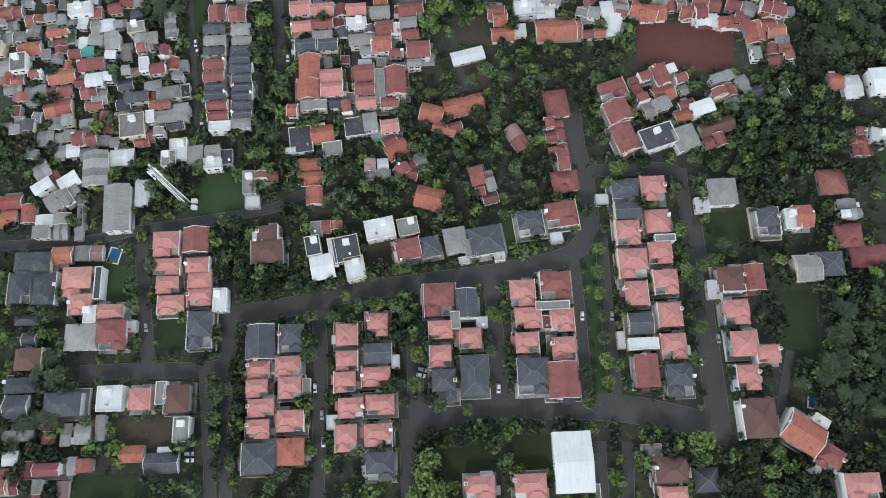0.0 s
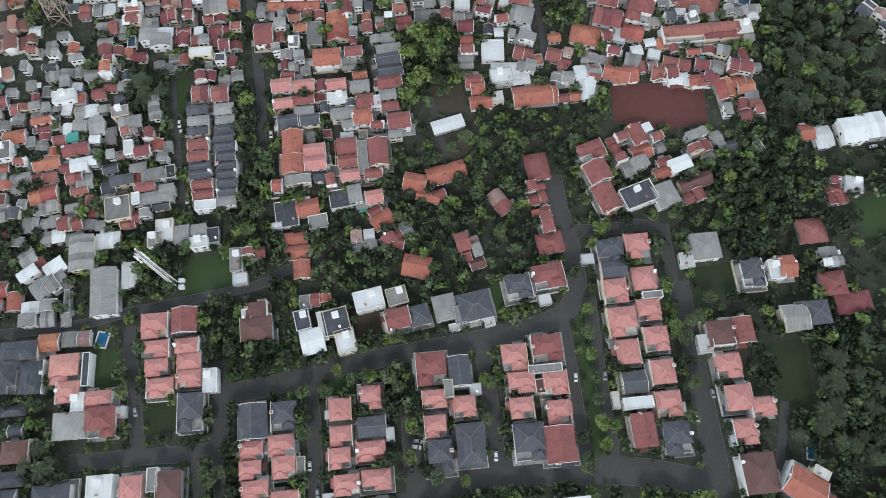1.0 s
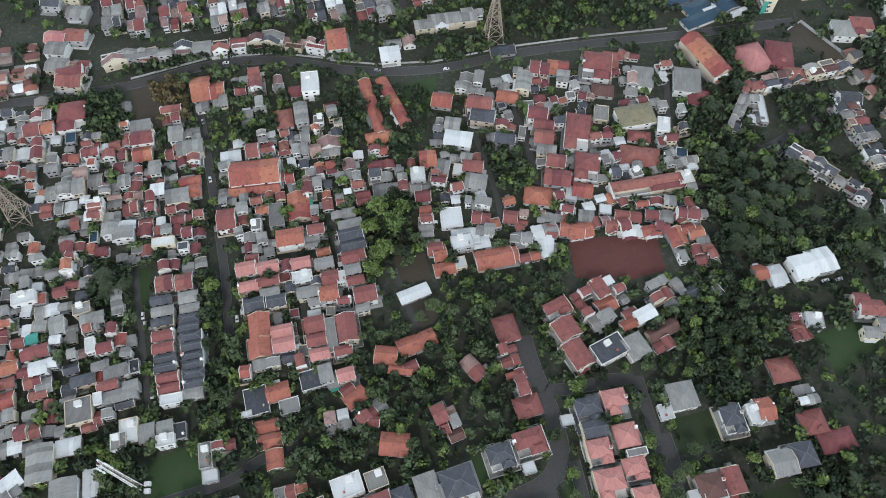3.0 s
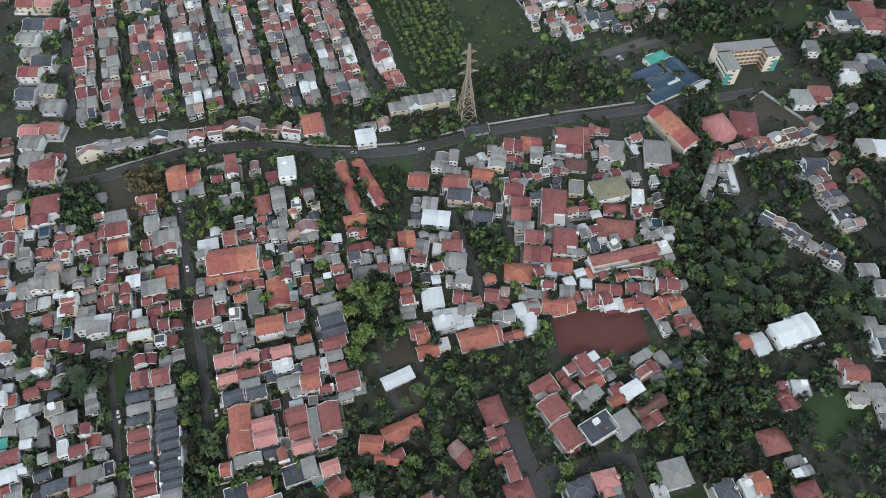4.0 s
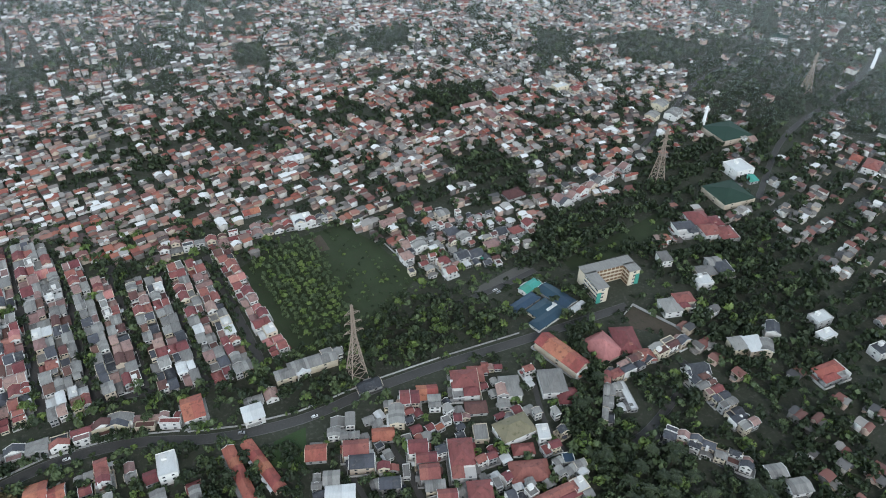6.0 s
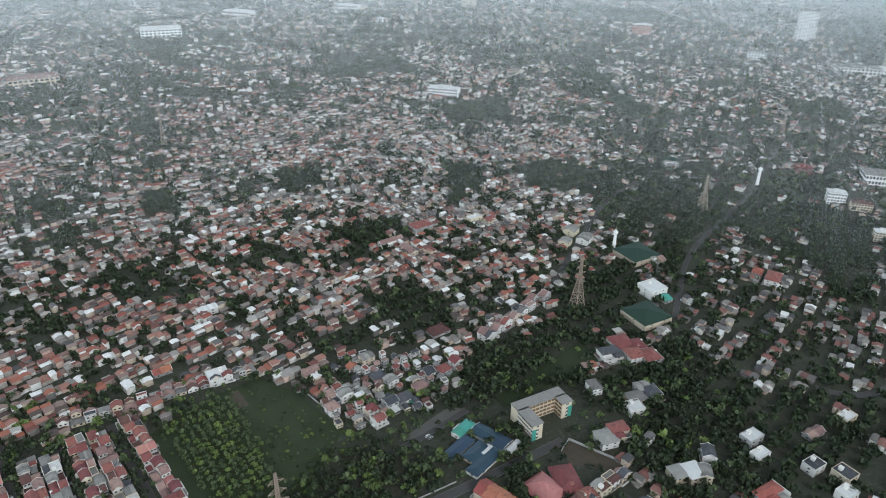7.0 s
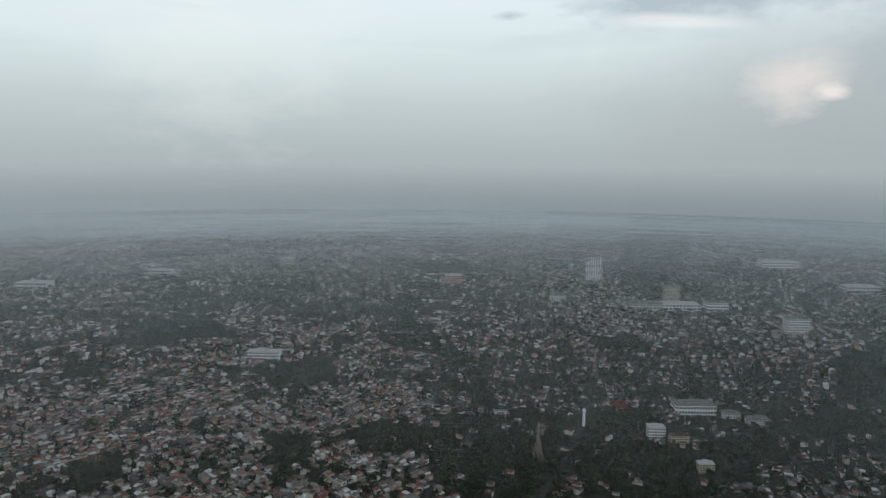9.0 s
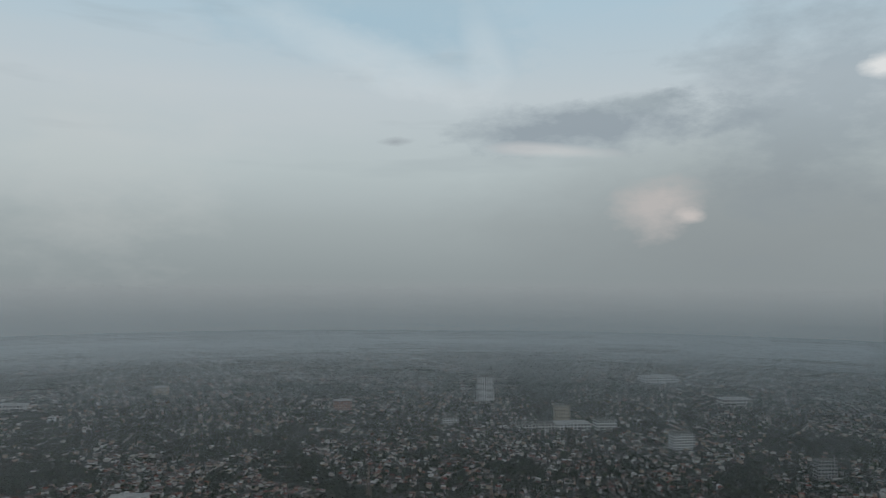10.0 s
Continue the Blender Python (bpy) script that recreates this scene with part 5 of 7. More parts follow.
house(-175.2,310.9,24,8.4,11.5,'G','g',1)
house(-214.6,282.3,24,7.5,6.5,'G','g',1)
house(-204.3,287.1,24,9.6,9.4,'G','g',1)
house(-173.4,218.5,23,9.4,5.6,'G','g',1)
house(-132.6,237.6,23,10.3,11.2,'R','g',1)
house(-133.2,224.1,113,17.1,11.4,'O','g',1)
house(-143.7,215.7,23,8.1,15.4,'G','f',1)
house(-118.7,231.2,23,8.3,11.0,'R','g',1)
house(-109.8,234.9,23,10.2,10.2,'R','g',1)
house(-104.9,246.7,23,7.8,11.2,'R','g',1)
house(-98.9,237.5,23,9.0,9.4,'R','g',1)
house(-106.7,224.6,23,12.6,7.6,'G','g',1)
house(-119.2,211.9,23,11.2,11.3,'R','g',1)
house(-130.8,202.2,23,14.0,10.3,'O','g',2)
house(-119.1,204.4,23,9.2,9.6,'G','g',1)
house(-100.8,217.0,28,13.0,6.7,'G','g',2)
house(-98.9,210.6,28,12.9,7.3,'D','g',2)
house(-95.5,204.4,28,12.8,6.5,'D','g',2)
house(-93.8,198.5,28,12.1,6.4,'R','g',2)
house(-88.0,246.2,18,14.9,8.7,'G','g',1)
house(-79.2,251.2,108,13.5,6.5,'R','g',1)
house(-71.9,258.0,18,8.4,9.6,'W','f',2)
house(-69.4,251.9,18,11.0,8.7,'G','g',1)
house(-69.3,272.4,18,9.3,11.6,'O','g',1)
house(-66.3,246.2,18,8.4,7.8,'R','g',1)
house(-61.6,233.4,18,8.2,12.9,'R','g',1)
house(-59.3,224.3,18,8.8,9.6,'G','g',1)
house(-47.3,234.9,18,12.0,12.8,'W','f',1)
house(-36.9,224.0,18,15.6,11.0,'W','f',1)
house(-51.8,213.0,18,8.0,7.9,'R','g',1)
house(-70.6,319.2,3,11.9,11.0,'O','g',1)
house(-59.1,335.4,93,18.9,9.2,'G','g',1)
house(-51.3,334.4,93,23.5,7.1,'G','g',1)
house(-47.1,319.7,3,14.5,10.9,'R','g',2)
house(-43.4,310.0,3,14.3,9.7,'D','g',2)
house(-63.6,299.6,3,17.1,11.4,'G','g',1)
house(-54.5,289.4,3,16.1,11.1,'W','g',2)
house(-31.4,331.0,3,12.6,9.3,'O','g',1)
house(-59.7,267.5,4,9.9,12.2,'G','g',1)
house(-42.1,271.0,4,11.1,8.1,'R','g',2)
house(-38.3,260.7,4,12.2,10.3,'G','g',2)
house(-34.7,247.3,4,12.1,10.8,'G','g',1)
house(-30.9,238.1,4,10.7,8.3,'R','g',1)
house(-59.6,260.0,4,9.8,10.4,'R','g',1)
house(-50.0,277.0,3,13.3,5.8,'G','g',1)
house(-49.8,268.6,4,6.6,8.1,'W','f',1)
house(-27.0,230.2,4,10.6,8.1,'G','g',1)
house(-28.5,306.3,3,9.5,7.9,'R','g',1)
house(-27.1,295.1,3,12.0,7.7,'D','g',2)
house(-10.7,318.7,3,11.5,9.8,'R','g',2)
house(-6.0,310.8,3,12.1,7.0,'R','g',2)
house(-4.5,301.4,3,11.3,10.3,'R','g',2)
house(-1.7,292.5,3,11.2,7.6,'G','g',2)
house(4.8,284.7,3,11.0,9.1,'R','g',2)
house(7.3,272.9,4,14.7,11.2,'R','g',2)
house(-17.8,304.3,3,4.0,8.7,'G','f',1)
house(14.8,310.4,3,14.0,25.3,'R','h',2)
house(23.2,285.0,3,13.5,17.2,'R','h',2)
house(-1.9,260.0,4,14.7,11.8,'O','h',1)
house(22.6,269.1,4,10.8,9.5,'O','g',1)
house(16.7,265.2,4,6.4,9.5,'W','f',1)
house(-23.5,346.9,3,17.0,17.2,'G','g',1)
house(-15.1,356.8,3,12.8,11.7,'R','g',1)
house(-3.7,362.5,3,12.8,11.8,'O','g',1)
house(0.6,353.1,3,9.1,10.6,'G','g',1)
house(20.9,367.3,2,16.9,20.6,'R','h',2)
house(29.0,377.4,2,10.0,13.0,'R','h',1)
house(38.9,382.8,2,12.1,11.1,'R','g',1)
house(50.0,363.4,3,13.1,16.4,'G','h',2)
house(44.4,356.4,93,17.2,8.3,'G','g',1)
house(26.6,349.2,3,13.2,9.5,'B','h',1)
house(16.3,342.0,3,9.7,7.5,'R','g',1)
house(78.0,366.3,3,15.8,19.3,'G','h',2)
house(86.5,356.0,3,12.9,12.3,'R','h',1)
house(51.8,316.6,3,12.6,7.9,'R','h',1)
house(53.2,301.3,3,21.5,13.6,'R','h',1)
house(77.3,308.8,3,6.5,6.9,'U','f',1)
house(68.9,270.6,4,12.5,7.9,'R','g',1)
house(27.6,329.7,3,8.8,11.8,'G','f',1)
house(65.2,326.1,3,7.3,10.7,'W','f',2)
house(-11.8,242.6,4,14.4,9.8,'R','g',1)
house(5.1,246.7,4,11.9,10.6,'G','g',1)
house(15.6,250.7,4,8.1,9.2,'R','g',1)
house(20.1,241.1,4,13.0,9.0,'O','g',1)
house(9.2,238.5,4,7.4,8.9,'R','g',1)
house(3.7,235.6,4,10.5,7.4,'W','g',1)
house(-6.2,228.8,4,11.7,7.3,'G','g',1)
house(8.2,227.0,94,11.6,6.1,'W','g',1)
house(26.6,251.8,4,8.1,7.6,'G','g',1)
house(49.6,257.0,4,14.9,7.7,'R','g',1)
house(66.9,260.7,4,16.1,7.7,'R','g',1)
house(82.2,264.0,4,12.3,7.7,'R','g',1)
house(56.8,248.3,4,10.4,6.8,'W','g',1)
house(68.8,252.7,4,8.6,7.6,'R','g',1)
house(36.8,258.9,4,6.9,6.2,'W','f',1)
house(41.2,248.4,4,6.2,8.3,'R','g',1)
house(137.0,404.4,2,16.1,23.8,'R','h',1)
house(145.7,389.5,2,14.4,11.0,'R','h',1)
house(-16.3,216.0,23,18.6,9.2,'O','g',1)
house(78.3,249.7,113,10.8,7.7,'O','g',1)
house(87.2,253.7,23,8.4,8.0,'O','g',1)
house(120.3,352.0,98,23.1,7.4,'G','g',1)
house(124.7,354.4,8,4.7,23.2,'W','f',1)
house(-324.4,307.3,8,13.0,11.6,'G','g',2)
house(-305.7,298.0,8,14.3,11.2,'G','g',1)
house(-302.6,283.9,8,16.0,11.7,'R','g',2)
house(-317.1,293.7,8,12.7,11.2,'G','g',2)
house(-318.1,321.0,8,13.9,10.9,'R','g',2)
house(-329.5,316.8,8,13.1,10.9,'P','g',2)
house(-327.1,342.1,8,13.6,11.5,'G','g',2)
house(-348.9,349.0,8,13.0,13.1,'D','g',2)
house(-354.8,383.6,8,14.4,11.7,'D','g',2)
house(-358.7,370.9,8,14.2,11.4,'R','g',2)
house(-379.5,405.5,8,14.0,12.4,'G','g',2)
house(-367.1,423.9,8,10.9,14.3,'R','g',2)
house(-381.6,421.8,8,15.1,14.3,'D','g',2)
house(-402.0,447.0,8,13.0,15.3,'R','g',2)
house(-387.0,449.2,8,13.0,15.2,'P','g',2)
house(-338.4,356.2,8,11.6,9.6,'G','g',2)
house(-369.4,390.8,8,12.1,10.6,'G','g',2)
house(177.1,372.4,8,13.2,10.4,'D','g',2)
house(222.4,533.1,8,17.8,15.3,'D','h',2)
house(238.0,546.5,8,18.1,19.0,'R','h',2)
house(242.8,528.8,8,15.9,15.2,'R','h',2)
house(254.6,524.7,8,14.9,16.6,'R','h',2)
house(249.7,540.7,8,13.4,14.1,'R','h',2)
house(219.0,474.5,8,15.0,12.1,'G','h',2)
house(213.0,464.1,8,12.3,11.8,'W','f',2)
house(234.2,479.8,8,12.5,13.6,'D','h',2)
house(229.4,485.7,8,11.0,11.0,'G','g',2)
house(178.6,436.2,8,13.6,14.7,'G','h',2)
house(191.1,441.5,8,14.4,14.9,'R','h',2)
house(192.1,493.6,8,9.4,12.6,'G','h',2)
house(-14.9,521.4,28,8.6,11.2,'K','h',1)
house(-4.2,516.9,118,9.4,11.1,'G','g',2)
house(10.4,519.0,28,8.6,12.2,'G','g',1)
house(-14.5,502.7,28,9.2,9.7,'K','h',2)
house(5.4,551.9,118,12.6,10.7,'R','g',1)
house(16.7,561.7,28,11.3,9.8,'G','g',2)
house(24.2,538.7,28,11.0,10.4,'D','h',1)
house(33.4,528.4,118,9.4,10.2,'G','g',2)
house(40.3,506.9,28,12.0,9.7,'D','g',1)
house(55.7,516.5,28,12.1,9.9,'K','h',2)
house(51.3,527.1,118,9.4,9.0,'G','g',1)
house(29.4,501.8,28,10.6,9.6,'D','g',2)
house(78.4,538.7,28,11.0,9.2,'R','h',1)
house(89.8,544.2,118,9.5,9.3,'R','g',2)
house(64.9,536.7,28,9.4,9.2,'D','g',1)
house(14.3,496.0,28,9.1,8.4,'R','h',2)
house(4.0,483.9,118,9.0,8.2,'G','g',1)
house(19.1,484.0,28,9.0,8.2,'R','g',2)
house(224.5,394.4,8,12.8,14.4,'W','h',2)
house(213.9,395.5,8,11.3,12.2,'G','h',2)
house(176.8,224.5,8,11.7,8.8,'R','g',2)
house(184.8,216.2,8,9.8,7.9,'G','g',2)
house(190.0,209.3,8,8.6,7.7,'G','g',2)
house(172.1,228.7,8,7.7,6.8,'R','g',2)
house(176.5,210.5,8,8.6,6.4,'G','g',2)
house(203.2,282.2,8,12.8,9.7,'G','g',2)
house(194.8,292.7,8,11.1,9.2,'G','g',2)
house(194.6,251.9,8,10.4,8.1,'G','g',2)
house(189.7,256.5,8,8.0,8.2,'G','h',2)
house(197.0,243.7,8,9.1,8.6,'D','h',2)
house(141.1,207.0,8,11.5,7.6,'R','h',1)
house(147.6,211.1,8,8.6,8.3,'W','f',2)
house(189.5,201.5,8,5.7,7.5,'G','g',1)
house(-164.6,239.9,20,27.0,16.4,'O','g',2)
house(-161.9,230.5,20,26.9,7.2,'O','g',1)
house(-153.6,311.5,20,10.4,16.0,'W','f',3)
house(-112.0,305.5,119,41.8,7.0,'O','g',1)
house(-100.4,312.1,127,38.0,7.1,'O','g',1)
house(58.7,279.5,23,40.3,9.3,'R','h',2)
house(79.3,288.9,23,8.7,8.7,'W','f',2)
house(48.0,330.1,24,21.8,14.9,'Y','h',2)
house(89.3,391.4,128,36.3,14.5,'O','g',2)
house(119.5,398.7,30,20.2,22.7,'P','h',1)
house(143.2,242.2,26,11.5,13.6,'W','g',2)
house(153.1,248.4,26,13.7,13.8,'W','g',2)
house(131.1,236.3,26,8.0,10.9,'W','g',1)
house(71.7,446.4,40,24.7,9.1,'U','h',1)
house(78.9,464.7,41,17.3,8.3,'T','g',1)
house(97.2,453.8,130,27.4,12.1,'U','g',1)
house(83.6,440.0,40,19.6,11.1,'U','h',1)
house(87.1,430.2,39,29.0,9.8,'U','h',1)
house(90.8,440.4,40,9.8,6.7,'W','g',1)
house(109.5,439.4,39,16.8,5.5,'W','g',1)
house(-91.4,381.8,22,23.4,10.0,'G','g',1)
house(-78.9,390.0,22,31.5,10.1,'G','g',2)
house(-66.4,399.1,23,16.0,10.3,'G','g',1)
house(-109.1,362.8,22,22.7,9.6,'G','g',1)
house(-111.6,348.9,22,12.5,12.4,'W','g',2)
house(-41.3,370.7,22,15.5,8.4,'D','g',1)
house(-149.1,354.1,22,12.6,18.2,'O','g',2)
house(-103.1,557.2,20,16.5,15.6,'W','f',2)
house(280.5,586.2,18,32.5,31.6,'E','h',2)
house(306.4,628.1,18,20.9,20.7,'W','f',3)
house(313.3,615.5,18,9.7,14.0,'T','g',1)
house(324.5,703.8,19,35.3,34.0,'E','h',2)
house(340.2,689.0,19,20.1,14.1,'G','g',1)
terrace(-300.6,337.6,-341.9,418.7,13.4,'GGRGGRRRR',2)
terrace(-282.8,338.5,-324.1,421.2,12.6,'RGGGGGGGG',2)
terrace(-349.5,429.8,-392.4,509.7,15.0,'RGRGRRGR',2)
terrace(-332.7,435.0,-372.1,512.7,14.2,'GRRGGGRG',2)
terrace(-262.7,346.7,-308.7,438.4,12.8,'RRDRGRDRRD',2)
terrace(-251.4,353.8,-296.9,440.1,12.8,'RRRGRDRPRG',2)
terrace(-320.5,455.1,-354.9,520.2,14.4,'GRGRPGR',2)
terrace(-306.9,458.5,-342.0,522.1,13.5,'DRGRGRG',2)
terrace(-230.2,354.6,-288.9,464.7,13.0,'GWGGGDGWGWGW',2)
terrace(-219.3,361.7,-275.0,466.7,12.2,'RWGGGGGDGWWW',2)
terrace(-293.4,471.4,-323.4,524.8,14.5,'RGRGRG',2)
terrace(-279.4,473.4,-312.3,526.4,14.5,'GGPRGG',2)
terrace(-204.2,373.4,-252.7,462.7,12.3,'GDDGGDGDGGG',2)
terrace(-193.6,380.6,-247.0,481.8,12.5,'RGGGDGGRGPRG',2)
terrace(-257.7,472.9,-274.7,500.9,13.4,'GRGR',2)
terrace(-169.6,375.4,-222.6,481.6,12.4,'DDGRGGDGRGGWG',2)
terrace(-156.5,380.1,-206.7,480.2,12.4,'GWGRDGGGRGWG',2)
terrace(-136.5,382.9,-194.6,495.4,13.3,'GDGGGWGRGRRGRR',2)
terrace(-124.0,387.6,-181.1,500.4,12.5,'GGRRWWGGRGGGRR',2)
terrace(-104.3,405.0,-162.0,513.2,13.6,'RPWRRPWRRPRWRG',2)
terrace(-277.3,311.4,-199.3,341.2,10.5,'GGGDGRRG',2)
terrace(-191.2,346.0,-160.6,346.6,10.5,'GGR',2)
terrace(-283.3,306.6,-268.0,316.2,10.5,'GG',2)
terrace(108.0,337.2,116.0,367.3,7.9,'GGGR',2)
terrace(120.2,373.0,175.3,401.8,10.5,'RDGDGGD',2)
terrace(173.6,370.4,192.8,326.4,14.2,'DDGRDGDDG',2)
terrace(142.0,321.5,180.8,299.5,10.5,'DGDDGDD',2)
house(-149, 574, 26, 14, 9, 'O', 'g', 1)
house(-29, 550, 26, 14, 10, 'K', 'c', 2)
house(103, 810, 26, 24, 16, 'R', 'h', 2)
house(63, 775, 26, 28, 9, 'K', 'g', 2)
house(81, 751, 116, 22, 9, 'K', 'g', 2)
house(170, 821, 26, 18, 10, 'W', 'f', 2)
house(188, 814, 26, 14, 10, 'R', 'h', 2)
house(84, 596, 26, 18, 14, 'B', 'h', 1)
house(442, 630, 47, 22, 14, 'R', 'h', 2)
house(436, 648, 47, 14, 10, 'O', 'h', 1)
house(274, 771, 45, 16, 14, 'G', 'g', 2)
house(282, 748, 45, 18, 14, 'G', 'g', 2)
house(257, 744, 45, 14, 12, 'G', 'g', 2)
house(284, 419, 20, 15, 10, 'W', 'f', 2)
house(280, 402, 20, 13, 8, 'W', 'f', 2)
house(244, 409, 70, 12, 9, 'D', 'g', 2)
house(232, 392, 70, 12, 9, 'G', 'g', 2)
house(311, 386, 20, 13, 10, 'D', 'f', 2)
house(334, 417, 20, 16, 8, 'K', 'g', 1)
house(327, 375, 20, 12, 13, 'D', 'f', 2)
house(316, 359, 20, 12, 10, 'W', 'f', 2)
house(265, 367, 20, 20, 13, 'O', 'c', 2)
house(369, 427, 20, 13, 9, 'W', 'f', 2)
house(-262, 954, 26, 20, 10, 'K', 'c', 2)
house(-122, 661, 26, 18, 9, 'W', 'g', 2)
house(-314, 775, 26, 14, 10, 'O', 'h', 2)
terrace(-209, 520, -79, 564, 12, 'GGKGRGGGKGGORGGG', 1)
terrace(125, 580, 196, 637, 13, 'KGRKGKWK', 2)
KEEP_GREEN = [[(-100, 235), (-72, 248), (-55, 195), (-85, 187)], [(-297, 288), (-271, 295), (-245, 236), (-285, 257)], [(-140, 316), (-78, 331), (-71, 293), (-81, 273), (-116, 273)], [(-36, 292), (-10, 299), (-7, 261), (-29, 256)], [(-170, 174), (-147, 180), (-122, 107), (-144, 102)], [(-231, 165), (-206, 167), (-198, 141), (-217, 137)], [(-208, 171), (-199, 173), (-192, 143), (-200, 141)], [(-317, 206), (-294, 211), (-272, 176), (-297, 170)], [(-210, 329), (-117, 352), (-112, 333), (-153, 298), (-203, 311)]]
infill([(-341, 249), (-261, 277), (-242, 236), (-211, 275), (-172, 212), (-149, 169), (-168, 168), (-280, 141)], 6.2, 'RROGGGGRGDW')
infill([(-190, 258), (-123, 296), (-115, 267), (-75, 276), (-42, 350), (77, 383), (76, 344), (91, 263), (71, 243), (1, 226), (-87, 240), (-103, 228), (-78, 142), (-128, 130), (-178, 210)], 6.2, 'RROGGGGRGDW')
infill([(-302, 130), (-206, 166), (-167, 94), (-192, 81), (-200, 65), (-236, 52), (-266, 70)], 6.2, 'RROGGGGRGDW')
infill([(-158, 184), (-88, 210), (-77, 175), (-86, 141), (-127, 122)], 6.2, 'RROGGGGRGDW')
infill([(-22, 478), (62, 492), (98, 546), (60, 562), (0, 578), (-28, 540)], 8.5, 'GKDRGKBW')
finish_joined()

# ---- landmarks ----
def storeyed(name, label, x, y, rot, w, d, h, wall, roof_col, floors, bays, tag="building"):
    """A block with floors of separate windows on the front and one end, and a parapet roof."""
    wv, wf = [], []
    box(wv, wf, -w / 2, -d / 2, 0, w / 2, d / 2, h)
    root = new(name, mesh_of(name, wv, wf, wall))
    root.matrix_basis = pose(x, y, 0, 0, 0, rot)
    tagged(root, label, tag)
    rv, rf = [], []
    box(rv, rf, -w / 2 - 0.3, -d / 2 - 0.3, h, w / 2 + 0.3, d / 2 + 0.3, h + 0.5)
    box(rv, rf, -w * 0.2, -d * 0.2, h + 0.5, w * 0.15, d * 0.25, h + 3.2)
    part("roof", mesh_of("roof", rv, rf, ROOFS[roof_col]), root)
    sv, sf = [], []
    bw, fh = w / bays, h / floors
    box(sv, sf, -bw * 0.32, -0.15, 0, bw * 0.32, 0.02, fh * 0.55)
    me = mesh_of("window", sv, sf, M_GLASS)
    nb = max(1, round(d / bw))
    for k in range(floors):
        for i in range(bays):
            part("window", me, root, m=pose(-w / 2 + (i + 0.5) * bw, -d / 2, (k + 0.28) * fh))
        for i in range(nb):
            part("window", me, root, m=pose(-w / 2, d / 2 - (i + 0.5) * d / nb, (k + 0.28) * fh, 0, 0, -90))
    claim(x, y, rot, w, d)
    return root


def tube(v, f, pts, r):
    """One square bar bent through several points."""
    base = len(v)
    for p in pts:
        v += [(p[0] + a * r, p[1] + b * r, p[2]) for a, b in ((-1, -1), (1, -1), (1, 1), (-1, 1))]
    for k in range(len(pts) - 1):
        b = base + 4 * k
        f += [(b + i, b + (i + 1) % 4, b + 4 + (i + 1) % 4, b + 4 + i) for i in range(4)]


def pylon(x, y, rot, height, spread, label, near=False):
    """A lattice power mast: tapering legs, braces on each face, and cross arms."""
    root = new("transmission_tower", None)
    root.matrix_basis = pose(x, y, 0, 0, 0, rot)
    tagged(root, label, "power pylon")
    waist = height * 0.62

    def half(z):
        return spread / 2 * (1 - z / waist) + 1.1 * z / waist if z < waist else 1.1 - 0.6 * (z - waist) / (height - waist)
    levels = [0, 0.14, 0.27, 0.38, 0.48, 0.56, 0.62, 0.69, 0.76, 0.83, 0.90, 1.0]
    zs = [height * q for q in levels]
    for sx, sy in ((-1, -1), (1, -1), (1, 1), (-1, 1)):
        v, f = [], []
        tube(v, f, [(sx * half(z), sy * half(z), z) for z in zs], 0.24)
        part("leg", mesh_of("leg", v, f, M_STEEL), root)
    for turn in (0, 90, 180, 270):
        bars = []
        for z0, z1 in zip(zs, zs[1:]):
            p, q = half(z0), half(z1)
            bars += [((-p, -p, z0), (q, -q, z1)), ((p, -p, z0), (-q, -q, z1)), ((-q, -q, z1), (q, -q, z1))]
        if near:
            for a, b in bars:
                part("brace", BAR, root, m=pose(0, 0, 0, 0, 0, turn) @ bar_pose(a, b))
            continue
        v, f = [], []
        for a, b in bars:
            beam(v, f, a, b, 0.13)
        tagged(part("brace", mesh_of("brace", v, f, M_STEEL), root, m=pose(0, 0, 0, 0, 0, turn)), kind="stuff")
    for z, reach in ((0.66, 6.5), (0.78, 5.6), (0.90, 4.8)):
        v, f = [], []
        for s in (-1, 1):
            tip = (s * reach, 0, height * z)
            for yy in (-0.9, 0.9):
                beam(v, f, (s * 0.8, yy, height * z), tip, 0.13)
                beam(v, f, (s * 0.8, yy, height * z + 2.0), tip, 0.11)
            beam(v, f, tip, (s * reach, 0, height * z - 1.6), 0.12)
        part("cross_arm", mesh_of("cross_arm", v, f, M_STEEL), root)


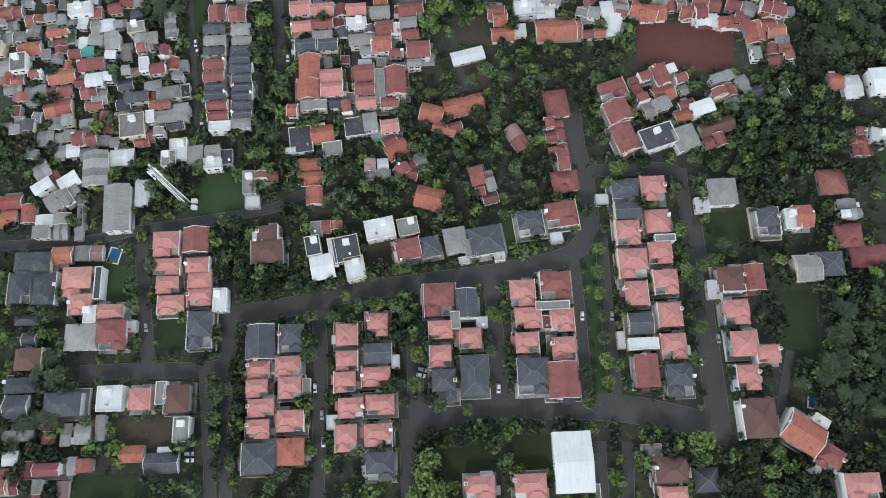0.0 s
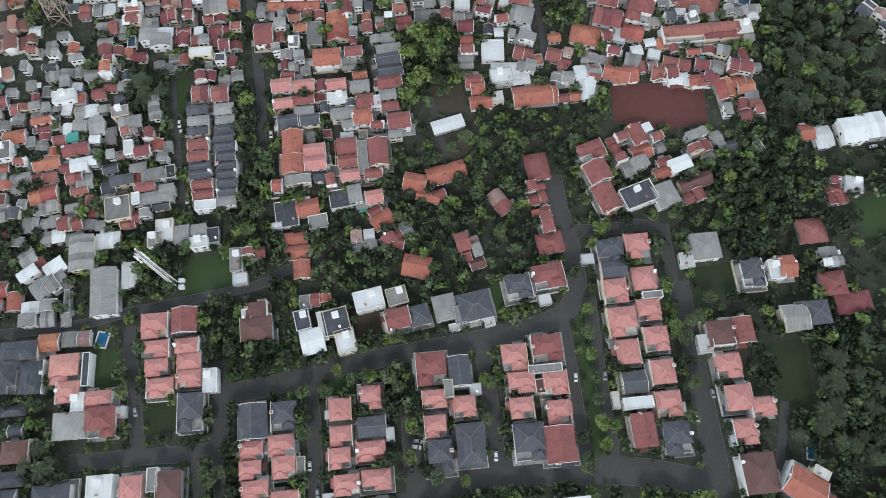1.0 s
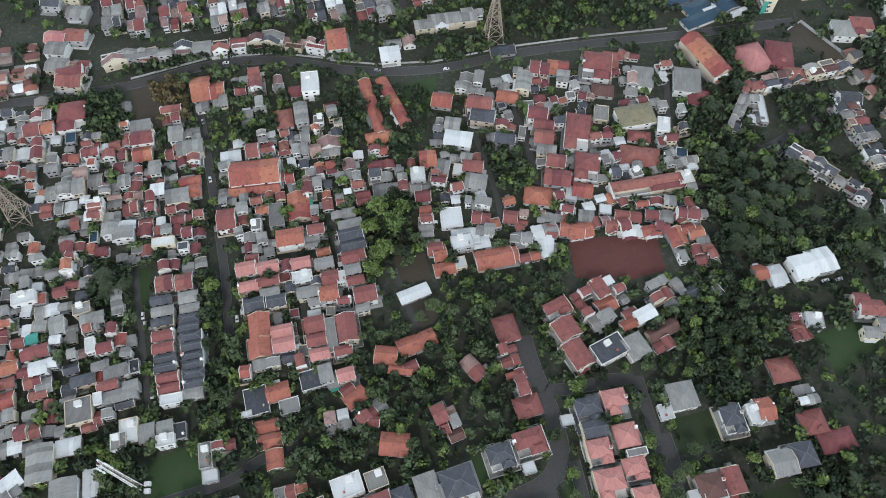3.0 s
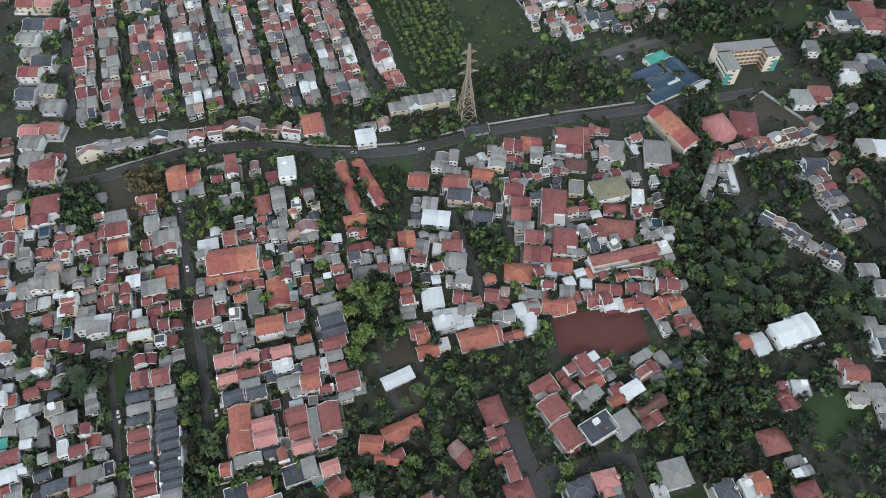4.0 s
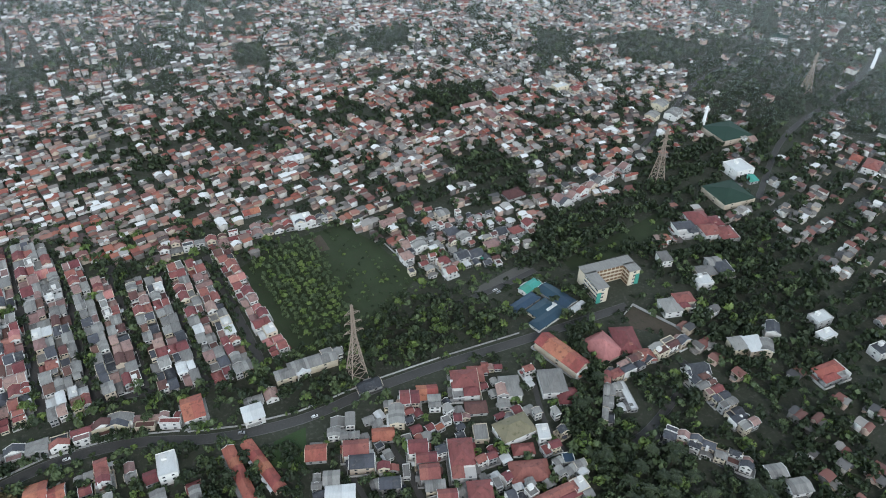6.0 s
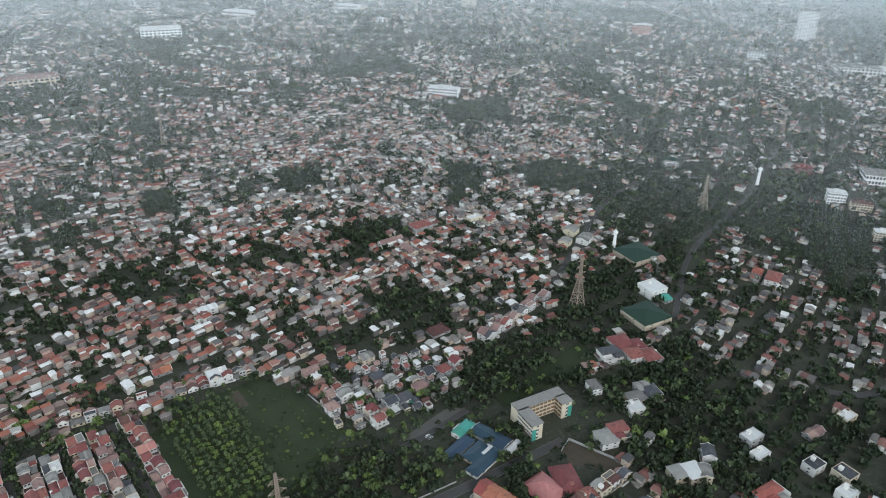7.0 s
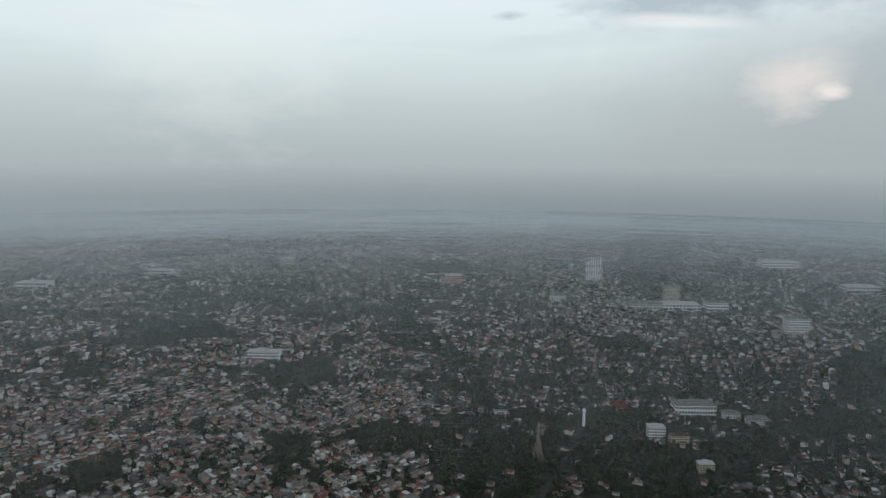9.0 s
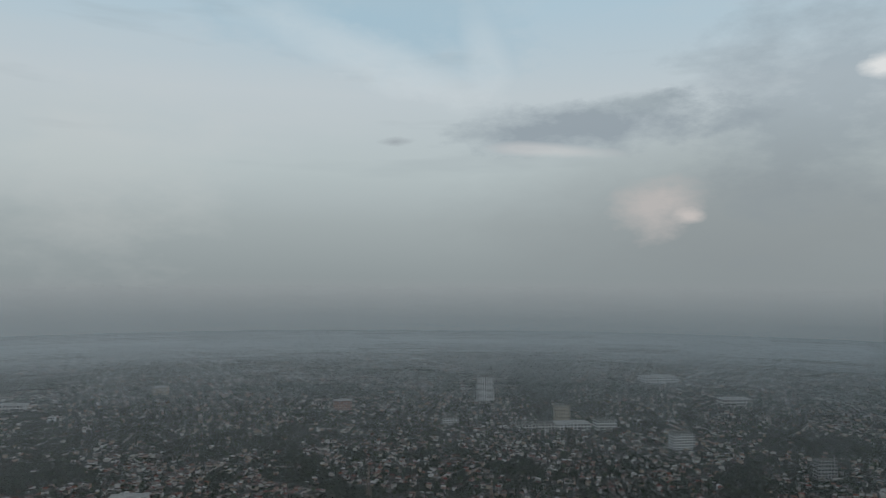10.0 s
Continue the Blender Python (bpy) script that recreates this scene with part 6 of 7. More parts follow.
def telecom(x, y, height):
    root = new("telecom_tower", None)
    root.matrix_basis = pose(x, y, 0, 0, 0, 20)
    tagged(root, "slender white lattice telecom mast beside a cabin", "telecom mast")
    legs = [(1.5 * math.cos(a), 1.5 * math.sin(a)) for a in (0.5, 0.5 + math.tau / 4, 0.5 + math.tau / 2, 0.5 + 3 * math.tau / 4)]
    n = 14
    for k, (lx, ly) in enumerate(legs):
        v, f = [], []
        beam(v, f, (lx, ly, 0), (lx * 0.6, ly * 0.6, height), 0.16)
        part("leg", mesh_of("leg", v, f, M_WHITE), root)
        mx, my = legs[(k + 1) % 4]
        v, f = [], []
        for i in range(n):
            q0, q1 = 1 - 0.4 * i / n, 1 - 0.4 * (i + 1) / n
            beam(v, f, (lx * q0, ly * q0, height * i / n), (mx * q1, my * q1, height * (i + 1) / n), 0.08)
            beam(v, f, (lx * q1, ly * q1, height * (i + 1) / n), (mx * q1, my * q1, height * (i + 1) / n), 0.07)
        part("brace", mesh_of("brace", v, f, M_STEEL), root)
    for z in (height - 1.5, height - 4.5, height - 8):
        for a in range(3):
            v, f = [], []
            c, s = math.cos(a * math.tau / 3), math.sin(a * math.tau / 3)
            beam(v, f, (1.9 * c, 1.9 * s, z - 1.1), (1.9 * c, 1.9 * s, z + 1.1), 0.28)
            beam(v, f, (0.8 * c, 0.8 * s, z), (1.9 * c, 1.9 * s, z), 0.06)
            part("antenna", mesh_of("antenna", v, f, M_WHITE), root)
    v, f = [], []
    cylinder(v, f, -1.6, 0.5, height - 6.3, height - 5.9, 0.9, 12)
    part("dish", mesh_of("dish", v, f, M_WHITE), root)
    v, f = [], []
    for dx, dy in ((3.5, 1), (3.6, -2.2), (-3.4, -2.0)):
        box(v, f, dx - 1.3, dy - 1.0, 0, dx + 1.3, dy + 1.0, 2.4)
    part("cabin", mesh_of("cabin", v, f, M_WHITE), root, "white equipment cabin")


BAR = mesh_of("brace", *unit_bar(), M_STEEL)


def wall_line(pts, h=2.2, label="pale concrete boundary wall"):
    v, f = [], []
    for p, q in zip(pts, pts[1:]):
        beam(v, f, (*p, h / 2), (*q, h / 2), 0.12)
        k = len(v) - 8
        for i in range(8):
            x, y, z = v[k + i]
            v[k + i] = (x, y, h if z > h / 2 else 0)
    tagged(new("boundary_wall", mesh_of("boundary_wall", v, f, WALLS[2])), label, "wall", kind="structure")


wall_line([(-37, 533), (-7, 487)], 1.8)
pylon(-49, 380, 25, 64, 12.0, "rusty steel lattice power pylon by the road", True)
telecom(-157, 62, 46)


def school(x, y, rot, w, d, h):
    """A cream school round three sides of a court, with galleries on each floor."""
    root = new("school_building", None)
    root.matrix_basis = pose(x, y, 0, 0, 0, rot)
    tagged(root, "cream four-storey U-shaped school with open galleries", "building")
    t = 9.0
    claim(x, y, rot, w, d)
    for name, (x0, y0, x1, y1) in (("back_wing", (-w / 2, d / 2 - t, w / 2, d / 2)), ("left_wing", (-w / 2, -d / 2, -w / 2 + t, d / 2 - t)), ("right_wing", (w / 2 - t, -d / 2 + d * 0.35, w / 2, d / 2 - t))):
        v, f = [], []
        box(v, f, x0, y0, 0, x1, y1, h)
        wing = part(name, mesh_of(name, v, f, WALLS[1]), root)
        v, f = [], []
        box(v, f, x0 - 0.6, y0 - 0.6, h, x1 + 0.6, y1 + 0.6, h + 0.35)
        part("roof", mesh_of("roof", v, f, ROOFS["G"]), wing)
        for k in range(4):
            if name == "back_wing":
                g = (x0 + t, y0 - 0.12, x1 - t, y0)
                n = int((g[2] - g[0]) / 3.2)
            else:
                g = (x1, y0 + 0.6, x1 + 0.12, y1) if name == "left_wing" else (x0 - 0.12, y0 + 0.6, x0, y1)
                n = int((g[3] - g[1]) / 3.2)
            for i in range(n):
                v, f = [], []
                if name == "back_wing":
                    s = (g[2] - g[0]) / n
                    box(v, f, g[0] + i * s + 0.3, g[1], k * h / 4 + 1.0, g[0] + (i + 1) * s - 0.3, g[3], k * h / 4 + 2.9)
                else:
                    s = (g[3] - g[1]) / n
                    box(v, f, g[0], g[1] + i * s + 0.3, k * h / 4 + 1.0, g[2], g[1] + (i + 1) * s - 0.3, k * h / 4 + 2.9)
                part("gallery_bay", mesh_of("gallery_bay", v, f, M_DOOR), wing)
        me = WINDOWS[1]
        for k in range(4):
            if name == "left_wing":
                for i in range(8):
                    part("window", me, wing, m=pose(x0, y1 - (i + 0.5) * (y1 - y0) / 8, k * h / 4 + 1.1, 0, 0, -90))
            if name != "back_wing":
                part("window", me, wing, m=pose((x0 + x1) / 2, y0, k * h / 4 + 1.1))
    for x0, x1, y0 in ((-w / 2 - 0.15, -w / 2 + 3.4, -d / 2 - 0.15), (w / 2 - 3.4, w / 2 + 0.15, -d / 2 + d * 0.35 - 0.15)):
        v, f = [], []
        box(v, f, x0, y0, 0, x1, y0 + 0.4, h * 0.72)
        part("painted_panel", mesh_of("painted_panel", v, f, ROOFS["T"]), root, "teal painted end panel")


def minaret(x, y, h, r):
    root = new("minaret", None)
    root.matrix_basis = pose(x, y, 0)
    tagged(root, "slender white mosque minaret with pointed top", "minaret")
    v, f = [], []
    cylinder(v, f, 0, 0, 0, h * 0.75, r, 10, r * 0.85)
    part("shaft", mesh_of("shaft", v, f, M_WHITE), root)
    v, f = [], []
    cylinder(v, f, 0, 0, h * 0.75, h * 0.78, r * 1.5, 10)
    cylinder(v, f, 0, 0, h * 0.78, h * 0.88, r * 0.7, 10)
    part("balcony", mesh_of("balcony", v, f, M_WHITE), root)
    v, f = [], []
    cylinder(v, f, 0, 0, h * 0.88, h, r * 0.8, 10, 0.05)
    part("spire", mesh_of("spire", v, f, ROOFS["G"]), root)


school(142, 466, 17.8, 43, 28, 14)
minaret(306, 722, 30, 1.8)
minaret(582, 877, 30, 2.2)
wall_line([(144, 433), (153, 443), (184, 413), (177, 406)])
wall_line([(-150, 340), (-120, 343), (-84, 353), (-38, 377), (10, 397), (64, 417)], 1.4)
wall_line([(-270, 297), (-228, 325), (-186, 339), (-155, 341)], 1.4)
storeyed("apartment_tower", "tall pale concrete apartment tower with window rows", 1320, 1817, -26, 48, 24, 79, M_WHITE, "G", 22, 7, "tower")
storeyed("apartment_block", "cream apartment block with rows of windows", 1317, 1485, -26, 39, 24, 44, WALLS[1], "G", 12, 6, "building")
storeyed("office_building", "white office building with dark window bays", 1334, 1125, -26, 51, 25, 34, M_WHITE, "G", 6, 8, "building")
storeyed("hall_building", "cream hall building standing among low houses", 533, 2462, -26, 42, 33, 30, WALLS[1], "W", 4, 6, "building")
storeyed("office_building", "pinkish low office building among trees", 914, 1958, -26, 52, 31, 26, M_PINKWALL, "W", 4, 7, "building")
storeyed("long_building", "long white building with many windows", 241, 1387, -26, 59, 21, 16, M_WHITE, "W", 3, 14, "building")
storeyed("office_building", "white building with corner towers beside trees", 646, 804, -26, 22, 15, 16, M_WHITE, "W", 4, 6, "building")
storeyed("office_building", "brown-fronted building with pale frame beside trees", 665, 780, -26, 25, 12, 10, WALLS[1], "B", 3, 7, "building")
storeyed("market_hall", "long hall with grey roof and white front", 765, 856, -26, 59, 29, 14, M_WHITE, "G", 2, 14, "building")
storeyed("office_building", "dark red-fronted building among trees", 673, 907, -26, 21, 15, 11, ROOFS["R"], "R", 3, 6, "building")
storeyed("office_building", "white low office building among houses", 1052, 1618, -26, 41, 20, 18, M_WHITE, "G", 3, 6, "building")
storeyed("warehouse", "long white warehouse with flat roof", 1280, 1414, -26, 87, 43, 15, M_WHITE, "W", 2, 10, "building")
storeyed("office_building", "white office building with grey roof", 1349, 1365, -26, 53, 32, 22, M_WHITE, "G", 3, 8, "building")
storeyed("warehouse", "long low grey-roofed warehouse block", 1204, 1459, -26, 100, 40, 14, WALLS[0], "G", 2, 12, "building")
storeyed("office_building", "cream four-storey building beside dark trees", 626, 697, -26, 19, 11, 12, WALLS[1], "W", 4, 5, "building")
storeyed("office_building", "pale office building with grey roof", 813, 781, -26, 30, 18, 9, WALLS[0], "G", 3, 7, "building")
storeyed("office_building", "green-roofed building among dense trees", 499, 966, -26, 21, 13, 9, WALLS[0], "E", 3, 6, "building")
storeyed("office_building", "pale three-storey office building", 793, 811, -26, 23, 14, 11, WALLS[0], "G", 3, 6, "building")
storeyed("warehouse", "white flat-roofed warehouse among trees", 133, 2443, -26, 73, 37, 17, WALLS[0], "W", 2, 8, "building")
storeyed("warehouse", "white long warehouse among houses", -201, 2341, -26, 88, 44, 18, WALLS[0], "W", 2, 10, "building")
storeyed("mall_building", "pale wide mall building on the skyline", 2085, 1783, -26, 126, 63, 26, M_WHITE, "W", 3, 12, "building")
storeyed("warehouse", "white long warehouse among houses", 1928, 1381, -26, 91, 46, 19, WALLS[0], "W", 2, 9, "building")
storeyed("office_building", "small white building among trees", 208, 2202, -26, 17, 13, 14, M_WHITE, "W", 2, 3, "building")
storeyed("office_building", "grey building among dark trees", 1369, 829, -35, 37, 22, 34, WALLS[2], "G", 5, 6, "building")
storeyed("mall_building", "white stepped mall building among dark trees", -379, 2058, 12, 100, 55, 20, M_WHITE, "W", 3, 10)
storeyed("hall_building", "long cream hall with pale roof above the houses", -539, 1569, 20, 90, 42, 15, WALLS[1], "K", 2, 10)
pylon(223, 615, 20, 57, 11.0, "steel lattice power pylon above the tree valley")
pylon(462, 810, 20, 48, 10.0, "grey steel power pylon beyond the valley")
pylon(730, 1044, 20, 47, 10.0, "distant grey steel power pylon")
pylon(586, 1199, 20, 56, 9.0, "distant slender power pylon")
pylon(-233, 1147, 20, 66, 8.0, "red and white mast above the roofs")
pylon(-360, 1300, 20, 75, 7.0, "slender radio mast above the roofs")
pylon(-283, 185, 20, 55, 11.0, "rusty steel lattice power pylon among the kampung roofs")

# ---- trees ----
def leaf_cloud(n, rx, rz, lobes, leaf, seed):
    """Leaf clumps gathered on uneven lobes of a crown whose middle is at the origin."""
    g = np.random.default_rng(seed)
    lob = g.normal(size=(lobes, 3))
    lob /= np.linalg.norm(lob, axis=1)[:, None]
    lob[:, 2] = np.abs(lob[:, 2]) * 0.9 - 0.25
    cen = lob * [rx * 0.62, rx * 0.62, rz * 0.62] * g.uniform(0.65, 1.12, (lobes, 1))
    size = g.uniform(0.34, 0.58, lobes) * rx
    k = g.integers(0, lobes, n)
    d = g.normal(size=(n, 3))
    d /= np.linalg.norm(d, axis=1)[:, None]
    d[:, 2] = np.where(d[:, 2] < -0.35, -d[:, 2], d[:, 2])
    c = cen[k] + d * (size[k] * g.uniform(0.7, 1.05, n))[:, None] * [1, 1, rz / rx]
    nrm = d + 0.55 * g.normal(size=(n, 3))
    nrm /= np.linalg.norm(nrm, axis=1)[:, None]
    t = np.cross(nrm, g.normal(size=(n, 3)))
    t /= np.linalg.norm(t, axis=1)[:, None]
    u = np.cross(nrm, t)
    s = leaf * g.uniform(0.6, 1.3, (n, 1))
    return np.stack([c - t * s, c - u * s * 0.75, c + t * s, c + u * s * 0.75], 1)


def quad_mesh(name, quads, mats, index=None):
    me = bpy.data.meshes.new(name)
    n = len(quads)
    me.vertices.add(4 * n)
    me.vertices.foreach_set("co", quads.reshape(-1).astype(np.float32))
    me.loops.add(4 * n)
    me.loops.foreach_set("vertex_index", np.arange(4 * n, dtype=np.int32))
    me.polygons.add(n)
    me.polygons.foreach_set("loop_start", np.arange(0, 4 * n, 4, dtype=np.int32))
    for m in mats:
        me.materials.append(m)
    if index is not None:
        me.polygons.foreach_set("material_index", index.astype(np.int32))
    me.update(calc_edges=True)
    return me


def trunk_mesh(h, r, limbs, seed):
    g = random.Random(seed)
    v, f = [], []
    cylinder(v, f, 0, 0, 0, h * 0.6, r, 7, r * 0.7)
    for i in range(limbs):
        a = i * math.tau / limbs + g.uniform(-0.4, 0.4)
        q = h * g.uniform(0.25, 0.4)
        beam(v, f, (0, 0, h * g.uniform(0.42, 0.58)), (q * math.cos(a), q * math.sin(a), h * g.uniform(0.8, 1.0)), r * 0.32)
    return mesh_of("trunk", v, f, M_BARK)


CROWNS, TRUNKS = {}, [trunk_mesh(4.2, 0.2, 5, 1), trunk_mesh(5.5, 0.28, 6, 2)]
for mi, m in enumerate(LEAVES):
    CROWNS[mi] = [quad_mesh("crown", leaf_cloud(430, 3.2, q, 13, 0.40, 40 + 7 * mi + k) + [0, 0, 4.6], [m]) for k, q in enumerate((2.4, 3.0, 2.0))]
TREE_WORDS = {0: "leafy green broad-crowned tree", 1: "dark green dense-crowned tree", 2: "bright yellow-green leafy tree", 3: "dry brownish sparse tree"}


def tree(x, y, size, kind=0):
    root = new("tree", RNG.choice(TRUNKS))
    root.matrix_basis = pose(x, y, 0, 0, 0, RNG.uniform(0, 360)) @ Matrix.Diagonal((size, size, size * RNG.uniform(0.85, 1.2), 1))
    tagged(root, TREE_WORDS[kind], "tree", "trees among the houses")
    part("crown", RNG.choice(CROWNS[kind]), root)


def palm_quads(seed):
    """Arching fronds, each a thin midrib with drooping leaflets on both sides."""
    g = random.Random(seed)
    out = []
    n = 11
    for i in range(n):
        a = i * math.tau / n + g.uniform(-0.25, 0.25)
        lift, length = g.uniform(-0.1, 1.3), g.uniform(2.8, 3.9)
        c, s = math.cos(a), math.sin(a)
        rib = [(length * k / 5, lift * math.sin(k / 5 * 2.2) - 1.5 * (k / 5) ** 2) for k in range(6)]
        for k in range(5):
            (r0, z0), (r1, z1) = rib[k], rib[k + 1]
            out.append([(c * r0 + s * 0.05, s * r0 - c * 0.05, z0), (c * r1 + s * 0.04, s * r1 - c * 0.04, z1), (c * r1 - s * 0.04, s * r1 + c * 0.04, z1), (c * r0 - s * 0.05, s * r0 + c * 0.05, z0)])
            wide = (0.55, 0.85, 0.9, 0.75, 0.45)[k]
            for e in (-1, 1):
                for h in (0.25, 0.75):
                    r, z = r0 + (r1 - r0) * h, z0 + (z1 - z0) * h
                    tip, drop = r + wide * 0.55, z - wide * g.uniform(0.25, 0.6)
                    b = 0.13
                    out.append([(c * (r - b), s * (r - b), z), (c * (r + b), s * (r + b), z), (c * (tip + 0.05) - s * e * wide, s * (tip + 0.05) + c * e * wide, drop), (c * (tip - 0.05) - s * e * wide, s * (tip - 0.05) + c * e * wide, drop)])
    return np.array(out)


def palm_trunk(h):
    v, f = [], []
    for k in range(5):
        cylinder(v, f, 0.12 * k * k * 0.3, 0, h * k / 5, h * (k + 1) / 5, 0.17 - 0.012 * k, 6)
    return mesh_of("trunk", v, f, M_BARK), 0.12 * 16 * 0.3


PALM_TRUNK, PALM_OFF = palm_trunk(8.0)
PALM_CROWNS = [quad_mesh("crown", palm_quads(k) + [PALM_OFF, 0, 8.0], [M_PALM]) for k in range(3)]


def palm(x, y, size):
    root = new("palm_tree", PALM_TRUNK)
    root.matrix_basis = pose(x, y, 0, 0, 0, RNG.uniform(0, 360)) @ Matrix.Diagonal((size * 1.15, size * 1.15, size * RNG.uniform(0.7, 1.2), 1))
    tagged(root, "tall coconut palm with drooping fronds", "palm", "palms in the groves")
    part("crown", RNG.choice(PALM_CROWNS), root)


def trees(pts):
    for x, y in pts:
        tree(x, y, RNG.uniform(0.95, 1.35), RNG.choices((0, 1, 2), (5, 2, 4))[0])


CLOUD = []  # joined crowns of the thick woods: quads and their leaf kind
CLOUD_T = [[leaf_cloud(62, 3.4, q, 9, 0.9, 300 + k) for k, q in enumerate((2.6, 3.2, 2.2))], [leaf_cloud(15, 4.2, q, 7, 1.85, 330 + k) for k, q in enumerate((2.8, 3.4))],
           [leaf_cloud(5, 4.2, q, 5, 3.0, 350 + k) for k, q in enumerate((2.8, 3.4, 2.4))],
           [leaf_cloud(32, 3.6, q, 8, 1.25, 370 + k) for k, q in enumerate((2.8, 3.4, 2.4))]]


def clump(x, y, size, kind, far=0, lift=4.2):
    if far == 0 and y > 300:
        far = 3
    q = CLOUD_T[far][RNG.randrange(len(CLOUD_T[far]))]
    a = RNG.uniform(0, math.tau)
    c, s = math.cos(a) * size, math.sin(a) * size
    r = np.empty_like(q)
    r[..., 0], r[..., 1], r[..., 2] = c * q[..., 0] - s * q[..., 1] + x, s * q[..., 0] + c * q[..., 1] + y, q[..., 2] * size * RNG.uniform(0.8, 1.3) + lift * size
    CLOUD.append((r, kind))


def wood(poly, n, kind):
    """Trees standing about a piece of land, kept off the houses and roads: the first ones singly, the underwood joined."""
    WOODS.append(poly)
    xs, ys = [p[0] for p in poly], [p[1] for p in poly]
    made = tries = 0
    while made < n * 1.7 and tries < n * 60:
        tries += 1
        x, y = RNG.uniform(min(xs), max(xs)), RNG.uniform(min(ys), max(ys))
        if not inside(poly, x, y) or built(x, y, 0.4) or on_road(x, y, -1.0 if y > 320 else 1.0):
            continue
        size = RNG.uniform(0.75, 1.35)
        singles = int(n * (0.26 if kind == "p" else 0.2 if y < 240 else 0.0))
        if kind == "p" and made < singles:
            palm(x, y, RNG.uniform(0.85, 1.3))
        elif kind == "y":
            clump(x, y, size * 0.9, 3)
        elif made < singles:
            tree(x, y, size, RNG.choices((0, 1, 2), (5, 5, 2))[0])
        else:
            clump(x, y, size * RNG.uniform(0.6, 1.05), RNG.choices((0, 1, 2), (3, 8, 1))[0])
        made += 1


trees([(-162, 161), (-178, 166), (-26, 40), (-26, 32), (-30, 16), (-29, 45), (26, 124), (47, 51), (53, 39), (60, 60), (54, 87), (109, 75)])
trees([(102, 38), (106, 42), (-62, -36), (-64, -42), (-67, 46), (-117, -5), (-100, -12), (-85, -40), (-54, -23), (-1, 63), (-8, 15), (4, 18)])
trees([(53, 43), (-81, 45), (-51, 48), (-43, 50), (-37, 47), (-161, 17), (-155, 7), (-190, -9), (-205, -13), (-158, 60), (-165, -34), (-152, -46)])
trees([(117, 133), (138, 141), (90, 132), (100, 136), (69, 130), (75, 123), (83, 118), (69, 133), (87, 122)])
trees([(36, 109), (39, 98), (43, 88), (47, 79), (51, 69), (55, 60), (59, 51), (83, 109), (87, 99), (91, 90), (92, 74), (77, 113)])
trees([(84, 98), (-103, -16), (-100, -25), (-95, -33), (-90, -42), (-71, 23), (-75, 22), (-71, 15), (-78, 32), (-68, 35), (-53, 47), (5, 46)])
trees([(2, 62), (-22, 20), (35, 154), (44, 158), (66, 169), (77, 170), (32, 150), (86, 170)])
trees([(-83, 244), (-86, 229), (-82, 256), (-82, 202), (-162, 161), (-181, 216), (-136, 237), (115, 273), (-71, 270), (-106, 234), (-175, 348), (-238, 504)])
trees([(-140, 423), (-219, 358), (-252, 359), (-327, 372), (-289, 395)])
# the broad bright crowns that stand out of the green
for x, y, size in ((-88, 229, 2), (-76, 221, 2.1), (-90, 217, 1.8), (-75, 232, 1.7), (-78, 204, 1.9), (-82, 193, 1.6), (-5, -8, 1.7), (-4, -16, 1.8), (3, -19, 1.6), (-5, -23, 1.5), (-161, 164, 1.4), (102, 41, 1.5), (114, 224, 1.3), (116, 271, 1.6)):
    tree(x, y, size, 2)
wood([(-119, 102), (-92, 125), (-69, 161), (-42, 188), (5, 213), (24, 209), (14, 185), (20, 147), (3, 119), (-8, 109), (-45, 97), (-76, 88), (-106, 80)], 95, 'm')
wood([(-175, 170), (-166, 173), (-146, 153), (-128, 109), (-129, 92), (-141, 91), (-151, 123)], 40, 'm')
wood([(-265, 68), (-249, 74), (-237, 55), (-248, 38)], 24, 'b')
wood([(-194, 84), (-166, 78), (-154, 73), (-160, 49), (-176, 43)], 30, 'm')
wood([(117, 129), (166, 150), (181, 76), (162, 84), (134, 79), (130, 88), (148, 101), (140, 126)], 110, 'p')
wood([(118, 52), (146, 60), (165, 44), (158, 32), (117, 16)], 40, 'm')
wood([(80, 203), (101, 234), (116, 206), (124, 186), (102, 157), (91, 168)], 45, 'm')
wood([(94, 278), (138, 295), (146, 255), (122, 246), (107, 247)], 80, 'p')
wood([(-17, -4), (-5, 3), (6, -21), (-8, -28)], 24, 'm')
wood([(-19, 16), (20, 28), (52, 43), (56, 34), (25, 14), (-7, -3)], 45, 'm')
wood([(74, 41), (107, 45), (113, 30), (77, 31)], 26, 'm')
wood([(-121, -6), (-100, 2), (-89, -15), (-81, -48), (-88, -51)], 26, 'm')
wood([(-141, 59), (-126, 65), (-110, 50), (-118, 35), (-130, 36)], 22, 'm')
wood([(-51, 60), (-37, 65), (-27, 35), (-34, 27)], 14, 'm')
wood([(-118, 41), (-1, 88), (2, 80), (-108, 20)], 60, 'm')
wood([(-199, -30), (-172, -25), (-146, -73), (-174, -88)], 34, 'p')
wood([(-98, 233), (-73, 245), (-58, 201), (-83, 192)], 40, 'm')
wood([(-297, 288), (-272, 294), (-247, 235), (-285, 257)], 30, 'm')
wood([(-255, 298), (-236, 303), (-221, 273), (-236, 265)], 20, 'y')
wood([(-137, 317), (-81, 330), (-73, 295), (-82, 275), (-117, 275), (-132, 290)], 50, 'm')
wood([(-191, 280), (-165, 291), (-155, 271), (-188, 263)], 26, 'm')
wood([(-34, 291), (-11, 296), (-9, 267), (-27, 258)], 26, 'm')
wood([(76, 338), (100, 376), (123, 379), (121, 330), (145, 307), (183, 284), (188, 262), (134, 251), (121, 242), (101, 258), (91, 296)], 110, 'p')
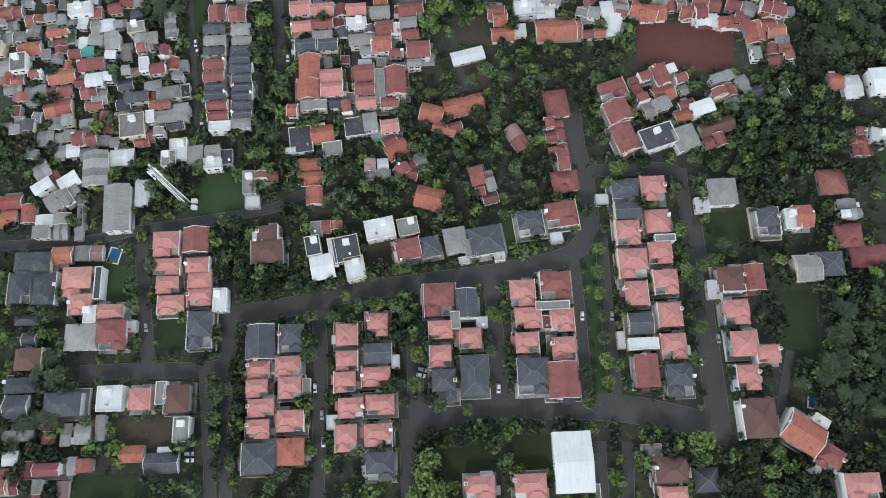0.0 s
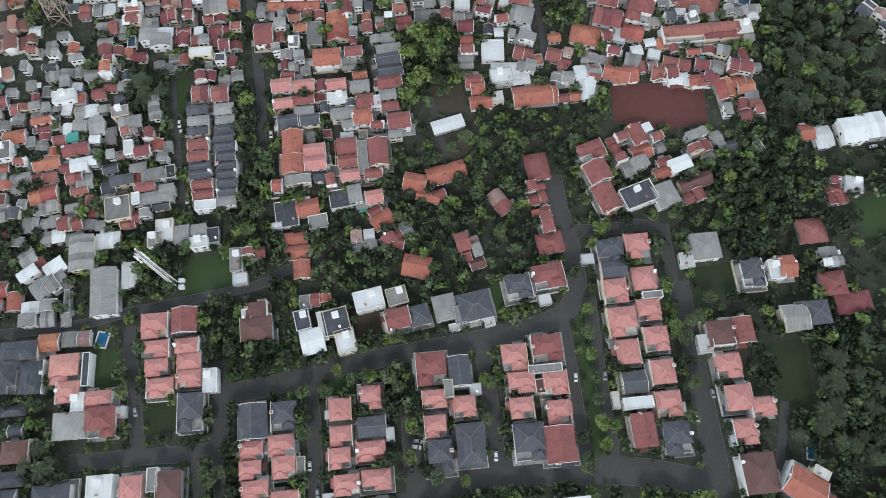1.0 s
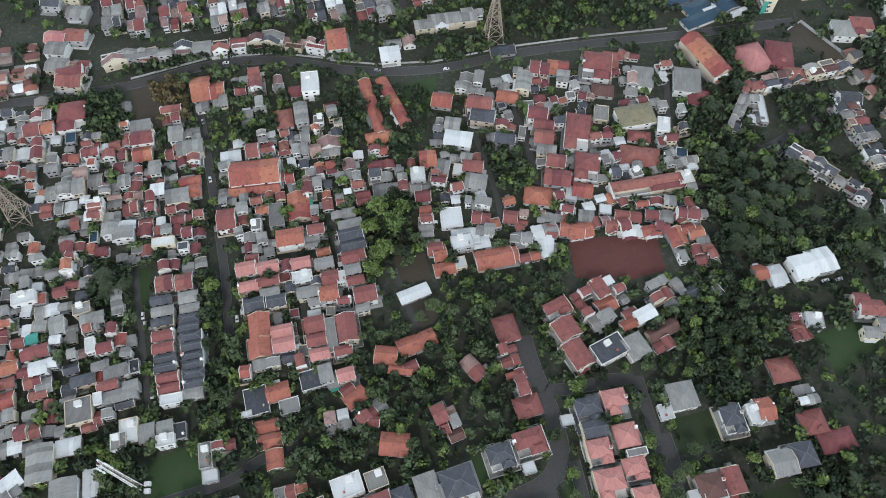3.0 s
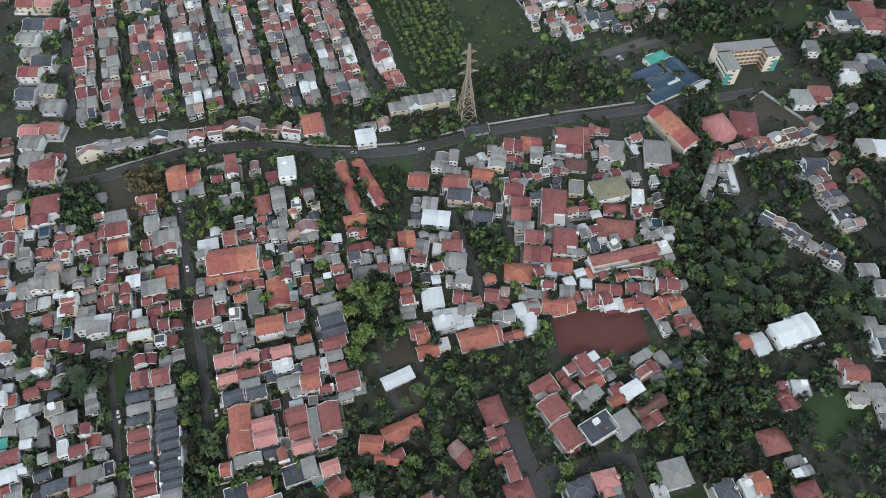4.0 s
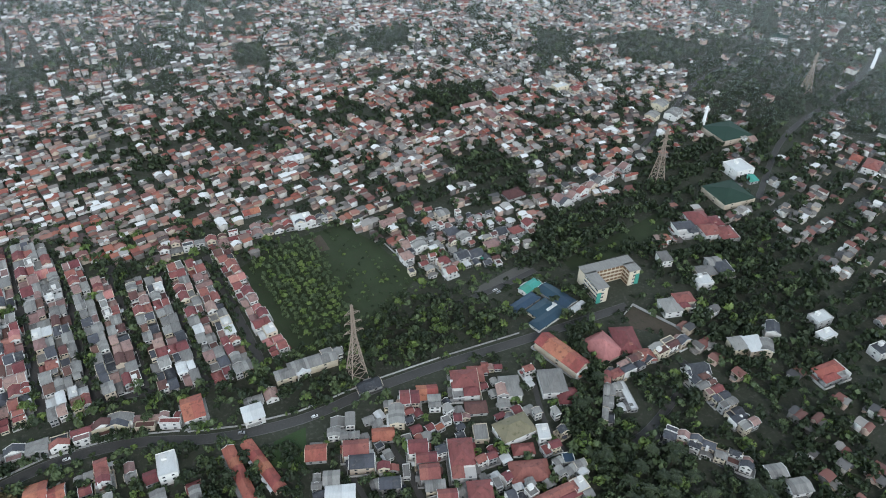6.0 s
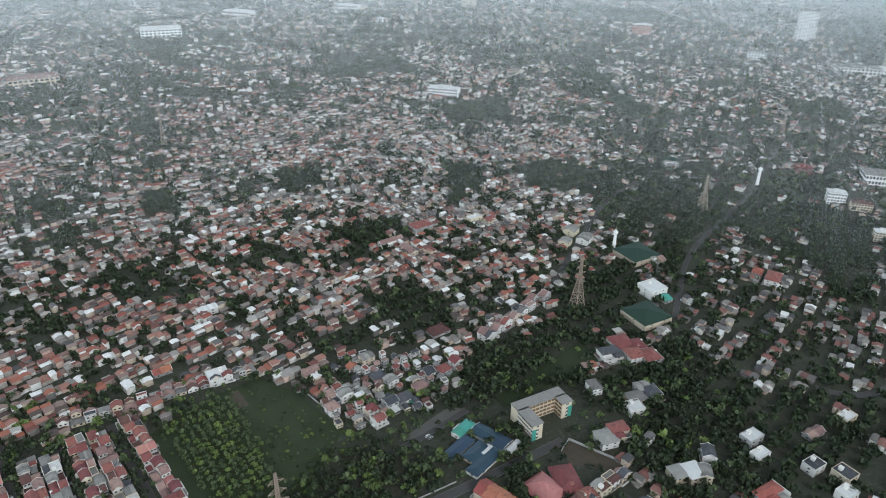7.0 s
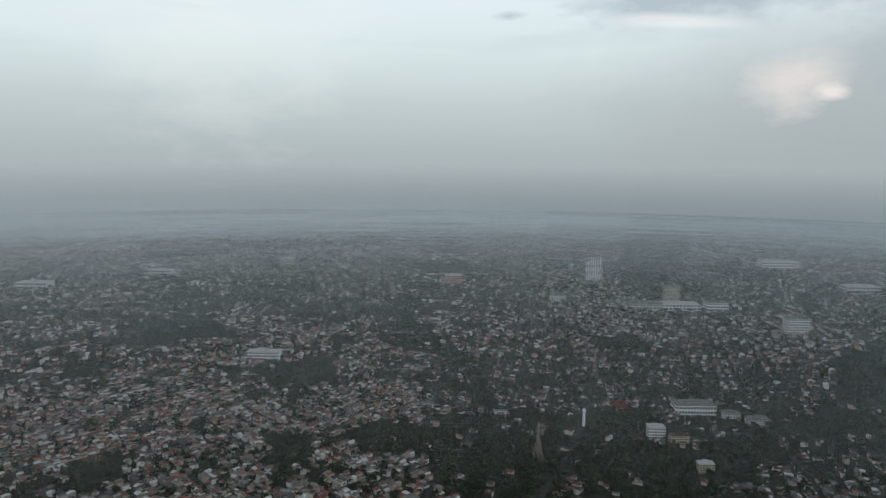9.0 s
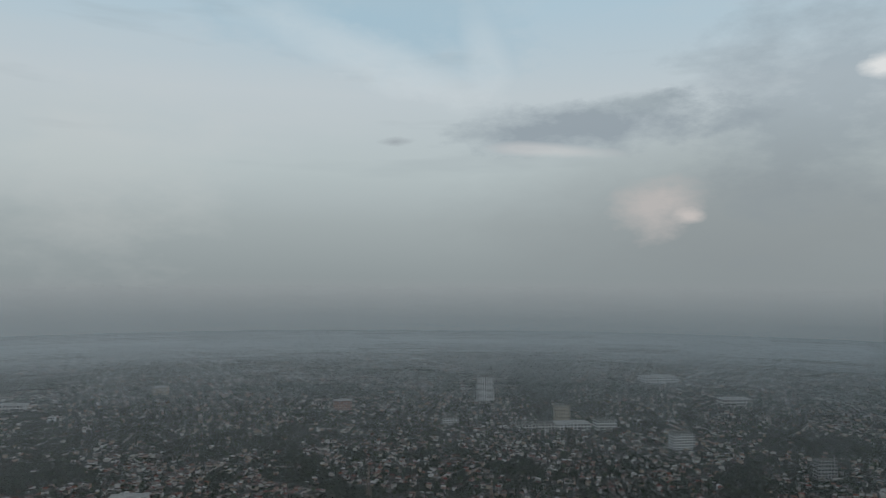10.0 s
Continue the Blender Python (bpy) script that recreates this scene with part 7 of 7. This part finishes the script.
wood([(76, 338), (100, 376), (123, 379), (114, 329), (105, 306), (97, 280), (89, 312)], 70, 'm')
wood([(94, 239), (120, 232), (128, 207), (119, 176), (112, 164), (82, 160), (87, 189), (77, 213)], 60, 'm')
wood([(-47, 442), (27, 462), (68, 446), (72, 419), (-25, 385), (-89, 388), (-95, 398)], 160, 'm')
wood([(26, 486), (117, 551), (222, 590), (199, 504), (116, 485), (68, 446)], 90, 'm')
wood([(197, 497), (275, 528), (231, 350), (207, 366), (193, 405), (198, 452)], 110, 'm')
wood([(133, 370), (170, 375), (171, 342), (142, 328)], 40, 'm')
wood([(188, 293), (208, 258), (187, 255), (157, 258)], 60, 'p')
wood([(-317, 274), (-273, 289), (-253, 261), (-280, 244), (-300, 242)], 50, 'm')
wood([(-142, 374), (-98, 398), (-89, 365), (-120, 350)], 30, 'm')
wood([(-89, 388), (-39, 372), (-61, 359), (-86, 350)], 30, 'm')
wood([(90, 461), (123, 466), (122, 412), (99, 408)], 50, 'm')
wood([(99, 408), (139, 397), (111, 377), (93, 375)], 40, 'm')
wood([(-320, 336), (-312, 337), (-411, 523), (-421, 522)], 26, 'm')
wood([(-279, 344), (-271, 345), (-370, 529), (-381, 528)], 30, 'm')
wood([(-246, 355), (-237, 357), (-334, 534), (-345, 533)], 34, 'm')
wood([(-216, 366), (-207, 368), (-284, 509), (-295, 507)], 34, 'm')
wood([(-188, 370), (-175, 372), (-238, 507), (-254, 505)], 40, 'm')
wood([(-152, 374), (-141, 376), (-205, 504), (-216, 503)], 34, 'm')
wood([(-119, 396), (-110, 397), (-170, 517), (-180, 516)], 26, 'm')
wood([(-323, 327), (-275, 344), (-203, 365), (-142, 376), (-140, 369), (-200, 357), (-272, 338), (-320, 321)], 30, 'm')
wood([(-279, 302), (-229, 327), (-187, 340), (-134, 343), (-133, 339), (-186, 336), (-227, 323), (-275, 294)], 30, 'm')
wood([(-228, 162), (-207, 166), (-200, 142), (-216, 139)], 26, 'p')
wood([(-313, 202), (-294, 207), (-275, 177), (-296, 172)], 22, 'm')

# green between the houses
def fill_green(x0, y0, x1, y1, step, chance):
    y = y0
    while y < y1:
        x = x0
        while x < x1:
            px, py = x + RNG.uniform(-step, step) * 0.6, y + RNG.uniform(-step, step) * 0.6
            x += step
            if RNG.random() > chance or built(px, py, 0.4) or on_road(px, py, 0.8) or any(inside(p, px, py) for p, k in LAWNS):
                continue
            clump(px, py, RNG.choice((0.5, 0.7, 0.9, 1.1, 1.35)) * RNG.uniform(0.85, 1.1), RNG.choices((0, 1, 2), (2, 8, 1) if px > 95 else (6, 3, 3))[0], lift=RNG.uniform(1.8, 3.6))
        y += step


def street_trees():
    """Small clipped trees on the verges of the wider near roads."""
    for line, width in ROADS:
        if width < 5 or line[0][1] > 190:
            continue
        for side in (1, -1):
            run = 0.0
            edge = offset_line(line, side * (width / 2 + 1.7))
            for p, q in zip(edge, edge[1:]):
                run += math.dist(p, q)
                if run < 7 or RNG.random() < 0.25 or built(*p, 0.6) or on_road(*p, 0.7):
                    continue
                run = 0.0
                clump(*p, RNG.uniform(0.45, 0.8), RNG.choices((0, 1, 2), (5, 2, 3))[0], lift=3.4)


street_trees()
fill_green(-260, -100, 260, 330, 4.6, 0.70)
fill_green(-430, 330, 290, 560, 6.5, 0.5)

# orchard of round trees in rows
ORCHARD = [(-147, 518), (-95, 535), (-71, 487), (-53, 438), (-79, 417), (-102, 427)]
GROVE = [(-148, 515), (-81, 553), (-23, 497), (40, 423), (-13, 386), (-50, 403), (-93, 410)]
for i in range(-12, 34):
    for j in range(-14, 34):
        ox, oy = -150 + 5.9 * i * 0.9 + 2.5 * j, 496 + 5.9 * i * 0.44 - 5.0 * j
        if built(ox, oy, 1) or on_road(ox, oy, 2):
            continue
        px, py = ox + RNG.uniform(-0.6, 0.6), oy + RNG.uniform(-0.6, 0.6)
        if inside(ORCHARD, ox, oy) and RNG.random() < 0.9:
            clump(px, py, RNG.uniform(0.72, 0.95), RNG.choice((0, 0, 0, 2)), lift=2.4)
        elif inside(GROVE, ox, oy) and RNG.random() < 0.5:
            # the open part of the plot: low bushes in the tall grass
            clump(px, py, RNG.uniform(0.25, 0.6), RNG.choice((0, 0, 1, 2)), lift=1.6)

# ---- the town beyond ----
def town():
    """Rows of small houses in blocks out to the haze, each block with its own street grid, and trees between."""
    g = random.Random(11)
    quads_r, quads_w, warm, ends = [], [], [], []

    def small(x, y, a, w, d, h, rise, tone, dim):
        c, s = math.cos(a), math.sin(a)

        def at(px, py, pz):
            return (x + c * px - s * py, y + s * px + c * py, pz)
        p, q = w / 2, d / 2
        e = 0.5
        if math.hypot(x, y - 100) < 850:
            ends.extend([[at(k * p, -q, h), at(k * p, q, h), at(k * p, 0.05, h + rise - 0.05), at(k * p, -0.05, h + rise - 0.05)] for k in (-1, 1)])
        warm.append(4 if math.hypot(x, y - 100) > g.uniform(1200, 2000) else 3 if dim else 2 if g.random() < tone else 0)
        quads_r.append(([at(-p - e, -q - e, h), at(p + e, -q - e, h), at(p + e, 0, h + rise), at(-p - e, 0, h + rise), at(p + e, q + e, h), at(-p - e, q + e, h)]))
        quads_w.append(([at(-p, -q, 0), at(p, -q, 0), at(p, q, 0), at(-p, q, 0), at(-p, -q, h), at(p, -q, h), at(p, q, h), at(-p, q, h)]))

    def density(x, y):
        return noise.noise((x * 0.0035, y * 0.0035, 3.3))
    y = -60.0
    while y < 4700:
        block = 62 + 0.018 * max(0, y - 400)
        x = -0.62 * y - 330
        while x < 2.5 * max(y, 60) + 200 and x < 4600:
            cx, cy = x + block / 2, y + block / 2
            x += block
            far = math.hypot(cx, cy - 100)
            if far > 4750 or (far < 620 and -420 < cx < 205 and cy < 520 and not (cx < -310 and cy < 300)):
                continue
            dense = density(cx, cy)
            a = radians(47 if cx > 0.42 * cy else 26) + (0.25 + min(0.7, far / 3000)) * noise.noise((cx * 0.002, cy * 0.002, 9.1)) + (math.pi / 2 if noise.noise((cx * 0.0045, cy * 0.0045, 4)) > 0.25 else 0)
            tone = min(0.92, max(0.08, (0.68 if cx < 0.1 * cy else 0.55) + 1.1 * noise.noise((cx * 0.011, cy * 0.011, 7.7))))
            # east side, where the darker roofs also stand in for cloud shade
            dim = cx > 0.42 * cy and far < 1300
            scale = 1.0 if far < 900 else 1.0 + (far - 900) / 4500
            big = max(1.0, scale * 0.8)
            w0, d0 = 8.7 * big, 10.4 * big
            n_row, n_col = max(1, int(block / (7.9 * scale))), max(1, int(block / (13.2 * scale)))
            for j in range(n_col):
                for i in range(n_row):
                    lx, ly = (i + 0.5) * block / n_row - block / 2, (j + 0.5) * block / n_col - block / 2 + (1.6 if j % 2 else -1.6) * scale
                    px, py = cx + math.cos(a) * lx - math.sin(a) * ly, cy + math.sin(a) * lx + math.cos(a) * ly
                    px, py = px + g.uniform(-1.2, 1.2) * scale, py + g.uniform(-1.2, 1.2) * scale
                    if built(px, py, 3) or on_road(px, py, 3) or any(inside(q, px, py) for q in BARE):
                        continue
                    green = 0.06 + min(0.34, max(0, far - 650) / 2600) + 0.85 * max(0, dense + 0.02) + 0.95 * max(0, density(px * 4 + 900, py * 4)) + (0.30 if dim else 0)
                    size = 1.0 if far < 900 else scale
                    lod = 1 if far < 950 else 2
                    ex, ey = px + 18 * noise.noise((px * 0.012, py * 0.012, 2)) * scale, py + 18 * noise.noise((px * 0.012, py * 0.012, 6)) * scale
                    wooded = any(inside(q, ex, ey) for q in GREEN) and g.random() > 0.06
                    if g.random() < green or wooded:
                        for k in range(3 if wooded else 2 if far < 1600 else 1):
                            clump(px + g.uniform(-4, 4) * scale, py + g.uniform(-4, 4) * scale, g.uniform(0.8, 1.3) * size, g.choices((0, 1, 2), (1, 9, 0))[0], lod, 3.2)
                        continue
                    st = 2 if g.random() < 0.5 else 1
                    if far < 1250:
                        # a front and a back part of different height
                        b = a + (0 if g.random() < 0.75 else math.pi / 2) + g.uniform(-0.06, 0.06)
                        w, d, cut = w0 * g.uniform(0.8, 1.06), d0 * g.uniform(0.75, 1.1), g.uniform(0.4, 0.65)
                        for n, (q, o) in enumerate(((cut, (1 - cut) / 2), (1 - cut, -cut / 2))):
                            k = st if n == 0 else g.choice((1, 1, 2))
                            tall = 2.7 * k + g.uniform(-0.3, 0.6)
                            if g.random() < 0.6:
                                small(px - math.sin(b) * o * d, py + math.cos(b) * o * d, b, w * g.uniform(0.75, 1.0), d * q, tall, g.uniform(0.3, 1.7), tone, dim)
                            else:
                                small(px - math.sin(b) * o * d, py + math.cos(b) * o * d, b + math.pi / 2, d * q, w * g.uniform(0.75, 1.0), tall, g.uniform(0.6, 2.0), tone, dim)
                        if far < 900 and g.random() < 0.6:
                            # a low porch or carport towards the street
                            small(px - math.sin(b) * d * 0.62, py + math.cos(b) * d * 0.62, b, w * g.uniform(0.4, 0.8), d * 0.3, 2.5, 0.12, 0.1, dim)
                        if g.random() < 0.75:
                            clump(px + g.uniform(-7, 7), py + g.uniform(-7, 7), g.uniform(0.5, 0.9), g.choices((0, 1, 2), (2, 7, 0))[0], lod, 3.2)
                        continue
                    small(px, py, a + (0 if g.random() < 0.7 else math.pi / 2) + g.uniform(-0.08, 0.08), w0 * g.uniform(0.75, 1.08), d0 * g.uniform(0.6, 1.0), 3.1 * st + g.uniform(-0.3, 0.6), g.uniform(0.8, 2.2), tone, dim)
                    if g.random() < 0.55:
                        clump(px + g.uniform(-7, 7) * scale, py + g.uniform(-7, 7) * scale, g.uniform(0.55, 1.0) * size, g.choices((0, 1, 2), (1, 7, 0))[0], lod, 3.2)
        y += block
    R, W = np.array(quads_r), np.array(quads_w)
    n = len(R)
    me = bpy.data.meshes.new("far_houses")
    E = np.array(ends)
    verts = np.concatenate([R.reshape(-1, 3), W.reshape(-1, 3), E.reshape(-1, 3)])
    rf = np.array([[0, 1, 2, 3], [3, 2, 4, 5]])
    wf = np.array([[0, 1, 5, 4], [1, 2, 6, 5], [2, 3, 7, 6], [3, 0, 4, 7]])
    F = np.concatenate([(rf[None] + 6 * np.arange(n)[:, None, None]).reshape(-1, 4), (wf[None] + 6 * n + 8 * np.arange(n)[:, None, None]).reshape(-1, 4), 14 * n + np.arange(4 * len(E)).reshape(-1, 4)])
    me.vertices.add(len(verts))
    me.vertices.foreach_set("co", verts.reshape(-1).astype(np.float32))
    me.loops.add(F.size)
    me.loops.foreach_set("vertex_index", F.reshape(-1).astype(np.int32))
    me.polygons.add(len(F))
    me.polygons.foreach_set("loop_start", np.arange(0, F.size, 4, dtype=np.int32))
    me.materials.append(M_FAR_ROOF)
    me.materials.append(M_FAR_WALL)
    me.materials.append(M_WARM_ROOF)
    me.materials.append(M_DIM_ROOF)
    me.materials.append(M_SPECK_ROOF)
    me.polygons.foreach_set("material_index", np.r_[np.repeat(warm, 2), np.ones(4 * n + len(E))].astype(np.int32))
    me.update(calc_edges=True)
    tagged(new("distant_houses", me), "endless low houses with grey and red roofs", "houses", kind="stuff")


BARE = [p for p, k in LAWNS]
GREEN = list(WOODS) + BARE + [
    [(587, 1308), (623, 1236), (540, 1051), (409, 811), (374, 804), (399, 871), (460, 965), (550, 1144)],
    [(620, 1685), (587, 1308), (550, 1144), (523, 1118), (557, 1295), (570, 1540)],
    [(403, 870), (380, 802), (342, 749), (323, 785), (357, 826)],
    [(396, 780), (461, 824), (566, 935), (595, 927), (551, 869), (458, 779), (400, 717), (334, 602), (321, 606), (355, 676), (359, 715)],
    [(535, 832), (610, 791), (663, 738), (560, 629), (503, 632), (503, 659), (465, 698), (485, 772)],
    [(676, 753), (740, 725), (660, 649), (603, 658)],
    [(497, 634), (562, 615), (507, 572), (485, 578)],
    [(186, 606), (244, 696), (317, 687), (269, 582), (229, 567), (207, 532), (141, 552)],
    [(294, 574), (308, 570), (295, 530), (269, 513), (272, 537)],
    [(287, 1001), (360, 1005), (387, 916), (334, 879), (265, 909)],
    [(615, 921), (706, 872), (631, 805), (563, 834)],
    [(0, 819), (51, 833), (68, 773), (20, 762)],
    [(-69, 1004), (-4, 1026), (7, 953), (-54, 944)],
    [(-241, 980), (-193, 984), (-168, 896), (-213, 895)],
    [(151, 941), (215, 954), (205, 888), (147, 886)],
    [(34, 680), (94, 662), (85, 593), (31, 610)],
    [(55, 668), (110, 659), (101, 591), (65, 588)],
    [(101, 565), (200, 584), (254, 594), (188, 495), (88, 505)],
    [(276, 535), (326, 510), (295, 443), (244, 452)],
    [(305, 476), (423, 448), (343, 354), (217, 376)],
    [(1202, 948), (1467, 1013), (1054, 751), (1049, 810)],
    [(2041, 2592), (2533, 2646), (1557, 1708), (1410, 1768)],
    [(233, 1352), (352, 1341), (321, 1200), (212, 1197)],
    [(-2, 1792), (207, 1772), (203, 1567), (15, 1565)],
    [(168, 1031), (241, 987), (212, 912), (159, 946)],
    [(573, 617), (644, 583), (585, 532), (538, 567)],
    [(1251, 927), (1299, 906), (943, 680), (1000, 775)],
]
town()
everything = np.concatenate([q for q, k in CLOUD])
kinds = np.concatenate([np.full(len(q), k) for q, k in CLOUD])
tagged(new("tree_belt", quad_mesh("tree_belt", everything, LEAVES, kinds)), "dense dark green trees and shrubs between the houses", "trees", kind="stuff")


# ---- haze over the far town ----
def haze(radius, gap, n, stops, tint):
    """Stand-in for smoky air: an added screen of pale hair-thin strands, closer set where the view through the air is
    longer.
    """
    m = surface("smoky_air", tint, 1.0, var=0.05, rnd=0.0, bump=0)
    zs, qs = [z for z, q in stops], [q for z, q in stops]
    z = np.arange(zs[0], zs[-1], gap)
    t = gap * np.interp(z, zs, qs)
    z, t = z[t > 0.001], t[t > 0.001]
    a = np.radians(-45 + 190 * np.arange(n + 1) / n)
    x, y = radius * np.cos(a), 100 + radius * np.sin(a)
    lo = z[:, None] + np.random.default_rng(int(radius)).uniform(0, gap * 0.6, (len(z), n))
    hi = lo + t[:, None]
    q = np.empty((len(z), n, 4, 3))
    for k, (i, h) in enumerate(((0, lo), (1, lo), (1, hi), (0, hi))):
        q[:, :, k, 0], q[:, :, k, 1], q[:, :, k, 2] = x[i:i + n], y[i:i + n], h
    tagged(new("backdrop", quad_mesh("haze", q.reshape(-1, 4, 3), [m])), "added screen of pale thin strands imitating distant smoky haze", "haze", kind="stuff")


# the added screens imitate air that thickens with distance: each grows from nothing at its foot and thins out again
# towards the height of the flight
HAZE_SCREENS = [(700, 0.13, 170), (1400, 0.17, 133), (2200, 0.40, 120), (3200, 0.91, 93)]
for radius, share, full in HAZE_SCREENS:
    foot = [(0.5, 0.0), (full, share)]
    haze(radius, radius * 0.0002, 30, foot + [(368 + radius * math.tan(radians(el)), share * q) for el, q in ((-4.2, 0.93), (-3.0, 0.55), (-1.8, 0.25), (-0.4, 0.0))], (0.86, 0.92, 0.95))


# ---- vehicles, pools and street things ----
def car_meshes():
    v, f = [], []
    prof = [(-2.05, 0.35), (-2.1, 0.75), (-1.9, 0.9), (-1.2, 0.95), (1.1, 0.98), (2.0, 0.82), (2.1, 0.55), (2.05, 0.35)]
    k = len(prof)
    v += [(x, -0.82, z) for x, z in prof] + [(x, 0.82, z) for x, z in prof]
    f += [tuple(range(k - 1, -1, -1)), tuple(range(k, 2 * k))] + [(i, (i + 1) % k, k + (i + 1) % k, k + i) for i in range(k)]
    body = (v, f)
    v, f = [], []
    prof = [(-1.75, 0.93), (-1.5, 1.42), (0.35, 1.47), (1.15, 0.96)]
    v += [(x, -0.72 + 0.1 * (z > 1), z) for x, z in prof] + [(x, 0.72 - 0.1 * (z > 1), z) for x, z in prof]
    f += [(3, 2, 1, 0), (4, 5, 6, 7), (0, 1, 5, 4), (2, 3, 7, 6)]
    glass = mesh_of("glass", v, f, M_GLASS)
    v, f = [], []
    box(v, f, -1.48, -0.62, 1.44, 0.34, 0.62, 1.50)
    top = (v, f)
    v, f = [], []
    cylinder(v, f, 0, 0, -0.1, 0.1, 0.32, 12)
    return body, glass, top, mesh_of("wheel", v, f, ROOFS["D"])


CAR_BODY, CAR_GLASS, CAR_TOP, CAR_WHEEL = car_meshes()
CAR_PAINT = {"white": M_WHITE, "red": M_RED, "silver": surface("silver_paint", (0.42, 0.43, 0.44), 0.3, 0.4, var=0.08), "black": surface("black_paint", (0.02, 0.02, 0.022), 0.25, var=0.1)}
CAR_MESH = {k: (mesh_of("car", *CAR_BODY, m), mesh_of("roof_panel", *CAR_TOP, m)) for k, m in CAR_PAINT.items()}


def car(x, y, rot, paint):
    root = new("car", CAR_MESH[paint][0])
    root.matrix_basis = pose(x, y, 0.16, 0, 0, rot)
    tagged(root, "%s family car parked on the paving" % paint, "car", "parked cars")
    part("cabin_glass", CAR_GLASS, root, "dark tinted glass")
    part("roof_panel", CAR_MESH[paint][1], root)
    for px in (-1.3, 1.35):
        for py in (-0.8, 0.8):
            part("wheel", CAR_WHEEL, root, m=pose(px, py, 0.32, 90, 0, 0))


car(-63.8, 2.7, -67, 'white')
car(-56.3, -7.0, -67, 'silver')
car(-51.0, -17.5, -67, 'white')
car(-71.6, 53.5, -67, 'red')
car(-119.8, 26.7, -65, 'white')
car(-171.6, -34.7, -61, 'white')
car(-104.4, -42.8, 21, 'silver')
car(-103.2, -45.4, 21, 'white')
car(13.7, 31.8, -71, 'white')
car(-52.4, -11.0, -67, 'black')
car(-188.9, 138.2, -64, 'white')
car(-169.8, 104.2, -64, 'white')
car(-143.7, 151.6, -66, 'white')
car(-63.9, -8.6, 21, 'silver')
car(-21.4, 27.5, 9, 'silver')
car(-21.2, 24.9, 9, 'white')
car(1.6, 68.3, -71, 'black')
car(51.8, 81.4, -73, 'silver')
car(95.9, 75.7, -75, 'white')
car(39.0, 76.6, -72, 'white')
car(-147.9, 0.7, -63, 'silver')
car(-20.4, 15.8, -69, 'black')
car(100.6, 88.5, -64, 'silver')
car(-182.8, 235.6, -69, 'white')
car(-184.9, 243.6, -69, 'silver')
car(-192.1, 142.9, -66, 'white')
car(-203.5, 135.6, -64, 'white')
car(157.3, 239.7, 29, 'white')
car(164.5, 242.0, 29, 'silver')
car(52.2, 463.9, 37, 'white')
car(54.3, 461.5, 37, 'silver')
car(-74.2, 348.4, 23, 'white')
car(-117.4, 337.8, 8, 'silver')
car(-215.6, 323.1, 24, 'white')
car(-211.4, 273.0, -60, 'silver')
car(-190.6, 232.7, -60, 'white')


def pool(x, y, rot, w, d):
    v, f = [], []
    ring_wall(v, f, -w / 2 - 0.6, -d / 2 - 0.6, w / 2 + 0.6, d / 2 + 0.6, 0.3, 0.6)
    root = new("swimming_pool", mesh_of("swimming_pool", v, f, WALLS[0]))
    root.matrix_basis = pose(x, y, 0.1, 0, 0, rot)
    tagged(root, "small blue swimming pool with a pale rim", "pool")
    v, f = [], []
    box(v, f, -w / 2, -d / 2, 0, w / 2, d / 2, 0.16)
    part("water", mesh_of("water", v, f, M_BLUEWATER), root, "still blue pool water")


pool(148.0, 77.5, 9, 4.9, 8.4)
pool(-178.1, 26.2, 9, 4.9, 6.7)
